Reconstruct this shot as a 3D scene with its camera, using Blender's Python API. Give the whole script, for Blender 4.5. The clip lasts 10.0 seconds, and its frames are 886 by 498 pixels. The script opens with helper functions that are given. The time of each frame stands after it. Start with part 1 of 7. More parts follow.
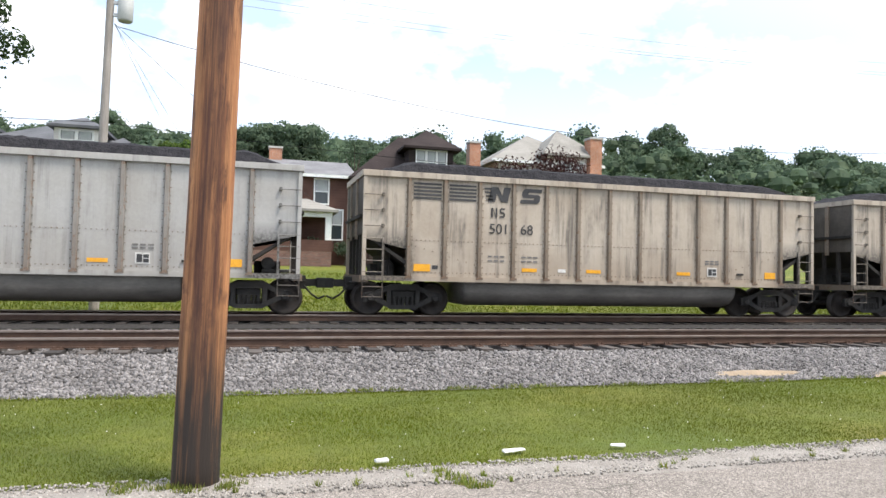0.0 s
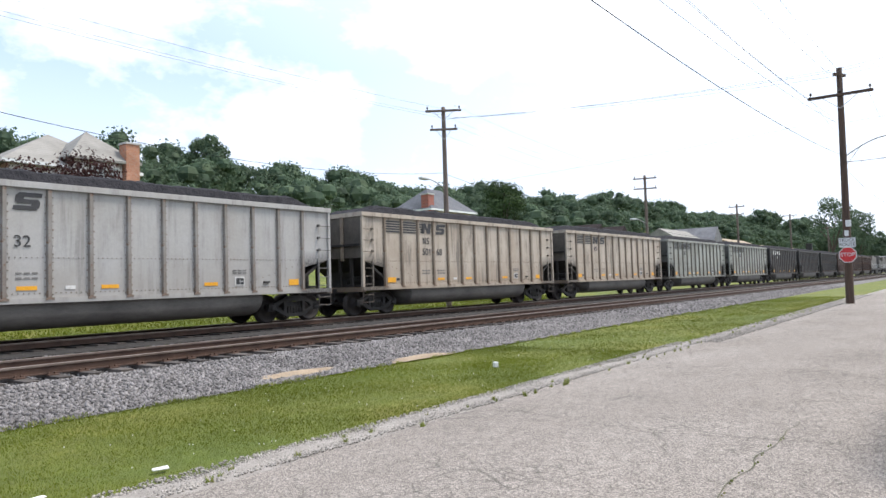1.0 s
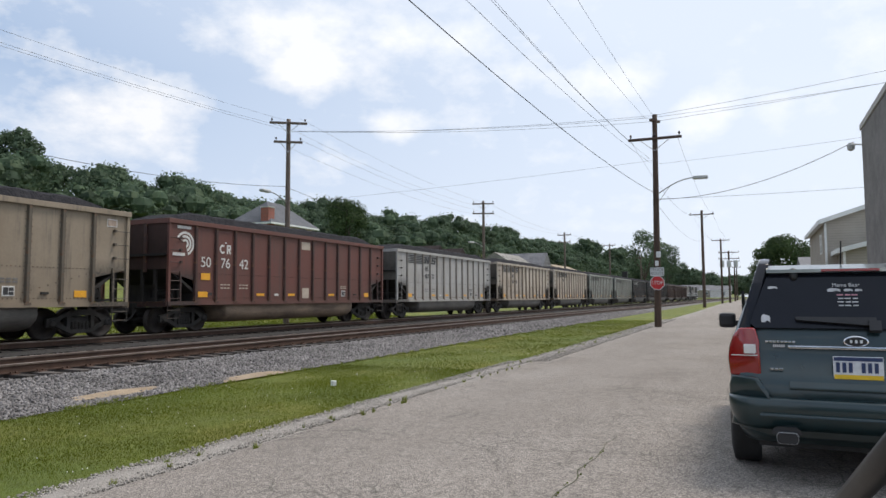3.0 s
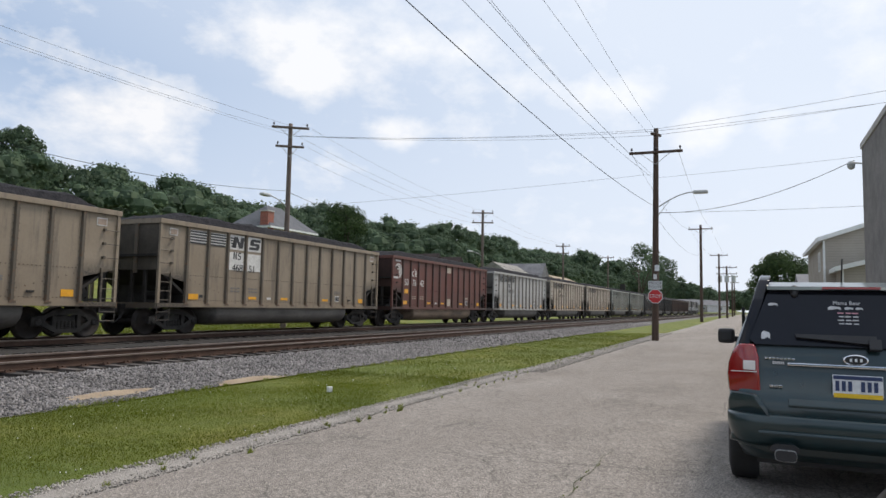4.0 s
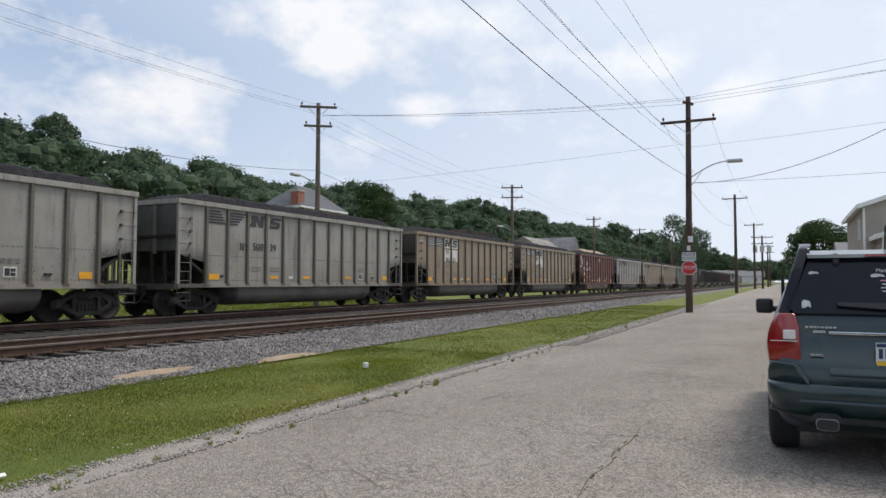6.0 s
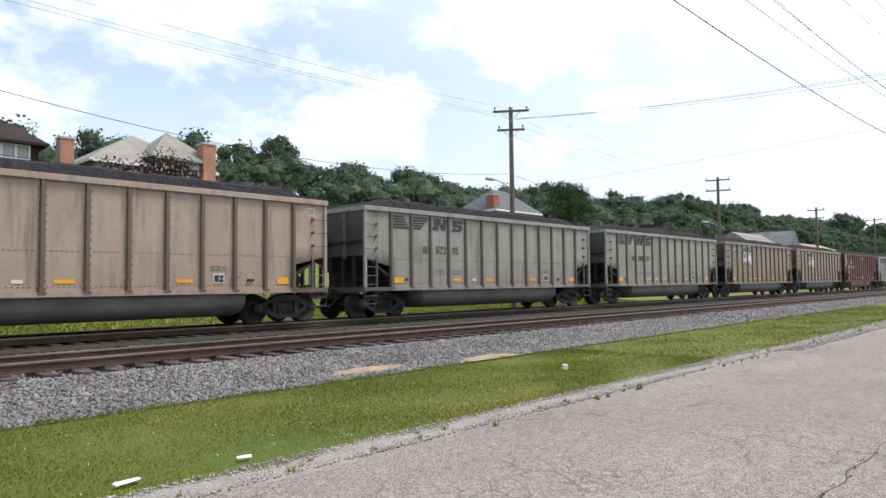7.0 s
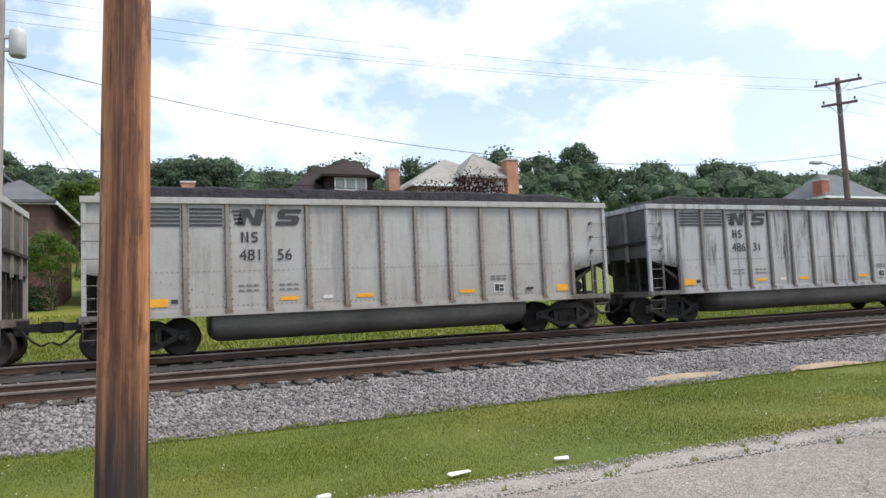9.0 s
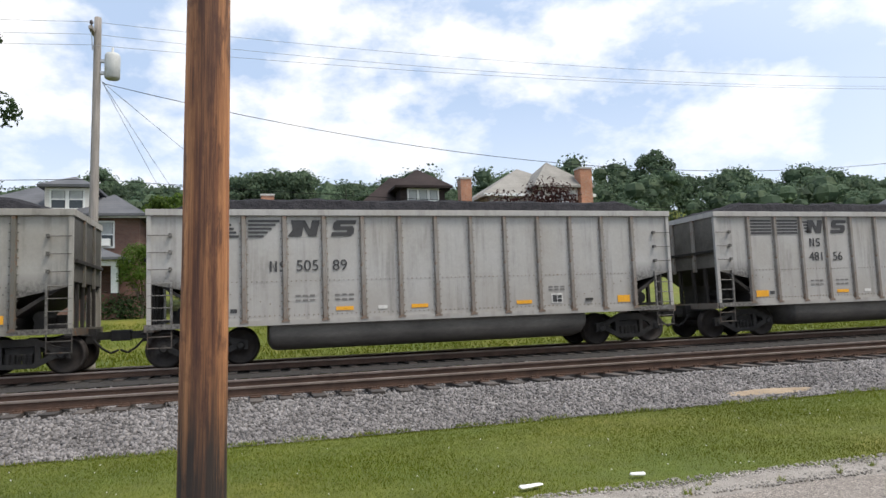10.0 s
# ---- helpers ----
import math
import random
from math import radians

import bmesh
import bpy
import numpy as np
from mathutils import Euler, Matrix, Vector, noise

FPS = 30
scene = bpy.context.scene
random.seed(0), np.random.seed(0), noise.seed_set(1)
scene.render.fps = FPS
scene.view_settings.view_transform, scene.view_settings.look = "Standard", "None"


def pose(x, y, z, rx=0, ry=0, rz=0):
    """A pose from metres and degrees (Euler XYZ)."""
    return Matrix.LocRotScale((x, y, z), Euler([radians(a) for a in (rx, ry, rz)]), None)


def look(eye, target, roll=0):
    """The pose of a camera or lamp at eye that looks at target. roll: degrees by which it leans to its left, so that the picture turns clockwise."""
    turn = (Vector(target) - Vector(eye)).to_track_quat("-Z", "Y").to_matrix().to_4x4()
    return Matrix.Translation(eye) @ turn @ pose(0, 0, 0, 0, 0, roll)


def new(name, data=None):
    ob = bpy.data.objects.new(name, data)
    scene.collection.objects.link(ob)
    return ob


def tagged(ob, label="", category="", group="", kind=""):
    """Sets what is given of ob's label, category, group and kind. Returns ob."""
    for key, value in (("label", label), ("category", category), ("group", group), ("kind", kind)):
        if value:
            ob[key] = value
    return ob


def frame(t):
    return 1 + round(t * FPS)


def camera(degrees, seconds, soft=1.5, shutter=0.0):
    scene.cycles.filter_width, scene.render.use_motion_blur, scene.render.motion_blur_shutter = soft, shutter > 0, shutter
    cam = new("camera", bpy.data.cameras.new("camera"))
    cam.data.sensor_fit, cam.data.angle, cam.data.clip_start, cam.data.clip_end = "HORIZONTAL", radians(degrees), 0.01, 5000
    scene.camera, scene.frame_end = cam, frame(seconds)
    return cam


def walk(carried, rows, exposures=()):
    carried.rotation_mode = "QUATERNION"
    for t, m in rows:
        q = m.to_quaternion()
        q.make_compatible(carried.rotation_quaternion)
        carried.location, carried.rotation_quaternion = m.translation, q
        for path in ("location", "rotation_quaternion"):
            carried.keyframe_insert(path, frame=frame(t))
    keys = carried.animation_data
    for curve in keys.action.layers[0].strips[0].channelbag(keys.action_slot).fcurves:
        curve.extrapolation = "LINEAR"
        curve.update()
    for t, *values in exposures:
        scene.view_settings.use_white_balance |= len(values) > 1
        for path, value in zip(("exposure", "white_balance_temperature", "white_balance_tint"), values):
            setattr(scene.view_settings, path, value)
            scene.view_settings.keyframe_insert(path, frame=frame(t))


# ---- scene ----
import itertools

# the camera: a phone held by one who stands in the road and turns
cam = camera(65.8, 10.0)
# seconds, place, yaw, pitch, roll
PATH = [
    (0.0, -0.042, -0.132, 1.636, -15.53, 1.98, 1.27),
    (0.2, -0.037, -0.106, 1.609, -24.20, 2.44, -0.15),
    (0.4, -0.018, -0.083, 1.620, -30.04, 2.75, -0.72),
    (0.5, -0.028, -0.068, 1.595, -33.82, 2.26, -0.18),
    (0.7, 0.049, -0.111, 1.611, -41.49, 1.05, -0.48),
    (1.0, 0.060, -0.039, 1.607, -52.31, 2.78, -1.71),
    (1.2, 0.039, -0.010, 1.558, -58.05, 2.62, -2.33),
    (1.5, 0.065, 0.001, 1.594, -62.10, 0.91, -0.39),
    (1.7, 0.028, 0.003, 1.586, -64.91, 2.29, -0.21),
    (2.0, 0.053, 0.013, 1.599, -65.40, 2.95, 0.43),
    (2.5, 0.057, -0.004, 1.608, -65.69, 3.47, -0.43),
    (3.0, 0.053, 0.005, 1.601, -65.60, 4.08, -0.25),
    (3.2, 0.050, 0.048, 1.571, -65.25, 3.79, 1.01),
    (4.5, 0.054, 0.022, 1.619, -65.87, 5.12, 1.04),
    (5.0, 0.059, 0.024, 1.608, -66.53, 3.80, 1.50),
    (5.2, 0.052, 0.026, 1.612, -66.41, 2.41, 1.62),
    (6.3, -0.006, 0.072, 1.592, -61.40, 3.16, 0.48),
    (6.5, 0.001, 0.079, 1.603, -58.90, 3.02, 0.93),
    (6.8, -0.036, 0.051, 1.599, -51.06, 3.75, -1.40),
    (7.0, -0.051, 0.040, 1.601, -47.03, 2.93, -0.63),
    (7.5, -0.028, 0.048, 1.597, -41.07, 2.91, -1.07),
    (7.8, -0.038, 0.041, 1.595, -36.80, 3.44, -1.42),
    (8.0, -0.050, 0.042, 1.593, -35.12, 3.46, -1.36),
    (8.5, -0.065, 0.032, 1.591, -28.90, 3.97, -1.53),
    (9.0, -0.085, -0.004, 1.597, -22.02, 4.07, -2.46),
    (9.5, -0.059, 0.024, 1.594, -17.97, 4.59, -2.55),
    (10.0, -0.060, 0.009, 1.590, -15.97, 5.17, -2.17),
]
walk(cam, [(t, pose(x, y, z, 90 + pitch, 0, yaw) @ pose(0, 0, 0, 0, 0, roll)) for t, x, y, z, yaw, pitch, roll in PATH],
     exposures=[(0.0, 0.92, 6640, 11), (0.5, 0.90, 6560, 11), (1.0, 0.70, 6400, 12), (1.7, 0.34, 6480, 11), (2.5, 0.11, 6530, 11), (4.5, -0.04, 6660, 11), (5.2, -0.12, 6680, 11), (6.0, -0.03, 6600, 11), (6.5, 0.17, 6620, 12), (7.5, 0.67, 6450, 11), (8.5, 0.60, 6440, 11), (9.0, 0.56, 6500, 11), (10.0, 0.36, 6660, 11)])

# ---- world, sun ----
SUN_EL, SUN_AZ = radians(61), radians(128)     # azimuth from +y towards +x
world = bpy.data.worlds.new("sky")
scene.world = world
world.use_nodes = True
wn, wl = world.node_tree.nodes, world.node_tree.links
wn.clear()
w_out = wn.new("ShaderNodeOutputWorld")
w_bg = wn.new("ShaderNodeBackground")
w_sky = wn.new("ShaderNodeTexSky")
w_sky.sky_type, w_sky.sun_disc = "NISHITA", False
w_sky.sun_elevation, w_sky.sun_rotation = SUN_EL, SUN_AZ
w_sky.air_density, w_sky.dust_density, w_sky.ozone_density = 1.0, 2.5, 1.5
w_co = wn.new("ShaderNodeTexCoord")
w_map = wn.new("ShaderNodeMapping")
w_map.inputs["Scale"].default_value = (1.0, 1.0, 1.7)
w_map.inputs["Location"].default_value = (0.9, 0.55, 0.25)
w_n1 = wn.new("ShaderNodeTexNoise")
w_n1.inputs["Scale"].default_value, w_n1.inputs["Detail"].default_value, w_n1.inputs["Roughness"].default_value = 7.5, 12.0, 0.58
# summer cumulus: where the heaps stand, azimuth from +y towards +x, elevation, reach
CLOUDS = ((39.3, 14.6, 0.15), (57, 22.5, 0.20), (52.5, 19.0, 0.09), (33, 19.5, 0.10), (79, 16.6, 0.08), (87, 14.0, 0.06), (93, 13.6, 0.07), (99, 21, 0.16), (62, 14.3, 0.05),
          (27, 20, 0.17), (8, 21, 0.38), (-22, 14, 0.42), (24, 34, 0.3), (70, 38, 0.3), (125, 25, 0.4), (-70, 25, 0.5), (180, 30, 0.5))
w_heap = None
for c_az, c_el, c_r in CLOUDS:
    c_az, c_el = radians(c_az), radians(c_el)
    w_d = wn.new("ShaderNodeVectorMath")
    w_d.operation = "DISTANCE"
    w_d.inputs[1].default_value = (math.cos(c_el) * math.sin(c_az), math.cos(c_el) * math.cos(c_az), math.sin(c_el) * 1.5)
    w_f = wn.new("ShaderNodeMapRange")
    w_f.interpolation_type = "SMOOTHSTEP"
    w_f.inputs["From Min"].default_value, w_f.inputs["From Max"].default_value = c_r * 1.15, c_r * 0.25
    wl.new(w_d.outputs["Value"], w_f.inputs["Value"])
    w_s = wn.new("ShaderNodeMapping")
    w_s.inputs["Scale"].default_value = (1.0, 1.0, 1.5)
    wl.new(w_co.outputs["Generated"], w_s.inputs["Vector"])
    wl.new(w_s.outputs[0], w_d.inputs[0])
    if w_heap is None:
        w_heap = w_f.outputs[0]
    else:
        w_mx = wn.new("ShaderNodeMath")
        w_mx.operation = "MAXIMUM"
        wl.new(w_heap, w_mx.inputs[0])
        wl.new(w_f.outputs[0], w_mx.inputs[1])
        w_heap = w_mx.outputs[0]
w_sum = wn.new("ShaderNodeMath")
w_sum.operation = "MULTIPLY_ADD"
w_sum.inputs[1].default_value = 0.19
wl.new(w_heap, w_sum.inputs[0])
wl.new(w_n1.outputs["Fac"], w_sum.inputs[2])
w_ramp = wn.new("ShaderNodeValToRGB")
w_ramp.color_ramp.elements[0].position, w_ramp.color_ramp.elements[1].position = 0.55, 0.78
w_mix = wn.new("ShaderNodeMix")
w_mix.data_type = "RGBA"
w_mix.inputs["B"].default_value = (9.4, 9.55, 9.8, 1)     # cloud white, before the strength
wl.new(w_co.outputs["Generated"], w_map.inputs["Vector"])
wl.new(w_map.outputs[0], w_n1.inputs["Vector"])
wl.new(w_sum.outputs[0], w_ramp.inputs[0])
wl.new(w_ramp.outputs[0], w_mix.inputs["Factor"])
w_haze = wn.new("ShaderNodeMix")
w_haze.data_type = "RGBA"
w_haze.inputs["Factor"].default_value = 0.62
w_haze.inputs["B"].default_value = (5.6, 7.2, 9.7, 1)     # summer haze over the blue
wl.new(w_sky.outputs[0], w_haze.inputs["A"])
wl.new(w_haze.outputs["Result"], w_mix.inputs["A"])
# the haze whitens towards the horizon
w_sep = wn.new("ShaderNodeSeparateXYZ")
w_hor = wn.new("ShaderNodeMapRange")
w_hor.inputs["From Min"].default_value, w_hor.inputs["From Max"].default_value = 0.30, 0.0
w_hor.inputs["To Max"].default_value = 0.75
w_low = wn.new("ShaderNodeMix")
w_low.data_type = "RGBA"
w_low.inputs["B"].default_value = (8.7, 9.4, 10.6, 1)
wl.new(w_co.outputs["Generated"], w_sep.inputs[0])
wl.new(w_sep.outputs["Z"], w_hor.inputs["Value"])
wl.new(w_hor.outputs[0], w_low.inputs["Factor"])
wl.new(w_mix.outputs["Result"], w_low.inputs["A"])
# and brightens round the veiled sun
w_dot = wn.new("ShaderNodeVectorMath")
w_dot.operation = "DOT_PRODUCT"
w_dot.inputs[1].default_value = (math.cos(SUN_EL) * math.sin(SUN_AZ), math.cos(SUN_EL) * math.cos(SUN_AZ), math.sin(SUN_EL))
w_aur = wn.new("ShaderNodeMapRange")
w_aur.inputs["From Min"].default_value, w_aur.inputs["From Max"].default_value = 0.22, 0.62
w_aur.inputs["To Max"].default_value = 0.62
w_sunny = wn.new("ShaderNodeMix")
w_sunny.data_type = "RGBA"
w_sunny.inputs["B"].default_value = (9.4, 10.1, 11.0, 1)
wl.new(w_co.outputs["Generated"], w_dot.inputs[0])
wl.new(w_dot.outputs["Value"], w_aur.inputs["Value"])
wl.new(w_aur.outputs[0], w_sunny.inputs["Factor"])
wl.new(w_low.outputs["Result"], w_sunny.inputs["A"])
wl.new(w_sunny.outputs["Result"], w_bg.inputs["Color"])
w_bg.inputs["Strength"].default_value = 0.1
wl.new(w_bg.outputs[0], w_out.inputs[0])

sun = new("sun", bpy.data.lights.new("sun", "SUN"))
sun.data.energy, sun.data.angle, sun.data.color = 2.6, radians(18), (1.0, 0.93, 0.84)
sun.matrix_world = look((0, 0, 60), (-60 * math.sin(SUN_AZ) / math.tan(SUN_EL), -60 * math.cos(SUN_AZ) / math.tan(SUN_EL), 0))


# ---- materials ----
def nodes_of(name):
    m = bpy.data.materials.new(name)
    m.use_nodes = True
    nt = m.node_tree
    return m, nt, nt.nodes["Principled BSDF"]


def noise_node(nt, vec, scale, detail=4.0, rough=0.55, stretch=None):
    n = nt.nodes.new("ShaderNodeTexNoise")
    n.inputs["Scale"].default_value, n.inputs["Detail"].default_value, n.inputs["Roughness"].default_value = scale, detail, rough
    if stretch:
        mp = nt.nodes.new("ShaderNodeMapping")
        mp.inputs["Scale"].default_value = stretch
        nt.links.new(vec, mp.inputs["Vector"])
        vec = mp.outputs[0]
    nt.links.new(vec, n.inputs["Vector"])
    return n.outputs["Fac"]


def ramp_node(nt, fac, stops):
    r = nt.nodes.new("ShaderNodeValToRGB")
    e = r.color_ramp.elements
    while len(e) < len(stops):
        e.new(0.5)
    for el, (p, c) in zip(e, stops):
        el.position = p
        el.color = (*c, 1) if not isinstance(c, (int, float)) else (c, c, c, 1)
    nt.links.new(fac, r.inputs[0])
    return r.outputs[0]


def mix_node(nt, fac, a, b, mode="MIX"):
    m = nt.nodes.new("ShaderNodeMix")
    m.data_type, m.blend_type = "RGBA", mode
    for key, v in (("Factor", fac), ("A", a), ("B", b)):
        if isinstance(v, (int, float)):
            m.inputs[key].default_value = v
        elif isinstance(v, tuple):
            m.inputs[key].default_value = (*v, 1)
        else:
            nt.links.new(v, m.inputs[key])
    return m.outputs["Result"]


def bump_node(nt, bsdf, fac, strength, distance):
    b = nt.nodes.new("ShaderNodeBump")
    b.inputs["Strength"].default_value, b.inputs["Distance"].default_value = strength, distance
    nt.links.new(fac, b.inputs["Height"])
    nt.links.new(b.outputs[0], bsdf.inputs["Normal"])


def coords(nt, kind="Object"):
    return nt.nodes.new("ShaderNodeTexCoord").outputs[kind]


def surf(name, c1, c2, scale=3.0, rough=0.7, metal=0.0, bump=0.3, dist=0.01, fine=40.0, stretch=None, island=False, vary=0.0):
    """A plain worn surface: two colours at a large scale, a fine grain over it, relief."""
    m, nt, b = nodes_of(name)
    v = coords(nt)
    big = noise_node(nt, v, scale, 5, 0.6, stretch)
    small = noise_node(nt, v, fine, 3, 0.6, stretch)
    col = ramp_node(nt, big, [(0.3, c1), (0.7, c2)])
    grain = ramp_node(nt, small, [(0.25, 0.72), (0.75, 1.15)])
    col = mix_node(nt, 0.6, col, grain, "MULTIPLY")
    if island or vary:
        if island:
            rnd = nt.nodes.new("ShaderNodeNewGeometry").outputs["Random Per Island"]
        else:
            rnd = nt.nodes.new("ShaderNodeObjectInfo").outputs["Random"]
        tone = ramp_node(nt, rnd, [(0.0, 1 - (vary or 0.4)), (1.0, 1 + (vary or 0.4))])
        col = mix_node(nt, 1.0, col, tone, "MULTIPLY")
    nt.links.new(col, b.inputs["Base Color"])
    b.inputs["Roughness"].default_value, b.inputs["Metallic"].default_value = rough, metal
    if bump:
        bump_node(nt, b, small, bump, dist)
    return m


def hopper_paint(name, c, dirt, streak=0.5, rust=0.2, rust_at=0.68):
    """Weathered car paint: vertical streaks, soot from the top, brown dust low down, blotches of rust."""
    m, nt, b = nodes_of(name)
    v = coords(nt)
    sep = nt.nodes.new("ShaderNodeSeparateXYZ")
    nt.links.new(v, sep.inputs[0])
    runs = noise_node(nt, v, 1.0, 5, 0.65, (5.5, 5.5, 0.28))
    blot = noise_node(nt, v, 0.55, 4, 0.6)
    fine = noise_node(nt, v, 14.0, 5, 0.7)
    rnd = nt.nodes.new("ShaderNodeObjectInfo").outputs["Random"]
    col = mix_node(nt, ramp_node(nt, blot, [(0.35, 0.0), (0.7, 0.75)]), c, dirt)
    gate = nt.nodes.new("ShaderNodeMath")
    gate.operation = "MULTIPLY"
    nt.links.new(ramp_node(nt, runs, [(0.46, 0.0), (0.62, streak)]), gate.inputs[0])
    nt.links.new(ramp_node(nt, noise_node(nt, v, 1.0, 4, 0.7, (1.3, 1.3, 0.55)), [(0.44, 0.12), (0.60, 1.0)]), gate.inputs[1])
    col = mix_node(nt, gate.outputs[0], col, (0.06, 0.055, 0.05))
    low = nt.nodes.new("ShaderNodeMapRange")
    low.inputs["From Min"].default_value, low.inputs["From Max"].default_value = 2.0, 1.0
    nt.links.new(sep.outputs["Z"], low.inputs["Value"])
    lowmix = nt.nodes.new("ShaderNodeMath")
    lowmix.operation = "MULTIPLY"
    nt.links.new(low.outputs[0], lowmix.inputs[0])
    nt.links.new(ramp_node(nt, fine, [(0.3, 0.1), (0.7, 0.7)]), lowmix.inputs[1])
    col = mix_node(nt, lowmix.outputs[0], col, dirt)
    col = mix_node(nt, ramp_node(nt, noise_node(nt, v, 3.2, 8, 0.75), [(rust_at, 0.0), (rust_at + 0.10, rust)]), col, (0.16, 0.075, 0.03))
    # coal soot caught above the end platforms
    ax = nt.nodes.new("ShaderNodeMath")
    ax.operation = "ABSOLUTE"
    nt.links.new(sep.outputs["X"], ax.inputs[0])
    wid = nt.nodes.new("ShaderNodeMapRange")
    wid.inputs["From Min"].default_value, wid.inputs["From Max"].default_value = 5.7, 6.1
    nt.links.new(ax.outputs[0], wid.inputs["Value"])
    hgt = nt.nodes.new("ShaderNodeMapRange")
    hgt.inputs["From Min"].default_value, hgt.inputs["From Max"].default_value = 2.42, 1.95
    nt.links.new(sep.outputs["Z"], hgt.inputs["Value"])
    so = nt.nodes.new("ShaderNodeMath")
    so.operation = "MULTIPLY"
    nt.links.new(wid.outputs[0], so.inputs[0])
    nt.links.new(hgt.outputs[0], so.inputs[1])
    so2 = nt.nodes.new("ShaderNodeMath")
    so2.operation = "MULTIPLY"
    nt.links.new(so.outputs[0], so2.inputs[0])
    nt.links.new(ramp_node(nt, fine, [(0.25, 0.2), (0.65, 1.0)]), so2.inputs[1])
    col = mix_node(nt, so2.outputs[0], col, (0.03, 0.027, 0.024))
    col = mix_node(nt, 0.5, col, ramp_node(nt, fine, [(0.2, 0.75), (0.8, 1.12)]), "MULTIPLY")
    nt.links.new(col, b.inputs["Base Color"])
    b.inputs["Roughness"].default_value = 0.62
    bump_node(nt, b, fine, 0.15, 0.01)
    return m


def wood_pole(name, dark, light, pale):
    """Treated timber: fine fibres, a broad brown stain down one face, peeled strips, a black butt."""
    m, nt, b = nodes_of(name)
    v = coords(nt)
    sep = nt.nodes.new("ShaderNodeSeparateXYZ")
    nt.links.new(v, sep.inputs[0])
    strips = noise_node(nt, v, 1.0, 6, 0.7, (22, 22, 0.55))
    fibre = noise_node(nt, v, 1.0, 4, 0.65, (110, 110, 1.6))
    knots = noise_node(nt, v, 1.0, 4, 0.6, (5, 5, 4.0))
    col = ramp_node(nt, strips, [(0.34, light), (0.56, pale), (0.72, tuple(min(1, c * 1.25) for c in pale))])
    # the stain wanders about the middle of the road face
    wob = noise_node(nt, v, 1.0, 5, 0.7, (6, 6, 1.1))
    off = nt.nodes.new("ShaderNodeMath")
    off.operation = "MULTIPLY_ADD"
    off.inputs[1].default_value, off.inputs[2].default_value = 0.20, -0.10
    nt.links.new(wob, off.inputs[0])
    add = nt.nodes.new("ShaderNodeMath")
    add.operation = "ADD"
    nt.links.new(sep.outputs["X"], add.inputs[0])
    nt.links.new(off.outputs[0], add.inputs[1])
    dist = nt.nodes.new("ShaderNodeMath")
    dist.operation = "ABSOLUTE"
    nt.links.new(add.outputs[0], dist.inputs[0])
    band = nt.nodes.new("ShaderNodeMapRange")
    band.inputs["From Min"].default_value, band.inputs["From Max"].default_value = 0.155, 0.045
    nt.links.new(dist.outputs[0], band.inputs["Value"])
    st = nt.nodes.new("ShaderNodeMath")
    st.operation = "MULTIPLY"
    nt.links.new(band.outputs[0], st.inputs[0])
    nt.links.new(ramp_node(nt, strips, [(0.40, 1.0), (0.64, 0.62)]), st.inputs[1])
    col = mix_node(nt, st.outputs[0], col, dark)
    blots = noise_node(nt, v, 1.0, 7, 0.72, (9, 9, 1.5))
    col = mix_node(nt, ramp_node(nt, blots, [(0.515, 0.0), (0.61, 0.8)]), col, dark)
    col = mix_node(nt, ramp_node(nt, knots, [(0.60, 0.0), (0.70, 0.55)]), col, dark)
    col = mix_node(nt, 0.8, col, ramp_node(nt, fibre, [(0.3, 0.6), (0.7, 1.3)]), "MULTIPLY")
    foot = nt.nodes.new("ShaderNodeMapRange")
    foot.inputs["From Min"].default_value, foot.inputs["From Max"].default_value = 1.75, 0.40
    nt.links.new(sep.outputs["Z"], foot.inputs["Value"])
    f2 = nt.nodes.new("ShaderNodeMath")
    f2.operation = "MULTIPLY_ADD"
    f2.inputs[2].default_value = -0.35
    nt.links.new(foot.outputs[0], f2.inputs[0])
    nt.links.new(ramp_node(nt, strips, [(0.44, 1.75), (0.56, 1.15)]), f2.inputs[1])
    f3 = nt.nodes.new("ShaderNodeClamp")
    nt.links.new(f2.outputs[0], f3.inputs["Value"])
    col = mix_node(nt, f3.outputs[0], col, (0.026, 0.019, 0.015))     # creosote at the butt
    nt.links.new(col, b.inputs["Base Color"])
    b.inputs["Roughness"].default_value = 0.75
    bump_node(nt, b, fibre, 0.6, 0.01)
    return m


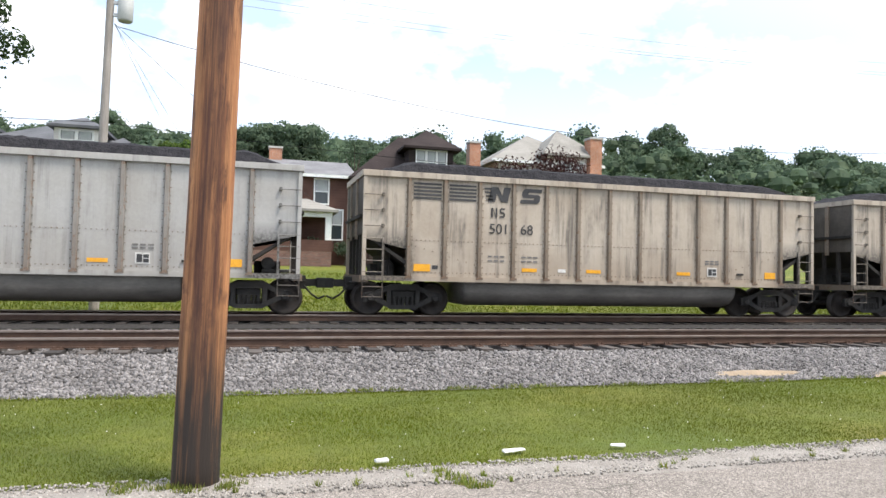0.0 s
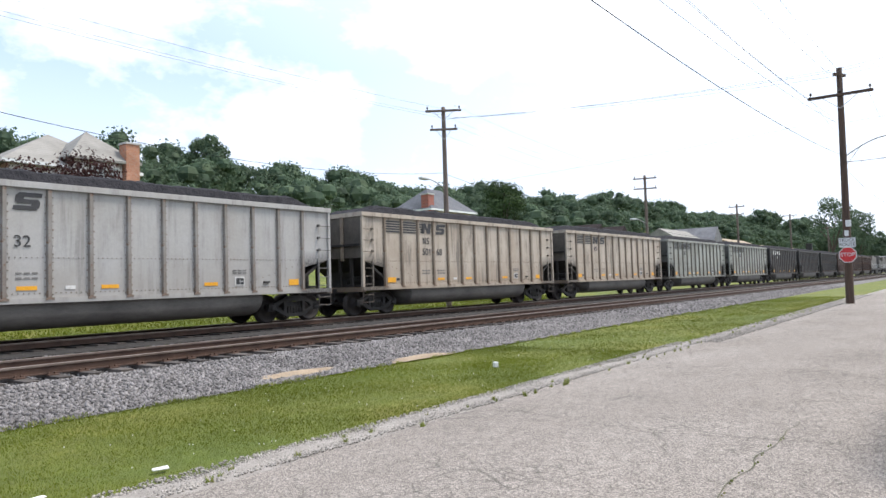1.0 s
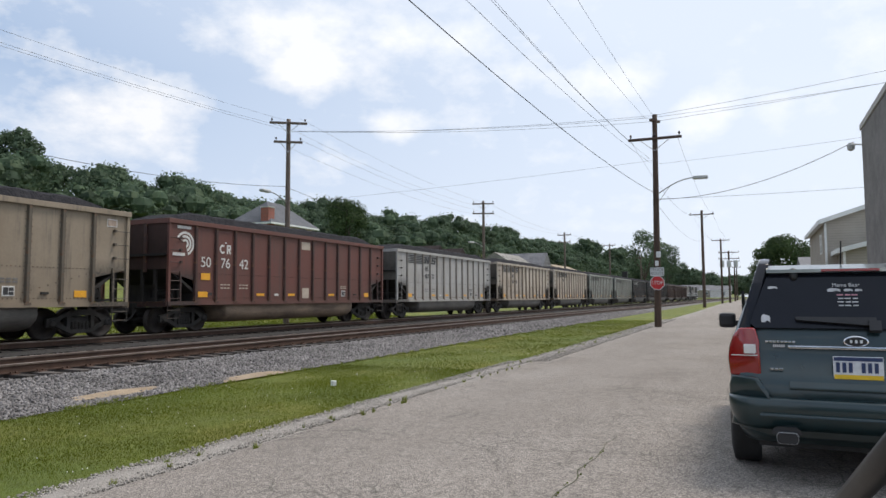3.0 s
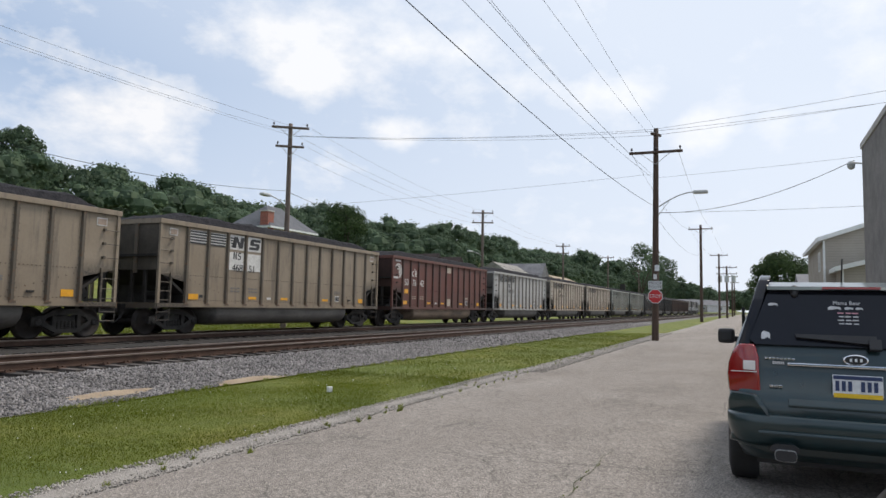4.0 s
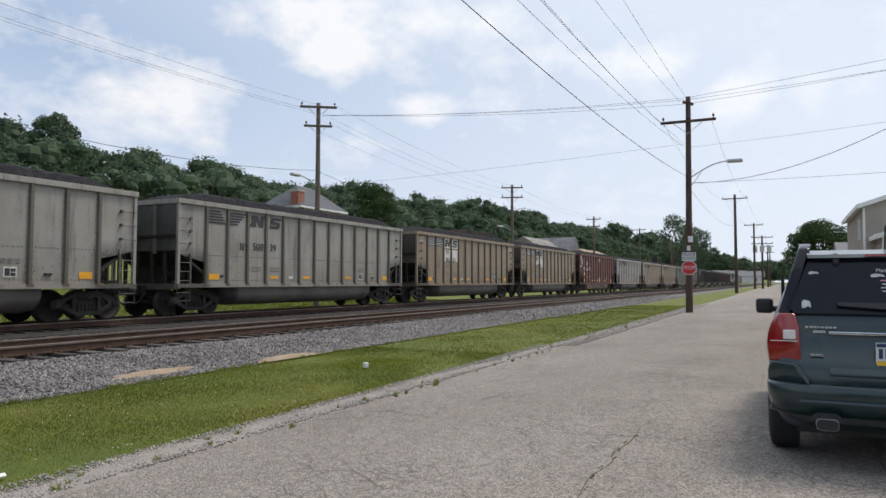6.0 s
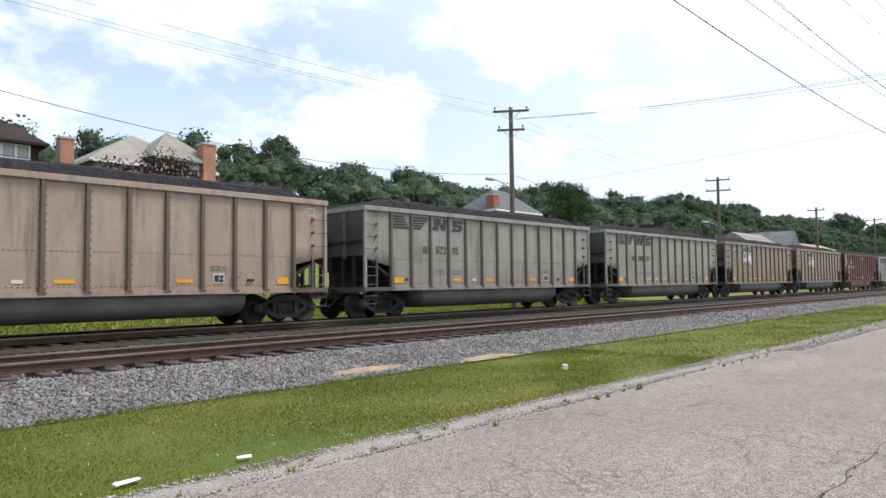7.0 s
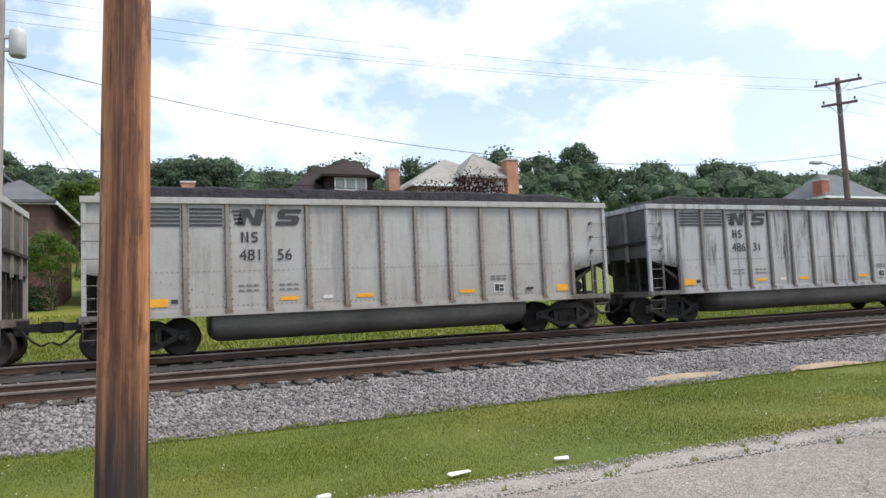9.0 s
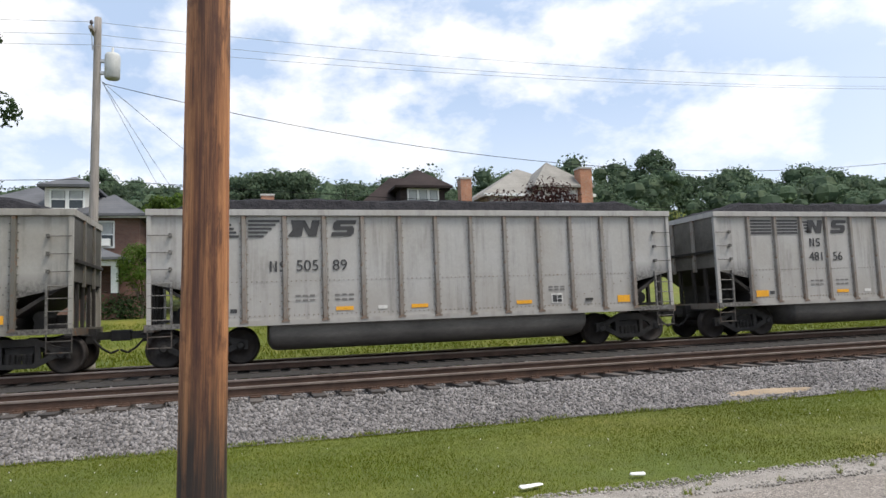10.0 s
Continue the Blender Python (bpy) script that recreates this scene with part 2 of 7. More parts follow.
def asphalt():
    m, nt, b = nodes_of("road_asphalt")
    v = coords(nt)
    grit = nt.nodes.new("ShaderNodeTexVoronoi")
    grit.inputs["Scale"].default_value = 105
    nt.links.new(v, grit.inputs["Vector"])
    wob = noise_node(nt, v, 1.3, 5, 0.6)
    big = noise_node(nt, v, 0.35, 5, 0.6, (0.5, 1, 1))
    col = ramp_node(nt, big, [(0.3, (0.232, 0.204, 0.178)), (0.7, (0.302, 0.27, 0.24))])
    col = mix_node(nt, 1.0, col, ramp_node(nt, grit.outputs["Color"], [(0.12, 0.36), (0.5, 0.92), (0.88, 1.68)]), "MULTIPLY")
    col = mix_node(nt, 0.8, col, ramp_node(nt, noise_node(nt, v, 9.0, 6, 0.75), [(0.3, 0.72), (0.7, 1.2)]), "MULTIPLY")
    # alligator cracks where the noise lets them through
    warp = nt.nodes.new("ShaderNodeMix")
    warp.data_type = "VECTOR"
    warp.inputs["Factor"].default_value = 0.12
    nz = nt.nodes.new("ShaderNodeTexNoise")
    nz.inputs["Scale"].default_value, nz.inputs["Detail"].default_value = 2.5, 4
    nt.links.new(v, nz.inputs["Vector"])
    nt.links.new(v, warp.inputs["A"])
    nt.links.new(nz.outputs["Color"], warp.inputs["B"])
    masks = []
    for sc, wd, lo, hi in ((0.42, 0.0045, 0.46, 0.56), (2.2, 0.020, 0.46, 0.58), (6.0, 0.036, 0.48, 0.6)):
        vo = nt.nodes.new("ShaderNodeTexVoronoi")
        vo.feature = "DISTANCE_TO_EDGE"
        vo.inputs["Scale"].default_value = sc
        nt.links.new(warp.outputs["Result"], vo.inputs["Vector"])
        line = ramp_node(nt, vo.outputs["Distance"], [(0.0, 1.0), (wd, 0.0)])
        gate = ramp_node(nt, noise_node(nt, v, 0.5, 3, 0.6), [(lo, 0.0), (hi, 0.8)])
        mm = nt.nodes.new("ShaderNodeMath")
        mm.operation = "MULTIPLY"
        nt.links.new(line, mm.inputs[0])
        nt.links.new(gate, mm.inputs[1])
        masks.append(mm.outputs[0])
    for k in masks:
        col = mix_node(nt, k, col, (0.07, 0.064, 0.054))
    nt.links.new(col, b.inputs["Base Color"])
    b.inputs["Roughness"].default_value = 0.9
    bump_node(nt, b, grit.outputs["Distance"], 0.9, 0.008)
    return m


def grass_ground():
    m, nt, b = nodes_of("grass_soil")
    v = coords(nt)
    big = noise_node(nt, v, 0.28, 5, 0.65)
    mid = noise_node(nt, v, 2.5, 5, 0.7)
    fine = noise_node(nt, v, 38, 4, 0.7)
    col = ramp_node(nt, big, [(0.3, (0.078, 0.116, 0.007)), (0.52, (0.118, 0.140, 0.010)), (0.75, (0.20, 0.18, 0.024))])
    col = mix_node(nt, 0.6, col, ramp_node(nt, mid, [(0.3, 0.65), (0.7, 1.25)]), "MULTIPLY")
    col = mix_node(nt, 0.9, col, ramp_node(nt, fine, [(0.3, 0.65), (0.7, 1.22)]), "MULTIPLY")
    nt.links.new(col, b.inputs["Base Color"])
    b.inputs["Roughness"].default_value = 0.85
    bump_node(nt, b, fine, 0.8, 0.03)
    return m


def leaf_mat(name, c1, c2, c3, lo=0.5, hi=1.45):
    m, nt, b = nodes_of(name)
    rnd = nt.nodes.new("ShaderNodeNewGeometry").outputs["Random Per Island"]
    col = ramp_node(nt, rnd, [(0.0, c1), (0.5, c2), (1.0, c3)])
    big = noise_node(nt, coords(nt), 0.2, 4, 0.65)
    col = mix_node(nt, 1.0, col, ramp_node(nt, big, [(0.3, lo), (0.7, hi)]), "MULTIPLY")
    nt.links.new(col, b.inputs["Base Color"])
    b.inputs["Roughness"].default_value, b.inputs["Specular IOR Level"].default_value = 0.75, 0.2
    tr = nt.nodes.new("ShaderNodeBsdfTranslucent")
    nt.links.new(col, tr.inputs["Color"])
    mx = nt.nodes.new("ShaderNodeMixShader")
    mx.inputs[0].default_value = 0.42
    out = nt.nodes["Material Output"]
    nt.links.new(b.outputs[0], mx.inputs[1])
    nt.links.new(tr.outputs[0], mx.inputs[2])
    nt.links.new(mx.outputs[0], out.inputs["Surface"])
    return m


def siding(name, c1, c2, pitch):
    """Clapboard or brick courses: lines at a pitch up the wall."""
    m, nt, b = nodes_of(name)
    v = coords(nt)
    w = nt.nodes.new("ShaderNodeTexWave")
    w.wave_type, w.bands_direction, w.wave_profile = "BANDS", "Z", "SAW"
    w.inputs["Scale"].default_value, w.inputs["Distortion"].default_value = 0.314 / pitch, 0.0
    nt.links.new(v, w.inputs["Vector"])
    col = ramp_node(nt, noise_node(nt, v, 0.8, 5, 0.6), [(0.3, c1), (0.7, c2)])
    col = mix_node(nt, 0.8, col, ramp_node(nt, w.outputs["Fac"], [(0.0, 0.55), (0.15, 1.0), (1.0, 1.05)]), "MULTIPLY")
    nt.links.new(col, b.inputs["Base Color"])
    b.inputs["Roughness"].default_value = 0.8
    b.inputs["Specular IOR Level"].default_value = 0.2
    bump_node(nt, b, w.outputs["Fac"], 0.5, 0.02)
    return m


def brick_mat(name, c1, c2, mortar):
    m, nt, b = nodes_of(name)
    v = coords(nt)
    mp = nt.nodes.new("ShaderNodeMapping")
    mp.inputs["Rotation"].default_value = (radians(90), 0, 0)
    nt.links.new(v, mp.inputs["Vector"])
    br = nt.nodes.new("ShaderNodeTexBrick")
    br.inputs["Color1"].default_value, br.inputs["Color2"].default_value, br.inputs["Mortar"].default_value = (*c1, 1), (*c2, 1), (*mortar, 1)
    br.inputs["Scale"].default_value = 1.0
    br.inputs["Brick Width"].default_value, br.inputs["Row Height"].default_value, br.inputs["Mortar Size"].default_value = 0.22, 0.075, 0.008
    nt.links.new(mp.outputs[0], br.inputs["Vector"])
    col = mix_node(nt, 0.6, br.outputs["Color"], ramp_node(nt, noise_node(nt, v, 1.5, 5, 0.6), [(0.3, 0.65), (0.7, 1.25)]), "MULTIPLY")
    nt.links.new(col, b.inputs["Base Color"])
    b.inputs["Roughness"].default_value = 0.85
    return m


def shiny(name, c, rough=0.25, metal=0.0, coat=0.0):
    m, nt, b = nodes_of(name)
    v = coords(nt)
    n = noise_node(nt, v, 6.0, 5, 0.6)
    col = mix_node(nt, 1.0, c, ramp_node(nt, n, [(0.3, 0.85), (0.7, 1.1)]), "MULTIPLY")
    nt.links.new(col, b.inputs["Base Color"])
    r = nt.nodes.new("ShaderNodeMapRange")
    r.inputs["To Min"].default_value, r.inputs["To Max"].default_value = rough * 0.8, rough * 1.4
    nt.links.new(n, r.inputs["Value"])
    nt.links.new(r.outputs[0], b.inputs["Roughness"])
    b.inputs["Metallic"].default_value, b.inputs["Coat Weight"].default_value = metal, coat
    return m


M = {}
M["grass"] = grass_ground()
M["road"] = asphalt()
M["ballast"] = surf("ballast_bed", (0.10, 0.093, 0.09), (0.19, 0.178, 0.172), 6, 0.9, 0, 1.0, 0.05, 16)
M["stone"] = surf("ballast_stone", (0.125, 0.117, 0.115), (0.215, 0.203, 0.198), 1.2, 0.85, 0, 0.3, 0.01, 30, island=True, vary=0.6)
M["dark_bed"] = surf("coal_fouled_ballast", (0.018, 0.017, 0.016), (0.048, 0.044, 0.041), 4, 0.95, 0, 0.9, 0.04, 18)
M["belly_tan"] = surf("dusty_tan_belly", (0.085, 0.06, 0.045), (0.30, 0.22, 0.155), 1.0, 0.75, 0, 0.2, 0.01, 16, (0.5, 1, 2.2))
M["gravel_stone"] = surf("road_edge_gravel", (0.25, 0.232, 0.21), (0.36, 0.335, 0.305), 2, 0.9, 0, 0.3, 0.01, 30, island=True, vary=0.45)
M["gravel"] = surf("shoulder_gravel", (0.22, 0.20, 0.178), (0.33, 0.305, 0.275), 3, 0.9, 0, 1.0, 0.02, 34)
M["sand"] = surf("bare_sandy_soil", (0.26, 0.195, 0.13), (0.37, 0.29, 0.20), 2, 0.95, 0, 0.6, 0.02, 25)
M["rail_side"] = surf("rusty_rail", (0.06, 0.035, 0.025), (0.12, 0.07, 0.048), 3, 0.75, 0.2, 0.3, 0.004, 40)
M["rail_top"] = surf("worn_rail_head", (0.25, 0.19, 0.16), (0.36, 0.30, 0.26), 3, 0.4, 0.8, 0.1, 0.002, 40)
M["tie"] = surf("creosoted_tie", (0.03, 0.025, 0.022), (0.10, 0.085, 0.075), 3, 0.9, 0, 0.6, 0.01, 14, (1, 6, 6), vary=0.5)
M["coal"] = surf("coal_load", (0.018, 0.018, 0.021), (0.042, 0.041, 0.046), 5, 0.9, 0, 1.0, 0.06, 14)
M["coal"].node_tree.nodes["Principled BSDF"].inputs["Specular IOR Level"].default_value = 0.12
M["truck"] = surf("grimy_truck_steel", (0.014, 0.013, 0.0125), (0.040, 0.037, 0.034), 4, 0.75, 0.1, 0.4, 0.01, 20)
M["wheel"] = surf("wheel_steel", (0.018, 0.016, 0.0155), (0.048, 0.038, 0.032), 4, 0.65, 0.2, 0.2, 0.005, 20)
# soot black, taken darker still for the shade inside the car ends
M["soot_shade"] = surf("sooty_shaded_steel", (0.012, 0.011, 0.01), (0.032, 0.027, 0.024), 2, 0.85, 0, 0.3, 0.01, 14)
M["ink"] = surf("black_stencil_paint", (0.03, 0.03, 0.032), (0.055, 0.055, 0.058), 6, 0.6, 0, 0, 0, 20)
M["white_ink"] = surf("white_stencil_paint", (0.55, 0.54, 0.51), (0.72, 0.71, 0.68), 5, 0.6, 0, 0, 0, 20)
M["reflector"] = surf("orange_reflective_sheet", (0.72, 0.33, 0.02), (0.85, 0.42, 0.03), 4, 0.45, 0, 0, 0, 30)
M["pole_new"] = wood_pole("new_treated_pole", (0.064, 0.024, 0.014), (0.255, 0.090, 0.036), (0.48, 0.225, 0.092))
M["pole_dark"] = surf("old_dark_pole", (0.045, 0.03, 0.024), (0.11, 0.07, 0.05), 2, 0.85, 0, 0.5, 0.01, 20, (8, 8, 0.6))
M["pole_brown"] = surf("weathered_brown_pole", (0.10, 0.075, 0.062), (0.19, 0.15, 0.125), 2, 0.85, 0, 0.5, 0.01, 20, (8, 8, 0.6))
M["pole_grey"] = surf("weathered_grey_pole", (0.22, 0.20, 0.18), (0.36, 0.33, 0.30), 2, 0.85, 0, 0.5, 0.01, 20, (8, 8, 0.6))
M["wire"] = surf("black_cable", (0.015, 0.015, 0.016), (0.03, 0.03, 0.03), 2, 0.6, 0, 0, 0, 20)
M["wire_pale"] = surf("bare_aluminium_wire", (0.34, 0.345, 0.35), (0.46, 0.465, 0.47), 2, 0.5, 0.1, 0, 0, 20)
M["galv"] = surf("galvanised_steel", (0.38, 0.39, 0.40), (0.52, 0.53, 0.54), 5, 0.45, 0.6, 0.1, 0.003, 30)
M["can"] = surf("transformer_grey", (0.42, 0.44, 0.43), (0.55, 0.56, 0.55), 4, 0.5, 0, 0.1, 0.003, 30)
M["ceramic"] = surf("brown_insulator", (0.03, 0.02, 0.018), (0.06, 0.04, 0.035), 4, 0.3, 0, 0, 0, 30)
M["bark"] = surf("bark", (0.06, 0.045, 0.035), (0.14, 0.11, 0.085), 3, 0.9, 0, 0.8, 0.03, 12, (3, 3, 0.6))
M["leaf"] = leaf_mat("summer_leaves", (0.066, 0.105, 0.067), (0.088, 0.132, 0.081), (0.118, 0.164, 0.095))
M["leaf_dark"] = leaf_mat("dark_leaves", (0.038, 0.066, 0.030), (0.056, 0.092, 0.038), (0.082, 0.122, 0.048))
M["leaf_bright"] = leaf_mat("bright_leaves", (0.06, 0.11, 0.018), (0.09, 0.16, 0.025), (0.14, 0.20, 0.04))
M["leaf_plum"] = leaf_mat("plum_leaves", (0.035, 0.016, 0.016), (0.06, 0.025, 0.024), (0.09, 0.045, 0.038))
M["blade"] = leaf_mat("grass_blades", (0.088, 0.125, 0.010), (0.116, 0.146, 0.013), (0.160, 0.166, 0.022), 0.70, 1.32)
M["weed"] = leaf_mat("weeds", (0.11, 0.16, 0.025), (0.17, 0.22, 0.04), (0.30, 0.28, 0.09))
M["brick_brown"] = brick_mat("brown_brick", (0.13, 0.065, 0.05), (0.19, 0.095, 0.07), (0.17, 0.14, 0.12))
M["brick_orange"] = brick_mat("orange_brick", (0.36, 0.14, 0.075), (0.45, 0.20, 0.11), (0.38, 0.30, 0.24))
M["trim"] = surf("white_trim_paint", (0.62, 0.66, 0.64), (0.80, 0.80, 0.78), 2, 0.5, 0, 0.05, 0.003, 20)
M["clap_white"] = siding("white_clapboard", (0.62, 0.60, 0.58), (0.76, 0.74, 0.71), 0.13)
M["clap_pink"] = siding("pinkish_clapboard", (0.56, 0.47, 0.45), (0.68, 0.58, 0.56), 0.13)
M["clap_beige"] = siding("beige_vinyl_siding", (0.29, 0.265, 0.225), (0.36, 0.33, 0.285), 0.15)
M["roof_dark"] = siding("dark_brown_shingles", (0.02, 0.0145, 0.0145), (0.042, 0.031, 0.03), 0.16)
M["roof_grey"] = siding("grey_shingles", (0.14, 0.14, 0.148), (0.22, 0.22, 0.23), 0.16)
M["roof_slate"] = siding("blue_grey_slate_roof", (0.085, 0.09, 0.10), (0.14, 0.145, 0.158), 0.16)
M["roof_pale"] = siding("pale_shingles", (0.20, 0.192, 0.175), (0.29, 0.28, 0.256), 0.16)
M["roof_tan"] = siding("tan_shingles", (0.26, 0.21, 0.15), (0.36, 0.30, 0.22), 0.16)
M["block"] = surf("grey_rendered_block", (0.15, 0.142, 0.135), (0.235, 0.222, 0.21), 1.2, 0.9, 0, 0.6, 0.015, 9)
M["concrete"] = surf("concrete", (0.38, 0.37, 0.35), (0.52, 0.51, 0.48), 2, 0.85, 0, 0.3, 0.01, 25)
M["glass"] = shiny("dark_window_glass", (0.035, 0.045, 0.05), 0.06)
M["stop_red"] = surf("stop_sign_red", (0.50, 0.018, 0.025), (0.60, 0.03, 0.035), 4, 0.4, 0, 0, 0, 30)
M["suv"] = shiny("dark_teal_car_paint", (0.012, 0.032, 0.036), 0.28, 0.2, 0.6)
M["suv_glass"] = shiny("tinted_car_glass", (0.008, 0.009, 0.014), 0.05, 0, 0.0)
M["suv_glass"].node_tree.nodes["Principled BSDF"].inputs["Specular IOR Level"].default_value = 0.3
M["plastic"] = surf("black_plastic", (0.012, 0.012, 0.013), (0.022, 0.022, 0.024), 4, 0.5, 0, 0.1, 0.002, 60)
M["rubber"] = surf("tyre_rubber", (0.014, 0.014, 0.014), (0.028, 0.028, 0.028), 4, 0.85, 0, 0.2, 0.003, 40)
M["lens_red"] = shiny("red_lamp_lens", (0.27, 0.009, 0.010), 0.12, 0, 1.0)
M["lens_clear"] = shiny("clear_lamp_lens", (0.72, 0.70, 0.68), 0.15, 0, 1.0)
M["chrome"] = shiny("chrome", (0.70, 0.71, 0.73), 0.12, 1.0)
M["plate_white"] = surf("white_plate", (0.62, 0.64, 0.66), (0.72, 0.74, 0.75), 4, 0.4, 0, 0, 0, 30)
M["plate_blue"] = surf("plate_dark_blue", (0.02, 0.035, 0.10), (0.03, 0.05, 0.13), 4, 0.4, 0, 0, 0, 30)
M["plate_yellow"] = surf("plate_yellow", (0.70, 0.45, 0.02), (0.78, 0.52, 0.03), 4, 0.4, 0, 0, 0, 30)
M["litter"] = surf("white_foam_litter", (0.75, 0.75, 0.74), (0.85, 0.85, 0.84), 8, 0.6, 0, 0.1, 0.003, 60)

RIB_PAINTS = {}
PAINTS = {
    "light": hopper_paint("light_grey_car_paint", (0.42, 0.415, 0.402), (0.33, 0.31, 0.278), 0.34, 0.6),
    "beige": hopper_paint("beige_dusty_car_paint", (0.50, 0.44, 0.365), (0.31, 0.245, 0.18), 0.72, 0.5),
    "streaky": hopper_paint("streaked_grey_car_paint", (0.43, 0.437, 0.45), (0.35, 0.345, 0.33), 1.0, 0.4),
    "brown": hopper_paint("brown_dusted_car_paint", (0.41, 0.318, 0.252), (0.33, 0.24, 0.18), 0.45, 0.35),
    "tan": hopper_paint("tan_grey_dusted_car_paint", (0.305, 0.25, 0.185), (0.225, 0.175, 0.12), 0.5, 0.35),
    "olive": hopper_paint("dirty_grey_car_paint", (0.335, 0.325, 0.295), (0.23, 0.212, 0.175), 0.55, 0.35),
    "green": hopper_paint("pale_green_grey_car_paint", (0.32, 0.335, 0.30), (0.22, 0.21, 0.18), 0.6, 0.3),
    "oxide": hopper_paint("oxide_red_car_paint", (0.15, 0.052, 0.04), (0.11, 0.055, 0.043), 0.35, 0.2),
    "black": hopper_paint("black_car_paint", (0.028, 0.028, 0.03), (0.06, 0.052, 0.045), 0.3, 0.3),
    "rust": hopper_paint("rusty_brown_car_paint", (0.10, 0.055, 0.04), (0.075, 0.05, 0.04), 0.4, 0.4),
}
for key, (c, d) in {"tan": ((0.125, 0.105, 0.08), (0.09, 0.07, 0.05)), "light": ((0.27, 0.258, 0.24), (0.15, 0.105, 0.07)), "beige": ((0.26, 0.215, 0.165), (0.12, 0.08, 0.052)), "streaky": ((0.21, 0.205, 0.195), (0.11, 0.085, 0.068)),
                     "brown": ((0.145, 0.115, 0.085), (0.10, 0.075, 0.05)), "olive": ((0.135, 0.13, 0.11), (0.085, 0.072, 0.055)), "green": ((0.17, 0.17, 0.145), (0.10, 0.085, 0.065)),
                     "oxide": ((0.062, 0.026, 0.022), (0.045, 0.025, 0.02)), "black": ((0.02, 0.02, 0.021), (0.03, 0.027, 0.024)), "rust": ((0.06, 0.035, 0.027), (0.045, 0.03, 0.025))}.items():
    RIB_PAINTS[key] = hopper_paint(key + "_rust_stained_stake_paint", c, d, 0.6, 1.0, 0.53)
M["sticker"] = surf("white_vinyl_sticker", (0.45, 0.45, 0.46), (0.6, 0.6, 0.61), 8, 0.5, 0, 0, 0, 40)
M["plate_pink"] = surf("pink_vinyl_sticker", (0.55, 0.25, 0.3), (0.65, 0.3, 0.36), 8, 0.5, 0, 0, 0, 40)
M["pillar_grey"] = surf("grey_window_seal", (0.10, 0.105, 0.10), (0.16, 0.165, 0.16), 4, 0.5, 0, 0.1, 0.002, 40)
M["crack"] = surf("mossy_crack_fill", (0.05, 0.055, 0.03), (0.09, 0.10, 0.04), 9, 0.95, 0, 0.3, 0.01, 60)
M["clap_brown"] = siding("brown_shingle_siding", (0.085, 0.045, 0.035), (0.13, 0.07, 0.055), 0.16)
M["brick_red"] = brick_mat("red_brick", (0.26, 0.075, 0.05), (0.33, 0.10, 0.07), (0.28, 0.2, 0.17))


# ---- mesh helpers ----
def part(name, bm, material=None, parent=None, label="", smooth=False):
    """Links a bmesh (or a ready mesh) as one mesh object under a thing or part."""
    if isinstance(bm, bmesh.types.BMesh):
        me = bpy.data.meshes.new(name)
        bmesh.ops.recalc_face_normals(bm, faces=bm.faces)
        bm.to_mesh(me)
        bm.free()
        me.materials.append(material)
        if smooth:
            me.shade_smooth()
    else:
        me = bm
    ob = new(name, me)
    if parent:
        ob.parent = parent
    if label:
        tagged(ob, label)
    return ob


def thing(name, label, category, m=None, group="", kind=""):
    ob = new(name)
    ob.empty_display_size = 0.2
    if m:
        ob.matrix_basis = m
    return tagged(ob, label, category, group, kind)


def box(bm, x0, x1, y0, y1, z0, z1, m=None, bevel=0.0):
    v = [bm.verts.new((x, y, z)) for z in (z0, z1) for x, y in ((x0, y0), (x1, y0), (x1, y1), (x0, y1))]
    if m:
        for q in v:
            q.co = m @ q.co
    fs = [bm.faces.new([v[i] for i in f]) for f in ((3, 2, 1, 0), (4, 5, 6, 7), (0, 1, 5, 4), (1, 2, 6, 5), (2, 3, 7, 6), (3, 0, 4, 7))]
    if bevel:
        es = list({e for f in fs for e in f.edges})
        bmesh.ops.bevel(bm, geom=es, offset=bevel, segments=2, affect="EDGES", profile=0.6)
    return bm


def tube(bm, p0, p1, r0, r1=None, n=8, caps=True):
    p0, p1 = Vector(p0), Vector(p1)
    r1 = r0 if r1 is None else r1
    q = (p1 - p0).to_track_quat("Z", "Y")
    rings = []
    for p, r in ((p0, r0), (p1, r1)):
        rings.append([bm.verts.new(p + q @ Vector((r * math.cos(a), r * math.sin(a), 0))) for a in [2 * math.pi * k / n for k in range(n)]])
    for k in range(n):
        bm.faces.new((rings[0][k], rings[0][(k + 1) % n], rings[1][(k + 1) % n], rings[1][k]))
    if caps:
        bm.faces.new(rings[0][::-1])
        bm.faces.new(rings[1])
    return bm


def lathe(bm, profile, n=20, axis="Z", m=None):
    """Turns (radius, height) pairs round an axis."""
    rings = []
    for r, h in profile:
        ring = []
        for k in range(n):
            a = 2 * math.pi * k / n
            c = (r * math.cos(a), r * math.sin(a), h) if axis == "Z" else (r * math.cos(a), h, r * math.sin(a))
            c = Vector(c)
            ring.append(bm.verts.new(m @ c if m else c))
        rings.append(ring)
    for a, b in zip(rings, rings[1:]):
        for k in range(n):
            bm.faces.new((a[k], a[(k + 1) % n], b[(k + 1) % n], b[k]))
    bm.faces.new(rings[0][::-1])
    bm.faces.new(rings[-1])
    return bm


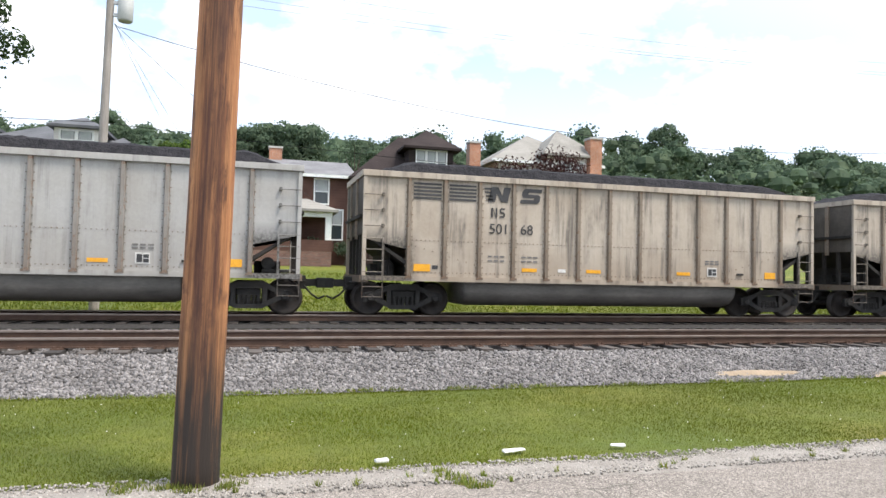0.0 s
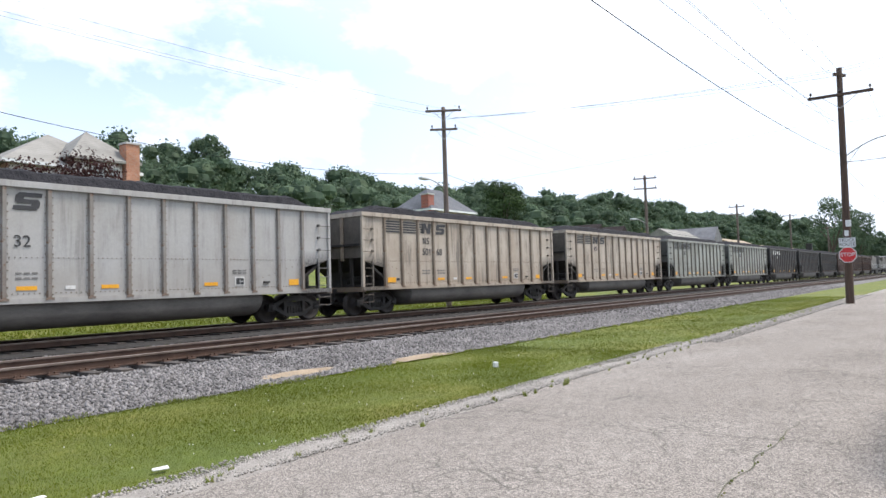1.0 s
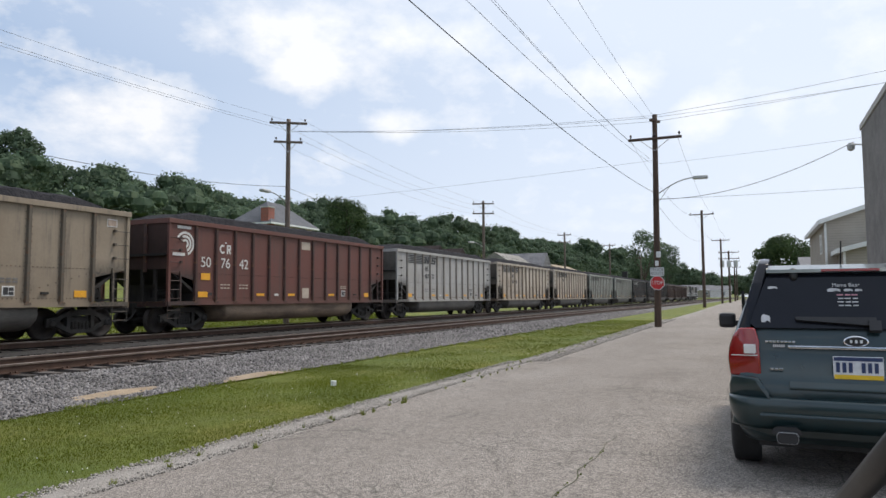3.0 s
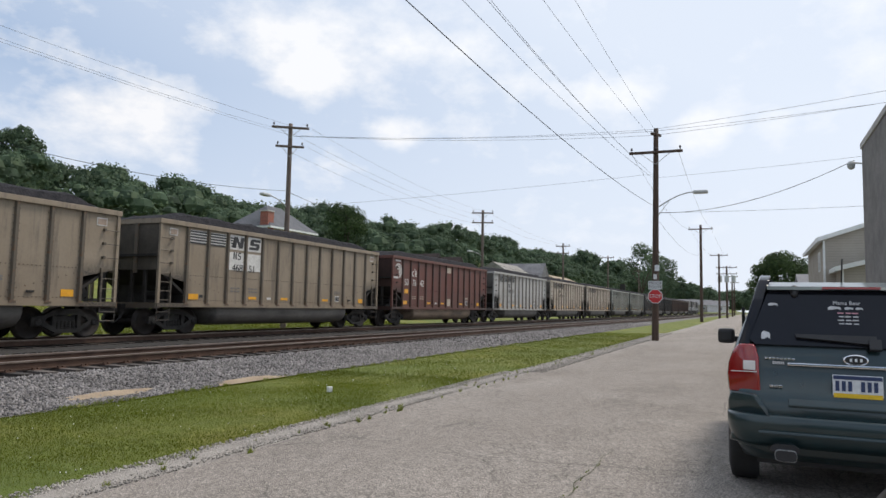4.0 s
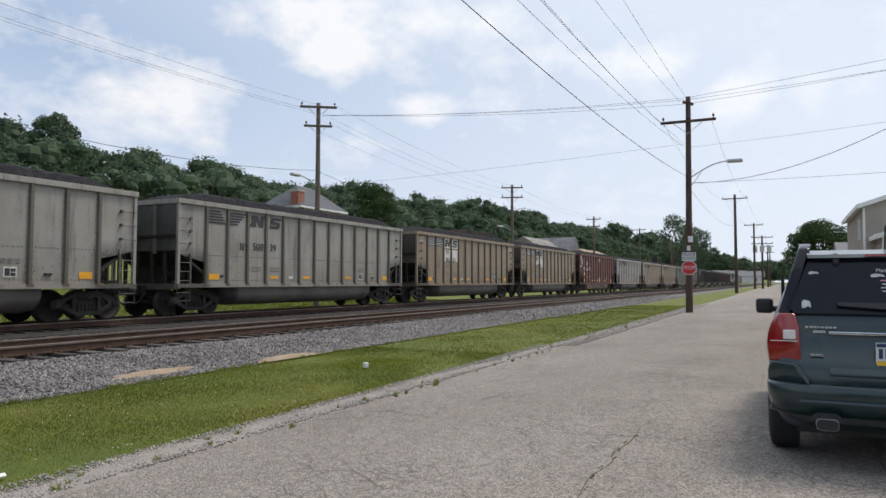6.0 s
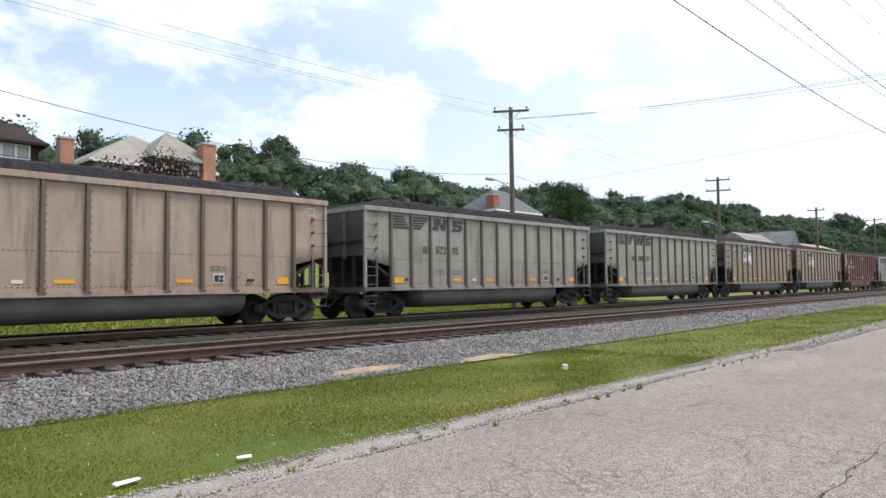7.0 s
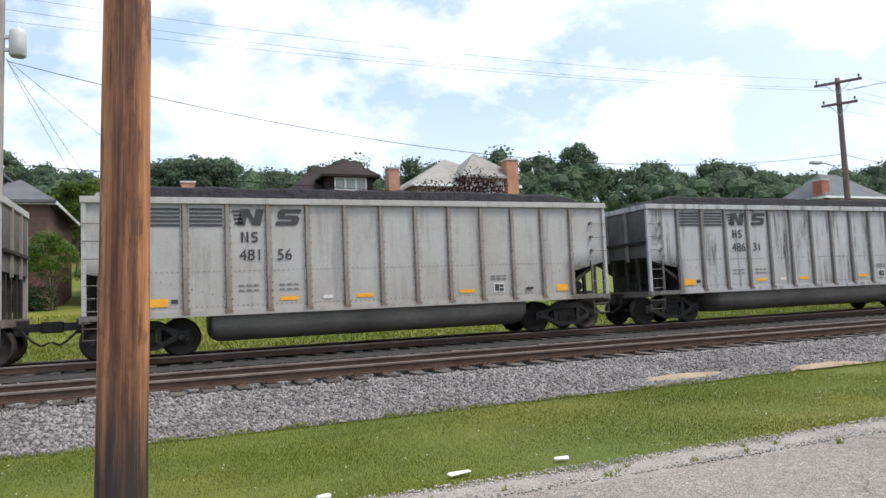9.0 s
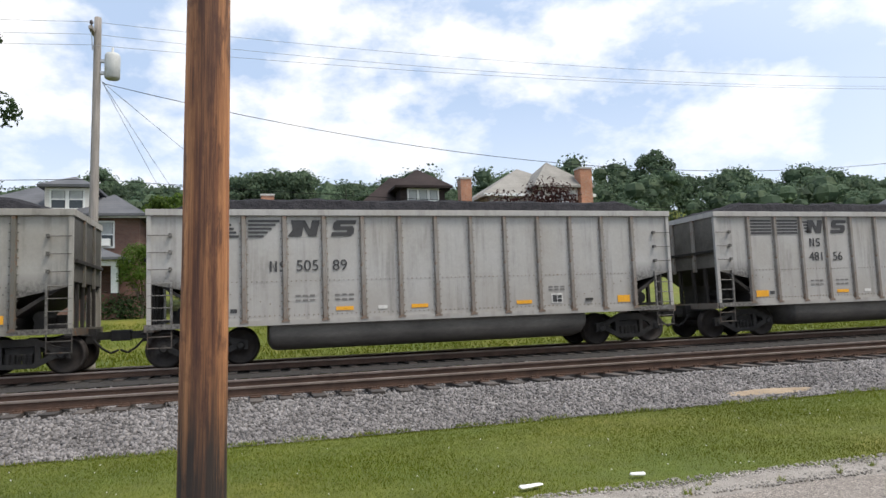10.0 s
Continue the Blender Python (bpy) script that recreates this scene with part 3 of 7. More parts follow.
def sweep(bm, pts, r, n=6):
    """One bent tube through the points."""
    rings = []
    for k, p in enumerate(pts):
        q = (pts[min(k + 1, len(pts) - 1)] - pts[max(k - 1, 0)]).to_track_quat("Z", "Y")
        rings.append([bm.verts.new(p + q @ Vector((r * math.cos(a), r * math.sin(a), 0))) for a in [2 * math.pi * j / n for j in range(n)]])
    for a, b in zip(rings, rings[1:]):
        for k in range(n):
            bm.faces.new((a[k], a[(k + 1) % n], b[(k + 1) % n], b[k]))
    bm.faces.new(rings[0][::-1])
    bm.faces.new(rings[-1])
    return bm


def prism(bm, outline, y0, y1, m=None):
    """Extrudes an (x, z) outline from y0 to y1."""
    a = [bm.verts.new((x, y0, z)) for x, z in outline]
    b = [bm.verts.new((x, y1, z)) for x, z in outline]
    if m:
        for q in a + b:
            q.co = m @ q.co
    n = len(outline)
    for k in range(n):
        bm.faces.new((a[k], a[(k + 1) % n], b[(k + 1) % n], b[k]))
    bm.faces.new(a[::-1])
    bm.faces.new(b)
    return bm


def B():
    return bmesh.new()


def raw(name, verts, faces, material, smooth=False):
    me = bpy.data.meshes.new(name)
    me.from_pydata(verts, [], faces)
    me.materials.append(material)
    if smooth:
        me.shade_smooth()
    return me


def words(text, size, material, name="lettering"):
    """Lettering in the built-in font as a mesh, in its x-z plane, facing -y."""
    cu = bpy.data.curves.new(name, "FONT")
    cu.body, cu.size, cu.extrude = text, size, 0.004
    cu.align_x, cu.align_y = "CENTER", "CENTER"
    ob = bpy.data.objects.new(name, cu)
    scene.collection.objects.link(ob)
    bpy.context.view_layer.update()
    me = bpy.data.meshes.new_from_object(ob.evaluated_get(bpy.context.evaluated_depsgraph_get()))
    bpy.data.objects.remove(ob)
    me.transform(pose(0, 0, 0, 90))
    me.materials.clear()
    me.materials.append(material)
    return me


# ---- the lie of the land ----
RAIL_Z = 0.42
FAR_TRACK, NEAR_TRACK = 19.5, 13.25
ROAD_EDGE = 5.35


def rise(x):
    """The road climbs a little to meet the level of the tracks."""
    return 0.004 * min(max(x - 5, 0), 110)


def land(x, y):
    """Height of the soil."""
    s = rise(x)
    pts = ((-12, 0.13 + s), (2.0, 0.13 + s), (5.2, s), (9.1, 0.0 + s * 0.6), (9.6, -0.07 + s * 0.4), (11.4, 0.02), (22.0, 0.02), (22.8, 0.10), (24.0, 0.12), (30, 0.5), (36, 1.7), (46, 2.2), (70, 6.0), (100, 15.5 + 0.022 * min(max(x, 0), 420)), (130, 20 + 0.02 * min(max(x, 0), 420)), (400, 22), (3000, 20))
    if y <= pts[0][0]:
        return pts[0][1]
    for (a, za), (b, zb) in zip(pts, pts[1:]):
        if y <= b:
            k = (y - a) / (b - a)
            return za + (zb - za) * k
    return pts[-1][1]


def grid_sheet(name, xs, ys, height, material, smooth=True):
    verts = [(x, y, height(x, y)) for y in ys for x in xs]
    n = len(xs)
    faces = [(j * n + i, j * n + i + 1, (j + 1) * n + i + 1, (j + 1) * n + i) for j in range(len(ys) - 1) for i in range(n - 1)]
    return raw(name, verts, faces, material, smooth)


def spread(a, b, step, grow=1.0):
    out = [a]
    while out[-1] < b:
        out.append(out[-1] + step)
        step *= grow
    return out


# ---- structure ----
xs = [-3000, -900, -300, -120] + spread(-60, 100, 2.0) + spread(106, 3200, 8, 1.18)
ys = [-3000, -800, -200, -60, -30, -12, -6, -2, 2, 3, 4, 4.8, 5.2, 5.4] + spread(6, 12, 0.5) + spread(13, 46, 1.5) + spread(50, 135, 5) + [180, 260, 400, 900, 3000]
ground = tagged(part("ground", grid_sheet("ground", xs, ys, lambda x, y: land(x, y) + 0.02 * noise.noise((x * 0.4, y * 0.7, 0)) * (1 if 6 < y < 30 else 0) - (0.12 if -12.1 < y < 5.3 else 0.0), M["grass"])), "mown grass verge and sloping lawns beside the tracks", "grass", kind="structure")


def edge_wobble(x):
    return 0.10 * noise.noise((x * 0.45, 3.1, 0)) + 0.05 * noise.noise((x * 1.9, 7.7, 0))


def road_z(x, y):
    return land(x, y) + 0.012


rx = spread(-40, 60, 0.5) + spread(62, 420, 6, 1.05)
fr = [0, 0.1, 0.2, 0.35, 0.5, 0.65, 0.78, 0.88, 0.95, 1.0]
verts, faces = [], []
for j, k in enumerate(fr):
    for x in rx:
        y1 = ROAD_EDGE - 0.42 + edge_wobble(x) - 0.012 * max(x - 8, 0) * (1 if x < 60 else 0) - (0.6 if x >= 60 else 0)
        y = -3.0 + k * (y1 + 3.0)
        verts.append((x, y, road_z(x, y)))
for j in range(len(fr) - 1):
    for i in range(len(rx) - 1):
        a = j * len(rx) + i
        faces.append((a, a + 1, a + len(rx) + 1, a + len(rx)))
road = tagged(part("road", raw("road", verts, faces, M["road"], True)), "worn pale asphalt street with cracks", "road", kind="structure")

# gravel shoulder between the asphalt and the grass
verts, faces = [], []
for i, x in enumerate(rx):
    y0 = ROAD_EDGE - 0.47 + edge_wobble(x) - 0.012 * max(x - 8, 0) * (1 if x < 60 else 0) - (0.6 if x >= 60 else 0)
    y1 = y0 + 0.55 + 0.09 * noise.noise((x * 0.8, 11, 0)) + 0.05 * noise.noise((x * 3.1, 5, 0))
    for k in range(4):
        y = y0 + (y1 - y0) * k / 3
        verts.append((x, y, land(x, y) + (0.008, 0.022, 0.03, 0.014)[k] + 0.008 * noise.noise((x * 5, y * 9, 0))))
    if i:
        for k in range(3):
            a = (i - 1) * 4 + k
            faces.append((a, a + 4, a + 5, a + 1))
tagged(part("shoulder", raw("shoulder", verts, faces, M["gravel"], True)), "crumbling gravel edge between asphalt and grass", "gravel", kind="structure")

# pavement in front of the buildings on the other side
bm = B()
box(bm, -40, 300, -4.6, -3.05, 0.0, 0.28)
tagged(part("pavement", bm, M["concrete"]), "concrete pavement along the street", "pavement", kind="structure")

# ballast bed, in two materials
bx = spread(-70, 120, 1.0) + spread(126, 900, 12, 1.1)
by = [9.3, 9.7, 10.1, 10.5, 10.9, 11.3, 11.6, 11.85, 12.2, 12.8, 13.6, 14.4, 15.2, 16.2, 16.9]


def bed_z(x, y):
    f = 9.45 + 0.32 * noise.noise((x * 0.25, 0, 0)) + 0.12 * noise.noise((x * 1.3, 4, 0))
    top = 0.20 if y < 11.75 else 0.155
    if y < 11.6:
        k = min(max((y - f) / (11.6 - f), -0.3), 1)
        return rise(x) * 0.5 * (1 - max(k, 0)) - 0.03 + (top + 0.03) * k
    return top + 0.012 * noise.noise((x * 2, y * 2, 0)) + rise(x) * 0.0


tagged(part("ballast_bed", grid_sheet("ballast_bed", bx, by, bed_z, M["ballast"])), "bed of crushed grey stone under the track", "ballast", kind="structure")
# near-black bed from y 16.9 outward, under the far track
tagged(part("ballast_bed", grid_sheet("ballast_bed", bx, [16.9, 17.2, 17.5, 18, 18.5, 19, 19.5, 20, 20.5, 21, 21.5, 22.2, 22.8], lambda x, y: 0.2 + 0.015 * noise.noise((x * 2, y * 2, 0)) - max(y - 21.6, 0) * 0.3, M["dark_bed"])), "coal-blackened ballast under the far track", "ballast", kind="structure")

# sandy bare patches at the foot of the ballast
for cx, cy, rx_, ry_ in ((11.5, 9.42, 1.1, 0.30), (8.4, 9.8, 0.9, 0.18)):
    bm = B()
    rim = [bm.verts.new((cx + rx_ * math.cos(a) * (1 + 0.3 * noise.noise((cx + math.cos(a) * 2, math.sin(a) * 2, 1))), cy + ry_ * math.sin(a) * (1 + 0.4 * noise.noise((cx + math.cos(a) * 3, math.sin(a) * 3, 2))), 0)) for a in [k * math.pi / 12 for k in range(24)]]
    for q in rim:
        q.co.z = max(land(q.co.x, q.co.y), bed_z(q.co.x, q.co.y)) + 0.022
    mid = bm.verts.new((cx, cy, max(land(cx, cy), bed_z(cx, cy)) + 0.075))
    for k in range(24):
        bm.faces.new((rim[k], rim[(k + 1) % 24], mid))
    tagged(part("soil_patch", bm, M["sand"], smooth=True), "bare sandy soil at the edge of the grass", "soil", kind="stuff")


# ---- tracks ----
def rail_mesh(length):
    bm = B()
    for a, b, z0, z1 in ((-0.07, 0.07, 0.0, 0.02), (-0.012, 0.012, 0.02, 0.125)):
        box(bm, 0, length, a, b, z0, z1)
    me = bpy.data.meshes.new("rail")
    bmesh.ops.recalc_face_normals(bm, faces=bm.faces)
    bm.to_mesh(me)
    bm.free()
    me.materials.append(M["rail_side"])
    return me


def rail_head_mesh(length):
    bm = B()
    box(bm, 0, length, -0.037, 0.037, 0.125, 0.168, bevel=0.008)
    me = bpy.data.meshes.new("rail_head")
    bm.to_mesh(me)
    bm.free()
    me.materials.append(M["rail_top"])
    return me


RAIL, HEAD = rail_mesh(900.0), rail_head_mesh(900.0)
bm = B()
box(bm, -0.115, 0.115, -1.3, 1.3, -0.17, 0.0, bevel=0.012)
TIE = part("tie", bm, M["tie"]).data
bpy.data.objects.remove(bpy.data.objects["tie"])
bm = B()
box(bm, -0.09, 0.09, -0.17, 0.17, 0.0, 0.018)
for sx, sy in ((-0.05, -0.1), (0.05, -0.1), (-0.05, 0.1), (0.05, 0.1)):
    box(bm, sx - 0.02, sx + 0.02, sy - 0.025, sy + 0.025, 0.018, 0.05)
PLATE = part("tie_plate", bm, M["rail_side"]).data
bpy.data.objects.remove(bpy.data.objects["tie_plate"])
rng = random.Random(4)


def railway(y, near):
    tr = thing("railway_track", "rusty steel rails on dark timber ties in ballast" if near else "shiny-worn rails on coal-black ties under the train", "railway track", pose(0, y, 0))
    for s in (-0.7175, 0.7175):
        r = part("rail", RAIL, None, tr)
        r.matrix_basis = pose(-80, s, RAIL_Z - 0.168)
        part("rail_head", HEAD, None, r)
    for i in range(130 if near else 60):
        x = -14 + i * 0.52
        t = part("tie", TIE, None, tr)
        t.matrix_basis = pose(x + rng.uniform(-0.03, 0.03), rng.uniform(-0.06, 0.06), RAIL_Z - 0.186 + rng.uniform(-0.01, 0.006), 0, 0, rng.uniform(-1, 1))
        if near and x < 30:
            for s in (-0.7175, 0.7175):
                p = part("tie_plate", PLATE, None, tr)
                p.matrix_basis = pose(x, s, RAIL_Z - 0.186)
    bm = B()
    x = -14 + (130 if near else 60) * 0.52
    while x < 330:
        box(bm, x - 0.115, x + 0.115, -1.3, 1.3, RAIL_Z - 0.35, RAIL_Z - 0.186)
        x += 0.52
    tagged(part("tie_stretch", bm, M["tie"], tr), kind="stuff")
    return tr


railway(NEAR_TRACK, True)
railway(FAR_TRACK, False)


# ---- coal hopper cars ----
LEN, PITCH, HALF_W = 14.6, 16.2, 1.6
SILL, TOP = 1.08, 3.90          # above the rail
RIBS = [-LEN / 2 + 1.26 + k * (LEN - 2.52) / 12 for k in range(13)]
E2 = LEN / 2
CUT_END, CUT_IN = SILL + 1.02, SILL + 0.74      # lower edge of the side sheet over the trucks


def hopper_body():
    """One side sheet, with its corners cut away over the trucks."""
    bm = B()
    xi = RIBS[0]
    for s in (-1,):
        y0, y1 = s * (HALF_W - 0.05), s * (HALF_W - 0.07)
        prism(bm, [(-E2, CUT_END), (xi, CUT_IN), (xi, SILL), (-xi, SILL), (-xi, CUT_IN), (E2, CUT_END), (E2, TOP), (-E2, TOP)], y0, y1)
    return bm


def slope_sheet_bm(s):
    """The sloping floor over a truck, with the cross sheet that meets the belly."""
    bm = B()
    xa = abs(RIBS[0])
    prism(bm, [(s * (E2 - 0.03), CUT_END + 0.1), (s * (E2 - 0.03), CUT_END + 0.16), (s * (xa - 0.5), SILL + 0.1), (s * (xa - 0.5), SILL + 0.02), (s * (xa + 0.02), SILL + 0.02), (s * (xa + 0.02), SILL + 0.30)], -HALF_W + 0.075, HALF_W - 0.075)
    return bm


def brake_gear_bm(s):
    bm = B()
    box(bm, s * 6.5 - 0.35, s * 6.5 + 0.35, -0.3, 0.3, SILL - 0.05, SILL + 0.35)
    box(bm, s * 6.7 - 0.35, s * 6.7 + 0.35, -1.1, -0.25, SILL + 0.04, SILL + 0.12)
    tube(bm, (s * 6.5, -1.1, SILL + 0.28), (s * 6.5, -0.25, SILL + 0.28), 0.17, n=10)
    return bm


def belly_mesh():
    bm = B()
    prof = [(-1.48, SILL - 0.02), (-1.50, 0.72), (-1.44, 0.52), (-1.28, 0.38), (-0.95, 0.31), (0.95, 0.31), (1.28, 0.38), (1.44, 0.52), (1.50, 0.72), (1.48, SILL - 0.02)]
    rings = []
    for x, k in ((-4.42, 0.80), (-4.36, 0.94), (-4.24, 1.0), (4.24, 1.0), (4.36, 0.94), (4.42, 0.80)):
        rings.append([bm.verts.new((x, y, SILL - (SILL - z) * k)) for y, z in prof])
    for a, b in zip(rings, rings[1:]):
        for k in range(len(prof) - 1):
            bm.faces.new((a[k], a[k + 1], b[k + 1], b[k]))
    bm.faces.new(rings[0])
    bm.faces.new(rings[-1][::-1])
    return bm


def coal_mesh(seed):
    nx, ny = 90, 12
    verts, faces = [], []
    for i in range(nx + 1):
        x = -E2 + 0.05 + i * (LEN - 0.1) / nx
        e = min(1.0, (E2 - abs(x)) / 1.4)
        for j in range(ny + 1):
            y = -HALF_W + 0.09 + j * (2 * HALF_W - 0.18) / ny
            c = min(1.0, (HALF_W - 0.09 - abs(y)) / 0.32) ** 0.8
            z = TOP - 0.12 + (0.50 * c) * (0.15 + 0.85 * e) + 0.05 * noise.noise((x * 1.1 + seed * 9, y * 1.3, seed)) + 0.05 * noise.noise((x * 4 + seed, y * 4, 2.0))
            verts.append((x, y, z))
    for i in range(nx):
        for j in range(ny):
            a = i * (ny + 1) + j
            faces.append((a, a + ny + 1, a + ny + 2, a + 1))
    return raw("coal_load", verts, faces, M["coal"])


def rib_bm():
    """A hat-section stake with its bolts."""
    bm = B()
    h0, h1 = SILL - 0.03, TOP - 0.12
    bm2 = [(-0.068, 0.0), (-0.042, -0.075), (0.042, -0.075), (0.068, 0.0)]
    for z0, z1 in ((h0, h1),):
        a = [bm.verts.new((x, y, z0)) for x, y in bm2]
        b = [bm.verts.new((x, y, z1)) for x, y in bm2]
        for k in range(4):
            bm.faces.new((a[k], a[(k + 1) % 4], b[(k + 1) % 4], b[k]))
        bm.faces.new(a[::-1])
        bm.faces.new(b)
    box(bm, -0.10, 0.10, -0.085, 0.0, h0 - 0.01, h0 + 0.05)
    for k in range(14):
        z = h0 + 0.12 + k * 0.2
        for sx in (-0.088, 0.088):
            box(bm, sx - 0.014, sx + 0.014, -0.02, 0.0, z - 0.014, z + 0.014)
    return bm


def rivet_bm():
    """Rows of bolts along the seam and the slope lines of the side."""
    bm = B()
    y = -HALF_W + 0.05
    def dot(x, z):
        box(bm, x - 0.014, x + 0.014, y - 0.012, y + 0.004, z - 0.014, z + 0.014)
    x = RIBS[0] + 0.1
    while x < RIBS[-1]:
        dot(x, SILL + 1.0)
        dot(x + 0.06, SILL + 0.13)
        x += 0.122
    for s in (-1, 1):
        for k in range(9):
            dot(s * (abs(RIBS[0]) - 0.2 - k * 0.24), SILL + 0.84 - k * 0.068)
    return bm


def wheelset_bm():
    bm = B()
    tube(bm, (0, -0.95, 0), (0, 0.95, 0), 0.085, n=10)
    for s in (-1, 1):
        y = s * 0.7175
        prof = [(0.10, 0.09), (0.20, 0.05), (0.36, 0.03), (0.39, 0.075), (0.455, 0.075), (0.46, -0.03), (0.49, -0.045), (0.49, -0.07), (0.39, -0.07), (0.36, -0.02), (0.20, 0.0), (0.10, -0.06)]
        lathe(bm, [(r, h * s + y) for r, h in prof], 26, "Y")
    return bm


WHEEL_R, WHEEL_BASE, TRUCK_X = 0.46, 1.83, 6.05


def truck_frame_bm():
    """Cast side frames with their triangular windows, bolster and springs."""
    bm = B()
    for s in (-1, 1):
        y0, y1 = s * 1.0, s * 1.12
        a = WHEEL_BASE / 2
        prism(bm, [(-a - 0.18, 0.38), (-a - 0.18, 0.62), (-a + 0.15, 0.68), (-0.35, 0.88), (0.35, 0.88), (a - 0.15, 0.68), (a + 0.18, 0.62), (a + 0.18, 0.38), (a - 0.12, 0.42), (0.62, 0.62), (0.42, 0.70), (-0.42, 0.70), (-0.62, 0.62), (-a + 0.12, 0.42)], y0, y1)
        prism(bm, [(-a + 0.05, 0.44), (-0.34, 0.18), (0.34, 0.18), (a - 0.05, 0.44), (a - 0.18, 0.52), (0.30, 0.30), (-0.30, 0.30), (-a + 0.18, 0.52)], y0, y1)
        for sx in (-1, 1):
            box(bm, sx * 0.40 - 0.06, sx * 0.40 + 0.06, min(y0, y1), max(y0, y1), 0.25, 0.75)
            lathe(bm, [(0.11, s * 1.0), (0.11, s * 1.14), (0.07, s * 1.17)], 12, "Y", Matrix.Translation((sx * a, 0, 0.49)))
        for k in range(5):
            tube(bm, (-0.24 + k * 0.12, s * 1.06, 0.30), (-0.24 + k * 0.12, s * 1.06, 0.52), 0.052, n=8)
        for k in range(4):
            box(bm, -0.31, 0.31, s * 1.06 - 0.07, s * 1.06 + 0.07, 0.325 + k * 0.05, 0.34 + k * 0.05)
    box(bm, -0.3, 0.3, -1.05, 1.05, 0.52, 0.68)
    return bm


def coupler_bm(s):
    bm = B()
    box(bm, s * 7.25 - 0.3, s * 7.25 + 0.3, -0.25, 0.25, 0.68, 1.05)
    box(bm, s * 7.7 - 0.3, s * 7.7 + 0.3, -0.09, 0.09, 0.76, 0.96)
    box(bm, s * 8.0 - 0.14, s * 8.0 + 0.14, -0.17, 0.17, 0.72, 1.0, bevel=0.03)
    pts = [Vector((s * 7.5, -0.35, 0.78)), Vector((s * 7.7, -0.36, 0.55)), Vector((s * 7.9, -0.33, 0.42)), Vector((s * 8.08, -0.3, 0.50))]
    for a, b in zip(pts, pts[1:]):
        tube(bm, a, b, 0.03, n=6)
    # uncoupling lever along the end sill
    tube(bm, (s * 7.45, -1.45, 0.92), (s * 7.45, -0.2, 0.88), 0.015, n=5)
    return bm


def ladder_bm(s):
    """Corner ladder: short inner stile with rungs that reach to the corner post."""
    bm = B()
    y = -HALF_W + 0.02
    x0, x1 = s * (E2 - 0.02), s * (E2 - 0.56)
    box(bm, x1 - 0.028, x1 + 0.028, y - 0.03, y + 0.03, SILL, SILL + 1.05)
    for k in range(4):
        tube(bm, (x0, y - 0.02, SILL + 0.12 + k * 0.30), (x1, y - 0.02, SILL + 0.12 + k * 0.30), 0.014, n=6)
    return bm


def grab_bm(s):
    bm = B()
    y = -HALF_W + 0.02
    tube(bm, (s * (E2 - 0.03), y - 0.06, 0), (s * (E2 - 0.54), y - 0.06, 0), 0.013, n=6)
    box(bm, s * (E2 - 0.54) - 0.035, s * (E2 - 0.54) + 0.035, y - 0.07, y + 0.03, -0.03, 0.05)
    return bm


def stirrup_bm(s):
    bm = B()
    y = -HALF_W + 0.02
    x0, x1 = s * (E2 - 0.02), s * (E2 - 0.56)
    for xx in (x0, x1):
        tube(bm, (xx, y, SILL), (xx, y, SILL - 0.57), 0.016, n=6)
    for z in (SILL - 0.28, SILL - 0.55):
        tube(bm, (x0, y, z), (x1, y, z), 0.016, n=6)
    return bm


def panel_x(k):
    """Middle of panel k between stakes k and k + 1."""
    return (RIBS[k] + RIBS[k + 1]) / 2


def plate(x, z, w, h, y=-HALF_W + 0.05 - 0.006, d=0.004):
    bm = B()
    box(bm, x - w / 2, x + w / 2, y - d, y + d, z - h / 2, z + h / 2)
    return bm


SHARED = {}


def shared(key, build, material, smooth=False):
    """One mesh for all alike parts."""
    if (key, material.name) not in SHARED:
        ob = part(key, build(), material, smooth=smooth)
        SHARED[key, material.name] = ob.data
        bpy.data.objects.remove(ob)
    return SHARED[key, material.name]


def zigzag_bm(x, y, z, w, h, t, slant=0.0):
    """Two uprights joined by a slant bar."""
    bm = B()
    w, h = w / 2, h / 2
    pts = [(-w, -h), (-w, h), (-w + t, h), (w - t, -h + t * 0.9), (w - t, h), (w, h), (w, -h), (w - t, -h), (-w + t, h - t * 0.9), (-w + t, -h)]
    prism(bm, [(x + a + slant * c, z + c) for a, c in pts], y - 0.004, y + 0.004)
    return bm


def ess_bm(x, y, z, w, h, t, side, slant=0.0):
    """A double bend of flat bars with clipped shoulders."""
    bm = B()
    w, h, c = w / 2, h / 2, h * 0.16
    pts = [(w, h), (w, h - t), (-w + side, h - t), (-w + side, t / 2), (w - c, t / 2), (w, t / 2 - c), (w, -h + c), (w - c, -h), (-w, -h), (-w, -h + t), (w - side, -h + t), (w - side, -t / 2), (-w + c, -t / 2), (-w, -t / 2 + c), (-w, h - c), (-w + c, h)]
    prism(bm, [(x + a + slant * b, z + b) for a, b in pts], y - 0.004, y + 0.004)
    return bm


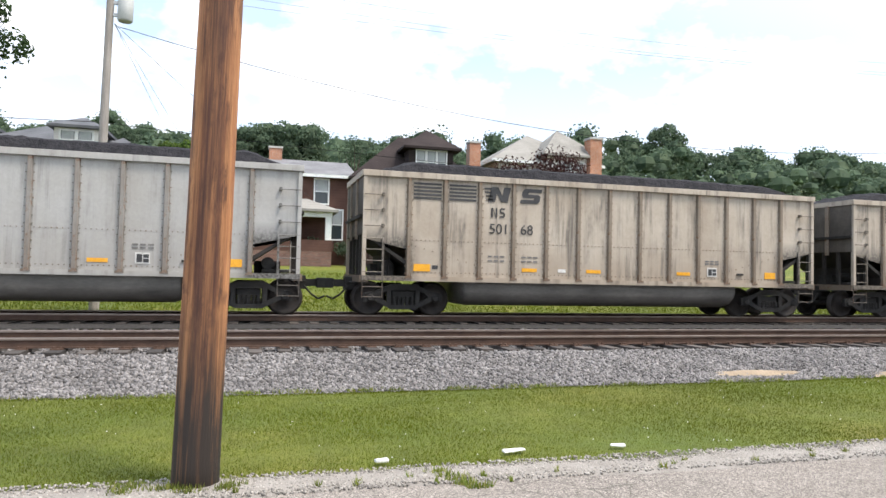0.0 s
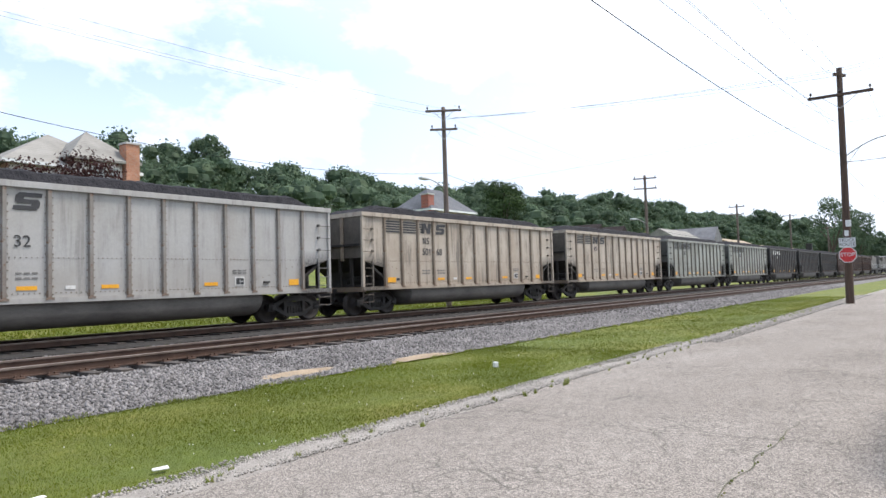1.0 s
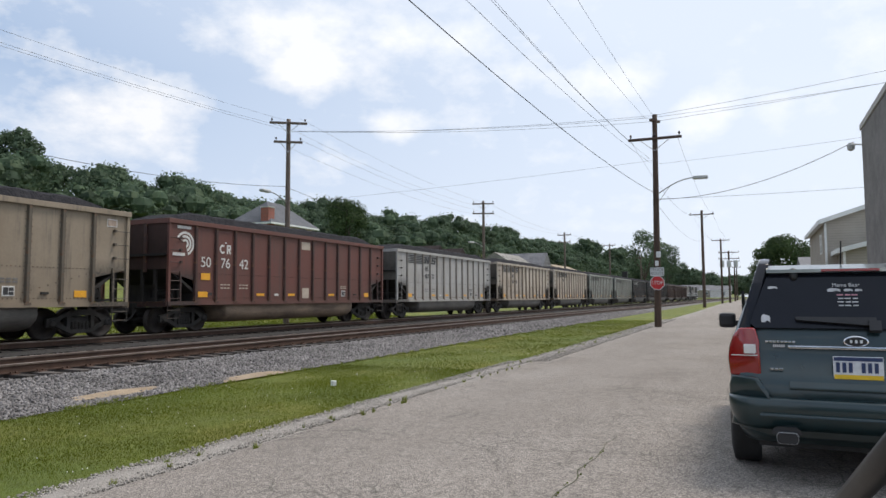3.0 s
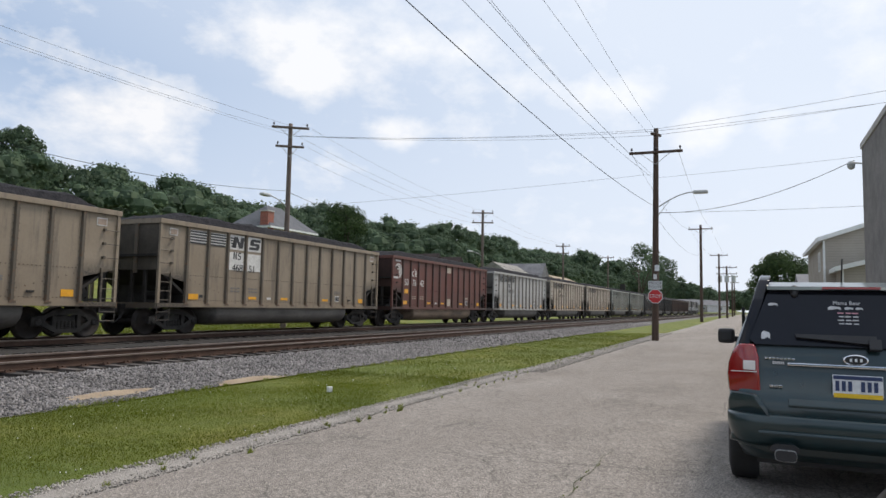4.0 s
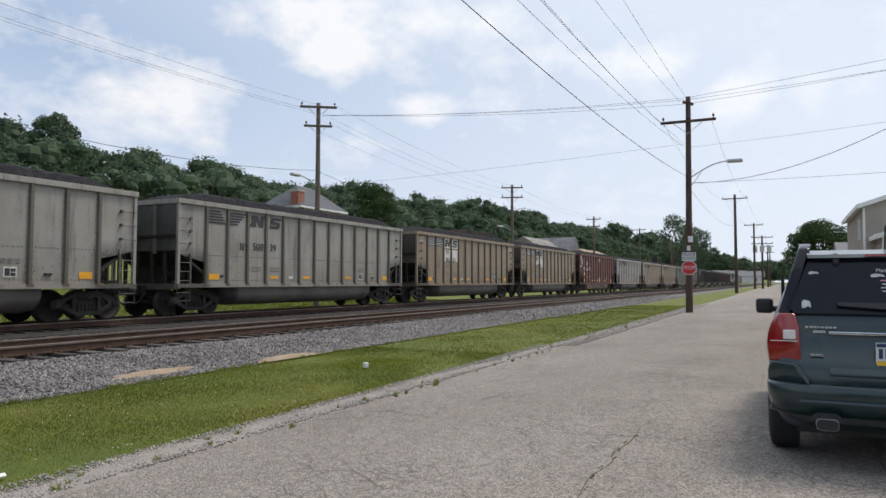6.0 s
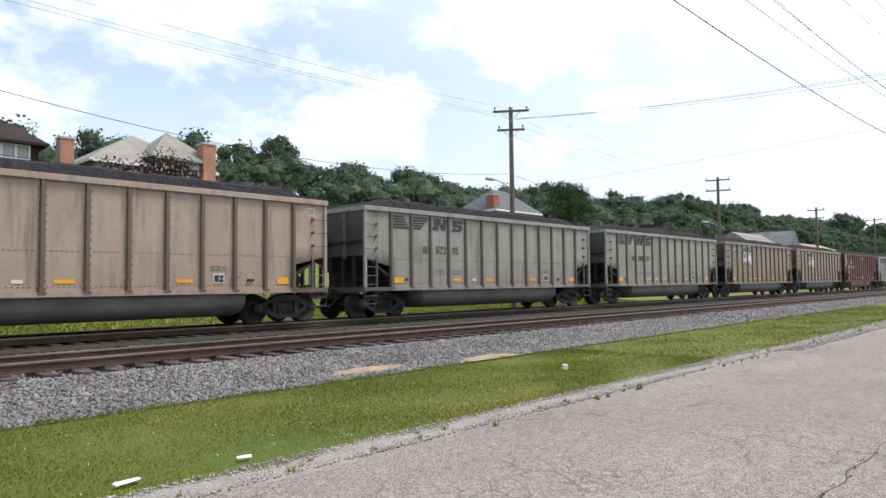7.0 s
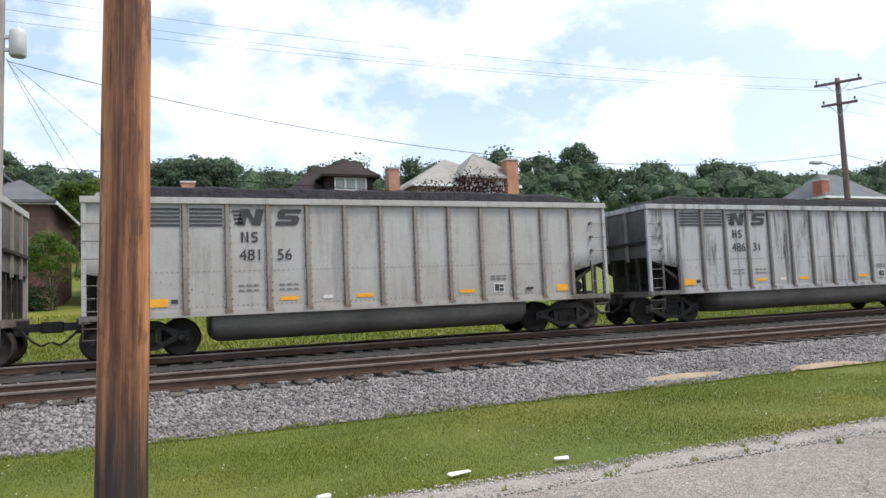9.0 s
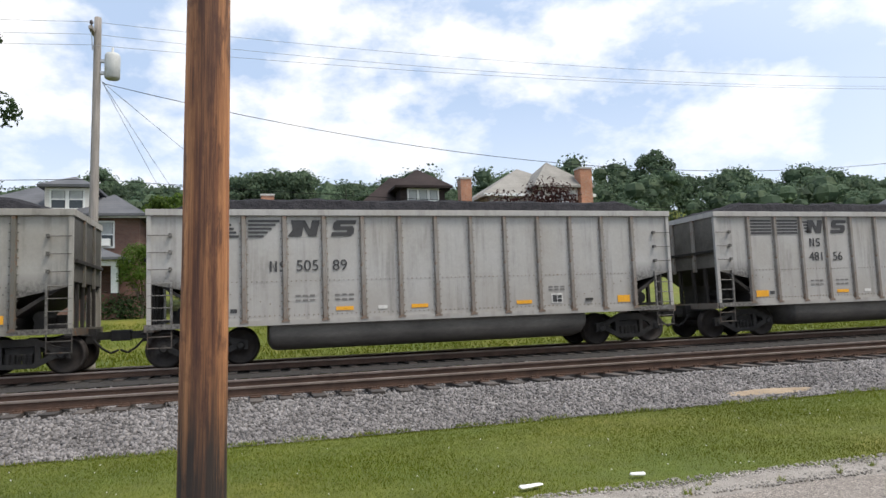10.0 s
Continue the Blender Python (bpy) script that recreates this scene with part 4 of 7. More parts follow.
def hopper(paint, number, label, style="stripe", mark="ink", patch=False, seed=1):
    """One loaded coal car, at its middle over the rail."""
    P, RP, ink = PAINTS[paint], RIB_PAINTS[paint], M[mark]
    car = thing("coal_hopper_car", label, "freight car", group="cars of the coal train")
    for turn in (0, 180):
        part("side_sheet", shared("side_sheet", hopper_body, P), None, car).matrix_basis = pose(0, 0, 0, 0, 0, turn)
    part("belly_tank", shared("belly_tank", belly_mesh, M["belly_tan"] if paint == "oxide" else M["belly"], True), None, car, "smooth dark belly tub below the sill")
    part("coal", shared("coal%d" % (seed % 3), lambda: coal_mesh_bm(seed % 3), M["coal"]), None, car, "heaped black coal load").name = "coal_load"
    for s in (-1, 1):
        c = part("top_chord", shared("top_chord", lambda: box(B(), -E2 - 0.03, E2 + 0.03, -0.09, 0.05, TOP - 0.14, TOP + 0.02, bevel=0.012), P), None, car)
        c.matrix_basis = pose(0, -HALF_W + 0.05, 0) if s < 0 else pose(0, HALF_W - 0.05, 0, 0, 0, 180)
        c = part("side_sill", shared("side_sill", lambda: box(B(), -E2, E2, -0.07, 0.05, SILL - 0.11, SILL + 0.02), P), None, car)
        c.matrix_basis = pose(0, -HALF_W + 0.05, 0) if s < 0 else pose(0, HALF_W - 0.05, 0, 0, 0, 180)
        for e in (-1, 1):
            c = part("corner_post", shared("corner_post", lambda: box(B(), -0.05, 0.05, -0.05, 0.05, SILL, TOP - 0.12), P), None, car)
            c.matrix_basis = pose(e * (E2 - 0.05), s * (HALF_W - 0.04), 0)
        for x in RIBS:
            r = part("rib", shared("rib", rib_bm, RP), None, car)
            r.matrix_basis = pose(x, s * (HALF_W - 0.05), 0, 0, 0, 0 if s < 0 else 180)
    for e in (-1, 1):
        part("slope_sheet", shared("slope_sheet%d" % e, lambda: slope_sheet_bm(e), M["soot_shade"]), None, car)
        # added black sheet at the tail end, standing in for the recess's shade
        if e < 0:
            part("cross_sheet", shared("cross_sheet", lambda: box(B(), -0.02, 0.02, -1.25, 1.25, SILL, CUT_END + 0.1), M["soot_shade"]), None, car).matrix_basis = pose(-E2 + 0.8, 0, 0)
        part("brake_gear", shared("brake_gear%d" % e, lambda: brake_gear_bm(e), M["truck"]), None, car)
        xe = e * (E2 - 0.06)
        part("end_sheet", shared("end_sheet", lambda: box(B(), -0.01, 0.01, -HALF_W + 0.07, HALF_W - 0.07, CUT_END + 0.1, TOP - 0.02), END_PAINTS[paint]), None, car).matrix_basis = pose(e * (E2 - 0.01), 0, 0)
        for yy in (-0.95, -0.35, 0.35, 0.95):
            part("end_post", shared("end_post", lambda: box(B(), -0.04, 0.04, -0.06, 0.06, SILL, CUT_END + 0.12), M["soot_shade"]), None, car).matrix_basis = pose(xe, yy, 0)
        for yy in (-0.55, 0.55):
            part("end_stake", shared("end_stake", lambda: box(B(), -0.03, 0.03, -0.07, 0.07, CUT_END, TOP - 0.12), RP), None, car).matrix_basis = pose(xe + e * 0.08, yy, 0)
        part("end_beam", shared("end_beam", lambda: box(B(), -0.03, 0.03, -HALF_W + 0.1, HALF_W - 0.1, CUT_END + 0.55, CUT_END + 0.63), M["soot_shade"]), None, car).matrix_basis = pose(xe + e * 0.1, 0, 0)
        part("end_sill", shared("end_sill", lambda: box(B(), -0.12, 0.12, -HALF_W + 0.02, HALF_W - 0.02, SILL - 0.16, SILL + 0.02), RP), None, car).matrix_basis = pose(xe, 0, 0)
        part("ladder", shared("ladder%d" % e, lambda: ladder_bm(e), P), None, car)
        for k in range(3):
            part("grab_iron", shared("grab_iron%d" % e, lambda: grab_bm(e), P), None, car).matrix_basis = pose(0, 0, SILL + 1.35 + k * 0.42)
        part("stirrup", shared("stirrup%d" % e, lambda: stirrup_bm(e), RP), None, car)
        part("coupler", shared("coupler%d" % e, lambda: coupler_bm(e), M["truck"]), None, car)
        c = part("end_cap", shared("end_cap", lambda: box(B(), -0.07, 0.07, -HALF_W + 0.06, HALF_W - 0.06, TOP - 0.14, TOP + 0.018), P), None, car)
        c.matrix_basis = pose(e * (E2 - 0.03), 0, 0)
        t = part("truck", shared("truck_frame", truck_frame_bm, M["truck"]), None, car, "cast-steel truck with springs")
        t.matrix_basis = pose(e * TRUCK_X, 0, 0)
        for a in (-1, 1):
            w = part("wheelset", shared("wheelset", wheelset_bm, M["wheel"], True), None, t)
            w.matrix_basis = pose(a * WHEEL_BASE / 2, 0, WHEEL_R)
            WHEELSETS.append(w)
    tagged(part("bolts", shared("bolts", rivet_bm, RP), None, car), kind="stuff")
    # painted and stuck-on markings
    def mk(name, bm, mat):
        return part(name, bm, mat, car)
    if style in ("stripe", "swoosh"):
        if patch:
            for k in (2, 3):
                mk("paint_patch", plate(panel_x(k), TOP - 0.46, 0.80, 0.56), M["white_ink"])
                mk("paint_patch", plate(panel_x(k), TOP - 1.18, 0.80, 0.68), M["white_ink"])
        y = -HALF_W + 0.05 - 0.014
        for k in (0, 1):
            if patch:
                mk("paint_patch", plate(panel_x(k), TOP - 0.45, 0.80, 0.46), M["white_ink"])
            for j in range(5):
                off = (0.05 * j if k == 1 else 0.03 * (4 - j)) if style == "swoosh" else 0
                mk("stripe", plate(panel_x(k) - off, TOP - 0.27 - j * 0.098, 0.78 - 2 * off, 0.056, y), ink)
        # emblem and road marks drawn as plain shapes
        z = TOP - 0.46
        ex = panel_x(2) + 0.07
        mk("emblem", zigzag_bm(ex, y, z, 0.58, 0.42, 0.20, 0.22), ink)
        if style == "swoosh":
            bm = B()
            prism(bm, [(ex - 0.50, z - 0.21), (ex - 0.36, z - 0.04), (ex - 0.40, z + 0.21), (ex - 0.26, z + 0.21), (ex - 0.20, z - 0.03), (ex - 0.30, z - 0.21)], y - 0.003, y + 0.003)
            mk("emblem", bm, ink)
        else:
            for j in range(4):
                mk("emblem", plate(ex - 0.35 + 0.02 * (3 - j), z - 0.15 + j * 0.1, 0.20, 0.05, y), ink)
        mk("emblem", ess_bm(panel_x(3) + 0.02, y, z, 0.58, 0.42, 0.105, 0.19, 0.22), ink)
        zr, zn = TOP - 0.97, TOP - 1.44
        xr = panel_x(2) + 0.04 if style == "stripe" else panel_x(1) + 0.34
        zr = zr if style == "stripe" else zn
        mk("mark", zigzag_bm(xr - 0.12, y, zr, 0.18, 0.27, 0.045), ink)
        mk("mark", ess_bm(xr + 0.12, y, zr, 0.16, 0.27, 0.045, 0.045), ink)
    elif style == "red":
        y = -HALF_W + 0.05 - 0.014
        zn = TOP - 1.42
        # the owner's mark as a bent and a looped shape
        bm = B()
        arc = [radians(50 + 260 * k / 12) for k in range(13)]
        cx, cz = panel_x(1) - 0.16, TOP - 0.88
        prism(bm, [(cx + 0.16 * math.cos(q), cz + 0.17 * math.sin(q)) for q in arc] + [(cx + 0.095 * math.cos(q), cz + 0.10 * math.sin(q)) for q in arc[::-1]], y - 0.003, y + 0.003)
        mk("mark", bm, ink)
        bm = B()
        box(bm, cx + 0.22, cx + 0.29, y - 0.003, y + 0.003, cz - 0.17, cz + 0.17)
        box(bm, cx + 0.29, cx + 0.42, y - 0.003, y + 0.003, cz + 0.11, cz + 0.17)
        box(bm, cx + 0.29, cx + 0.42, y - 0.003, y + 0.003, cz - 0.03, cz + 0.03)
        box(bm, cx + 0.37, cx + 0.43, y - 0.0035, y + 0.0035, cz - 0.01, cz + 0.15)
        prism(bm, [(cx + 0.30, cz - 0.02), (cx + 0.37, cz - 0.02), (cx + 0.45, cz - 0.17), (cx + 0.37, cz - 0.17)], y - 0.0025, y + 0.0025)
        mk("mark", bm, ink)
        mk("mark_bar", plate(panel_x(1), TOP - 0.64, 0.06, 0.06, y), ink)
        mk("mark_bar", plate(RIBS[0] - 0.55, TOP - 0.24, 0.62, 0.10, y), ink)
        mk("reflector", plate(panel_x(0), TOP - 1.92, 0.44, 0.24, y), M["reflector"])
        mk("paper_sign", plate(panel_x(6), TOP - 0.42, 0.62, 0.34), M["paper"])
        mk("paper_sign", plate(panel_x(6), SILL + 0.33, 0.48, 0.44), M["paper"])
        bm = B()
        # three bent bands, one inside the other
        ex, ez = RIBS[0] - 0.50, TOP - 0.80
        for r0, r1 in ((0.08, 0.16), (0.21, 0.29), (0.34, 0.42)):
            arc = [radians(150 - 20 * k) for k in range(12)]
            prism(bm, [(ex + r1 * math.cos(q), ez + r1 * math.sin(q)) for q in arc] + [(ex + r0 * math.cos(q), ez + r0 * math.sin(q)) for q in arc[::-1]], y - 0.003, y + 0.003)
        mk("emblem", bm, ink)
        mk("emblem", plate(ex - 0.28, ez - 0.38, 0.55, 0.11, y), ink)
    if number and style != "plain":
        y = -HALF_W + 0.05 - 0.016
        groups = ((number[:-4], panel_x(0)), (number[-4:-2], panel_x(1)), (number[-2:], panel_x(2))) if style == "red" else ((number[:-2], panel_x(2) + 0.07), (number[-2:], panel_x(3) - 0.10))
        for txt, x in groups:
            size = 0.52 if style == "red" else 0.40
            part("lettering", words(txt, size, ink), None, car).matrix_basis = pose(x, y, zn)
    if style != "plain":
        y = -HALF_W + 0.05 - 0.010
        if patch:
            mk("paint_patch", plate(-E2 + 0.62, TOP - 0.38, 0.36, 0.24), M["white_ink"])
            mk("paint_patch", plate(-E2 + 0.62, TOP - 0.38, 0.30, 0.18, y - 0.004), PAINTS["brown"])
            mk("paint_patch", plate(E2 - 0.62, TOP - 0.38, 0.36, 0.24), M["white_ink"])
            mk("paint_patch", plate(E2 - 0.62, TOP - 0.38, 0.30, 0.18, y - 0.004), PAINTS["brown"])
        for x, w, h in ((panel_x(0) - 0.12, 0.46, 0.20), (panel_x(3), 0.46, 0.10), (panel_x(5), 0.46, 0.10), (panel_x(8), 0.46, 0.10), (panel_x(11) + 0.12, 0.40, 0.20)):
            mk("reflector", plate(x, SILL + 0.26, w, h, y), M["reflector"])
        mk("label_plate", plate(panel_x(0) + 0.25, SILL + 0.28, 0.16, 0.10, y), M["ink"])
        mk("label_plate", plate(panel_x(4), SILL + 0.26, 0.24, 0.09, y), M["white_ink"])
        bm = plate(panel_x(9), SILL + 0.33, 0.34, 0.27, y)
        mk("label_plate", bm, M["white_ink"])
        mk("label_plate", plate(panel_x(9) - 0.07, SILL + 0.33, 0.13, 0.20, y - 0.006), M["ink"])
        mk("label_plate", plate(panel_x(9) + 0.08, SILL + 0.38, 0.13, 0.09, y - 0.006), M["ink"])
        mk("label_plate", plate(panel_x(9) + 0.08, SILL + 0.27, 0.13, 0.09, y - 0.006), M["ink"])
        mk("grab_iron", plate(panel_x(10), SILL + 0.28, 0.22, 0.06, y - 0.02, 0.02), M["truck"])
        for k, dz in ((2, 0.62), (2, 0.50), (3, 0.62), (3, 0.50), (9, 0.66), (9, 0.58)):
            for j in range(3):
                mk("stencil_bar", plate(panel_x(k - 1 if style == "red" and k < 5 else k) - 0.18 + j * 0.18, SILL + dz, 0.13, 0.045, y), M["paper"] if style == "red" else M["faint"])
    return car


def coal_mesh_bm(seed):
    bm = B()
    me = coal_mesh(seed)
    bm.from_mesh(me)
    return bm


# end sheets: each paint mottled between 0.2 and 0.65 of a duller tone
END_PAINTS = {k: surf(k + "_dark_end_paint", tuple(v * 0.2 for v in ec), tuple(v * 0.65 for v in ec), 0.9, 0.8, 0, 0.3, 0.01, 14) for k, ec in {"tan": (0.16, 0.135, 0.105), "light": (0.25, 0.23, 0.2), "beige": (0.2, 0.17, 0.14), "streaky": (0.2, 0.19, 0.18), "brown": (0.16, 0.13, 0.1), "olive": (0.16, 0.15, 0.13), "green": (0.16, 0.16, 0.14), "oxide": (0.09, 0.04, 0.03), "black": (0.03, 0.03, 0.03), "rust": (0.08, 0.05, 0.04)}.items()}
M["belly"] = surf("grimy_belly_steel", (0.06, 0.056, 0.052), (0.17, 0.158, 0.142), 0.9, 0.55, 0.1, 0.25, 0.01, 12, (0.6, 1, 1.6))
M["paper"] = surf("faded_paper_sign", (0.40, 0.34, 0.27), (0.52, 0.45, 0.37), 4, 0.7, 0, 0, 0, 30)
M["faint"] = surf("faded_stencil", (0.13, 0.125, 0.12), (0.22, 0.21, 0.2), 8, 0.7, 0, 0, 0, 40)
WHEELSETS = []
# cars behind and ahead of the first one seen; +1 lies one car length nearer the train's tail
CARS = [
    (11, "olive", "", "stripe", "ink", False, "dirty yellowish-grey loaded coal hopper, sooty at the end"),
    (10, "light", "50589", "swoosh", "ink", False, "light grey loaded coal hopper with dark stripes and rust runs"),
    (9, "light", "48156", "stripe", "ink", False, "light grey loaded coal hopper with five dark stripes"),
    (8, "streaky", "48631", "stripe", "ink", False, "grey loaded coal hopper with black vertical streaks"),
    (7, "brown", "47128", "stripe", "ink", True, "brown-dusted coal hopper with white repainted number panels"),
    (6, "olive", "52205", "swoosh", "ink", False, "dirty grey coal hopper with tapering dark stripes"),
    (5, "olive", "50839", "swoosh", "ink", False, "dirty grey coal hopper with dark stripes, heaped with coal"),
    (4, "tan", "46660", "stripe", "ink", True, "brown-grey coal hopper with white number patches"),
    (3, "tan", "46851", "stripe", "ink", True, "tan-grey coal hopper with white number patches and a torn label"),
    (2, "oxide", "507642", "red", "white_ink", False, "oxide-red coal hopper with white lettering and paper signs"),
    (1, "light", "48732", "stripe", "ink", False, "clean light grey coal hopper with dark stripes"),
    (0, "beige", "50168", "stripe", "ink", False, "beige rust-streaked coal hopper with dark stripes"),
    (-1, "beige", "", "stripe", "ink", False, "pale beige coal hopper with brown streaks"),
    (-2, "green", "", "stripe", "ink", False, "pale greenish-grey coal hopper with dark seams"),
    (-3, "green", "", "stripe", "ink", False, "greenish-grey coal hopper, sooty at the ends"),
    (-4, "black", "", "stripe", "white_ink", False, "black coal hopper with faint white marks"),
    (-5, "black", "", "plain", "ink", False, "plain black coal hopper"),
    (-6, "black", "", "plain", "ink", False, "plain black coal hopper"),
    (-7, "rust", "", "plain", "ink", False, "rusty brown coal hopper"),
    (-8, "rust", "", "plain", "ink", False, "rusty brown coal hopper"),
    (-9, "rust", "", "plain", "ink", False, "rusty brown coal hopper"),
]
SPEED, START = 15.65, 2.75 + LEN / 2
# the train's slight gain or lag on its mean speed: seconds, metres
SURGE = ((0.0, 0.0), (1.0, -0.03), (1.5, -0.10), (2.5, -0.02), (3.0, -0.13), (4.5, 0.24), (5.0, 0.31), (6.5, 0.38), (7.0, 0.10), (7.5, -0.17), (8.5, -0.15), (9.0, 0.26), (9.5, 0.26), (10.0, 0.32))
TRAIN = []
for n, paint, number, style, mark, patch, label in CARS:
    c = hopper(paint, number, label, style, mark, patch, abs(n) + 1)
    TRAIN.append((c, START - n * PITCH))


def locomotive(label):
    """A far-off six-axle diesel: frame, long hood, cab, fuel tank, trucks."""
    eng = thing("locomotive", label, "locomotive", group="engines at the head of the train")
    dark = M["truck"]
    part("frame", box(B(), -11, 11, -1.5, 1.5, 1.05, 1.45, bevel=0.04), dark, eng)
    bm = B()
    box(bm, -10, 5.5, -0.9, 0.9, 1.45, 4.1, bevel=0.08)
    box(bm, -9.5, -5, -1.5, 1.5, 3.3, 4.3, bevel=0.08)
    part("long_hood", bm, M["loco"], eng)
    part("cab", box(B(), 5.5, 8.2, -1.5, 1.5, 1.45, 4.5, bevel=0.15), M["loco"], eng)
    part("windshield", box(B(), 8.19, 8.25, -1.2, 1.2, 3.4, 4.1), M["glass"], eng)
    part("side_window", box(B(), 6.2, 7.6, -1.53, -1.48, 3.4, 4.1), M["glass"], eng)
    part("short_hood", box(B(), 8.2, 10.3, -0.9, 0.9, 1.45, 3.2, bevel=0.12), M["loco"], eng)
    bm = B()
    prism(bm, [(-2.8, 0.3), (-3.0, 1.05), (3.0, 1.05), (2.8, 0.3)], -1.4, 1.4)
    part("fuel_tank", bm, dark, eng)
    bm = B()
    for x in [k * 1.2 for k in range(-8, 9)]:
        tube(bm, (x, -1.48, 1.45), (x, -1.48, 2.4), 0.02, n=5)
    tube(bm, (-9.6, -1.48, 2.4), (9.6, -1.48, 2.4), 0.02, n=5)
    part("handrail", bm, M["trim"], eng)
    for e in (-1, 1):
        bm = B()
        prism(bm, [(-2.4, 0.45), (-2.2, 0.85), (2.2, 0.85), (2.4, 0.45), (1.2, 0.3), (-1.2, 0.3)], -1.3, 1.3)
        t = part("truck", bm, dark, eng)
        t.matrix_basis = pose(e * 7.0, 0, 0)
        for a in (-1.7, 0, 1.7):
            w = part("wheelset", shared("wheelset", wheelset_bm, M["wheel"], True), None, t)
            w.matrix_basis = pose(a, 0, WHEEL_R)
            WHEELSETS.append(w)
    return eng


M["loco"] = hopper_paint("grimy_engine_paint", (0.11, 0.105, 0.10), (0.16, 0.14, 0.12), 0.4, 0.2)
for k in range(2):
    TRAIN.append((locomotive("grimy grey-black diesel locomotive at the train's head"), START + 9 * PITCH + 8.1 + 12.0 + k * 23.0))


# ---- poles and wires ----
def crossarm(x0, x1, z, mat, tilt=0.0):
    return box(B(), -0.06, 0.06, x0, x1, z - 0.06, z + 0.06, pose(0, 0, 0, tilt), bevel=0.01)


def insulator_bm():
    bm = B()
    lathe(bm, [(0.02, 0), (0.02, 0.08), (0.055, 0.09), (0.06, 0.13), (0.035, 0.15), (0.05, 0.18), (0.02, 0.21)], 10)
    return bm


def utility_pole(x, y, z, h, r, mat, label, arms=(), lean=(0, 0), r_top=None, turn=0):
    """A tapered timber pole; arms: (height, half length, offset)."""
    p = thing("utility_pole", label, "utility pole", pose(x, y, z, lean[0], lean[1], turn))
    bm = B()
    prof = []
    for k in range(25):
        f = k / 24
        prof.append((r + ((r_top or r * 0.68) - r) * f, -0.3 + (h + 0.3) * f))
    lathe(bm, prof, 24)
    for v in bm.verts:
        d = 1 + 0.025 * noise.noise((v.co.x * 6, v.co.y * 6, v.co.z * 0.8))
        v.co.x *= d
        v.co.y *= d
    part("shaft", bm, mat, p, smooth=True)
    for az, hl, off in arms:
        bm = crossarm(off - hl, off + hl, az, mat)
        for v in bm.verts:
            v.co.x -= r * 0.8
        a = part("crossarm", bm, M["pole_dark"] if mat is M["pole_new"] else mat, p)
        k = max(2, int(hl * 2 / 0.75))
        for i in range(k):
            yy = off - hl + 0.12 + i * (2 * hl - 0.24) / (k - 1)
            o = part("insulator", shared("insulator", insulator_bm, M["ceramic"], True), None, a)
            o.matrix_basis = pose(-r * 0.8, yy, az + 0.06)
        bm = B()
        for s in (-1, 1):
            tube(bm, (-r * 0.9, off + s * hl * 0.55, az - 0.05), (-r * 0.9, 0, az - 0.6), 0.015, n=5)
        part("brace", bm, M["galv"], p)
    return p


def street_lamp_arm(p, z, reach, side, up=0.7):
    """A curved lamp arm with a cobra-head lamp, on a pole; side: direction in degrees."""
    m = pose(0, 0, z, 0, 0, side)
    bm = B()
    pts = [Vector((reach * k / 8, 0, up * math.sin(k / 8 * math.pi / 2))) for k in range(9)]
    sweep(bm, [m @ q for q in pts], 0.03, 6)
    arm = part("lamp_arm", bm, M["galv"], p)
    part("lamp_brace", tube(B(), m @ Vector((0, 0, -0.5)), m @ pts[3], 0.015, n=5), M["galv"], p)
    bm = B()
    box(bm, -0.05, 0.62, -0.15, 0.15, -0.09, 0.07, bevel=0.06)
    for v in bm.verts:
        v.co = m @ (v.co + pts[-1])
    part("lamp_head", bm, M["can"], arm, "grey cobra-head street lamp", smooth=True)


def wire(a, b, sag, r=0.008, mat="wire", name="overhead_wire", label="thin overhead power line", n=24):
    a, b = Vector(a), Vector(b)
    cu = []
    for k in range(n + 1):
        f = k / n
        p = a.lerp(b, f)
        p.z -= sag * 4 * f * (1 - f)
        cu.append(p)
    bm = B()
    rings = []
    d = (b - a).normalized()
    s = d.cross(Vector((0, 0, 1))).normalized()
    u = s.cross(d)
    for p in cu:
        rings.append([bm.verts.new(p + s * r * math.cos(t) + u * r * math.sin(t)) for t in (0.5, 2.6, 4.7)])
    for q, w in zip(rings, rings[1:]):
        for k in range(3):
            bm.faces.new((q[k], q[(k + 1) % 3], w[(k + 1) % 3], w[k]))
    return tagged(part(name, bm, M[mat]), label, "cable", group="overhead lines")


near_pole = utility_pole(-0.405, 5.36, 0.0, 11.2, 0.175, M["pole_new"], "new reddish-brown treated timber utility pole by the roadside", ((10.7, 1.2, 0), (9.7, 1.2, 0)), lean=(0.3, 1.15), r_top=0.13)
pole_r = utility_pole(34.2, 4.24, 0.1, 10.35, 0.17, M["pole_dark"], "dark timber pole with street lamp, cables and road signs", ((9.15, 1.25, 0),), lean=(0.5, 0))
street_lamp_arm(pole_r, 6.4, 1.75, -90, 0.75)
bm = crossarm(-0.35, 0.35, 10.05, M["pole_dark"], 0)
for v in bm.verts:
    v.co = pose(0, 0, 0, 0, 0, 60) @ v.co
part("crossarm", bm, M["pole_dark"], pole_r)
utility_pole(88.1, 5.5, 0.3, 11.7, 0.2, M["pole_dark"], "dark leaning timber utility pole", ((11.2, 1.4, 0),), lean=(0, -1.5))
utility_pole(128.7, 5.1, 0.4, 11.3, 0.2, M["pole_dark"], "distant dark timber utility pole", ((11.0, 1.5, 0),))
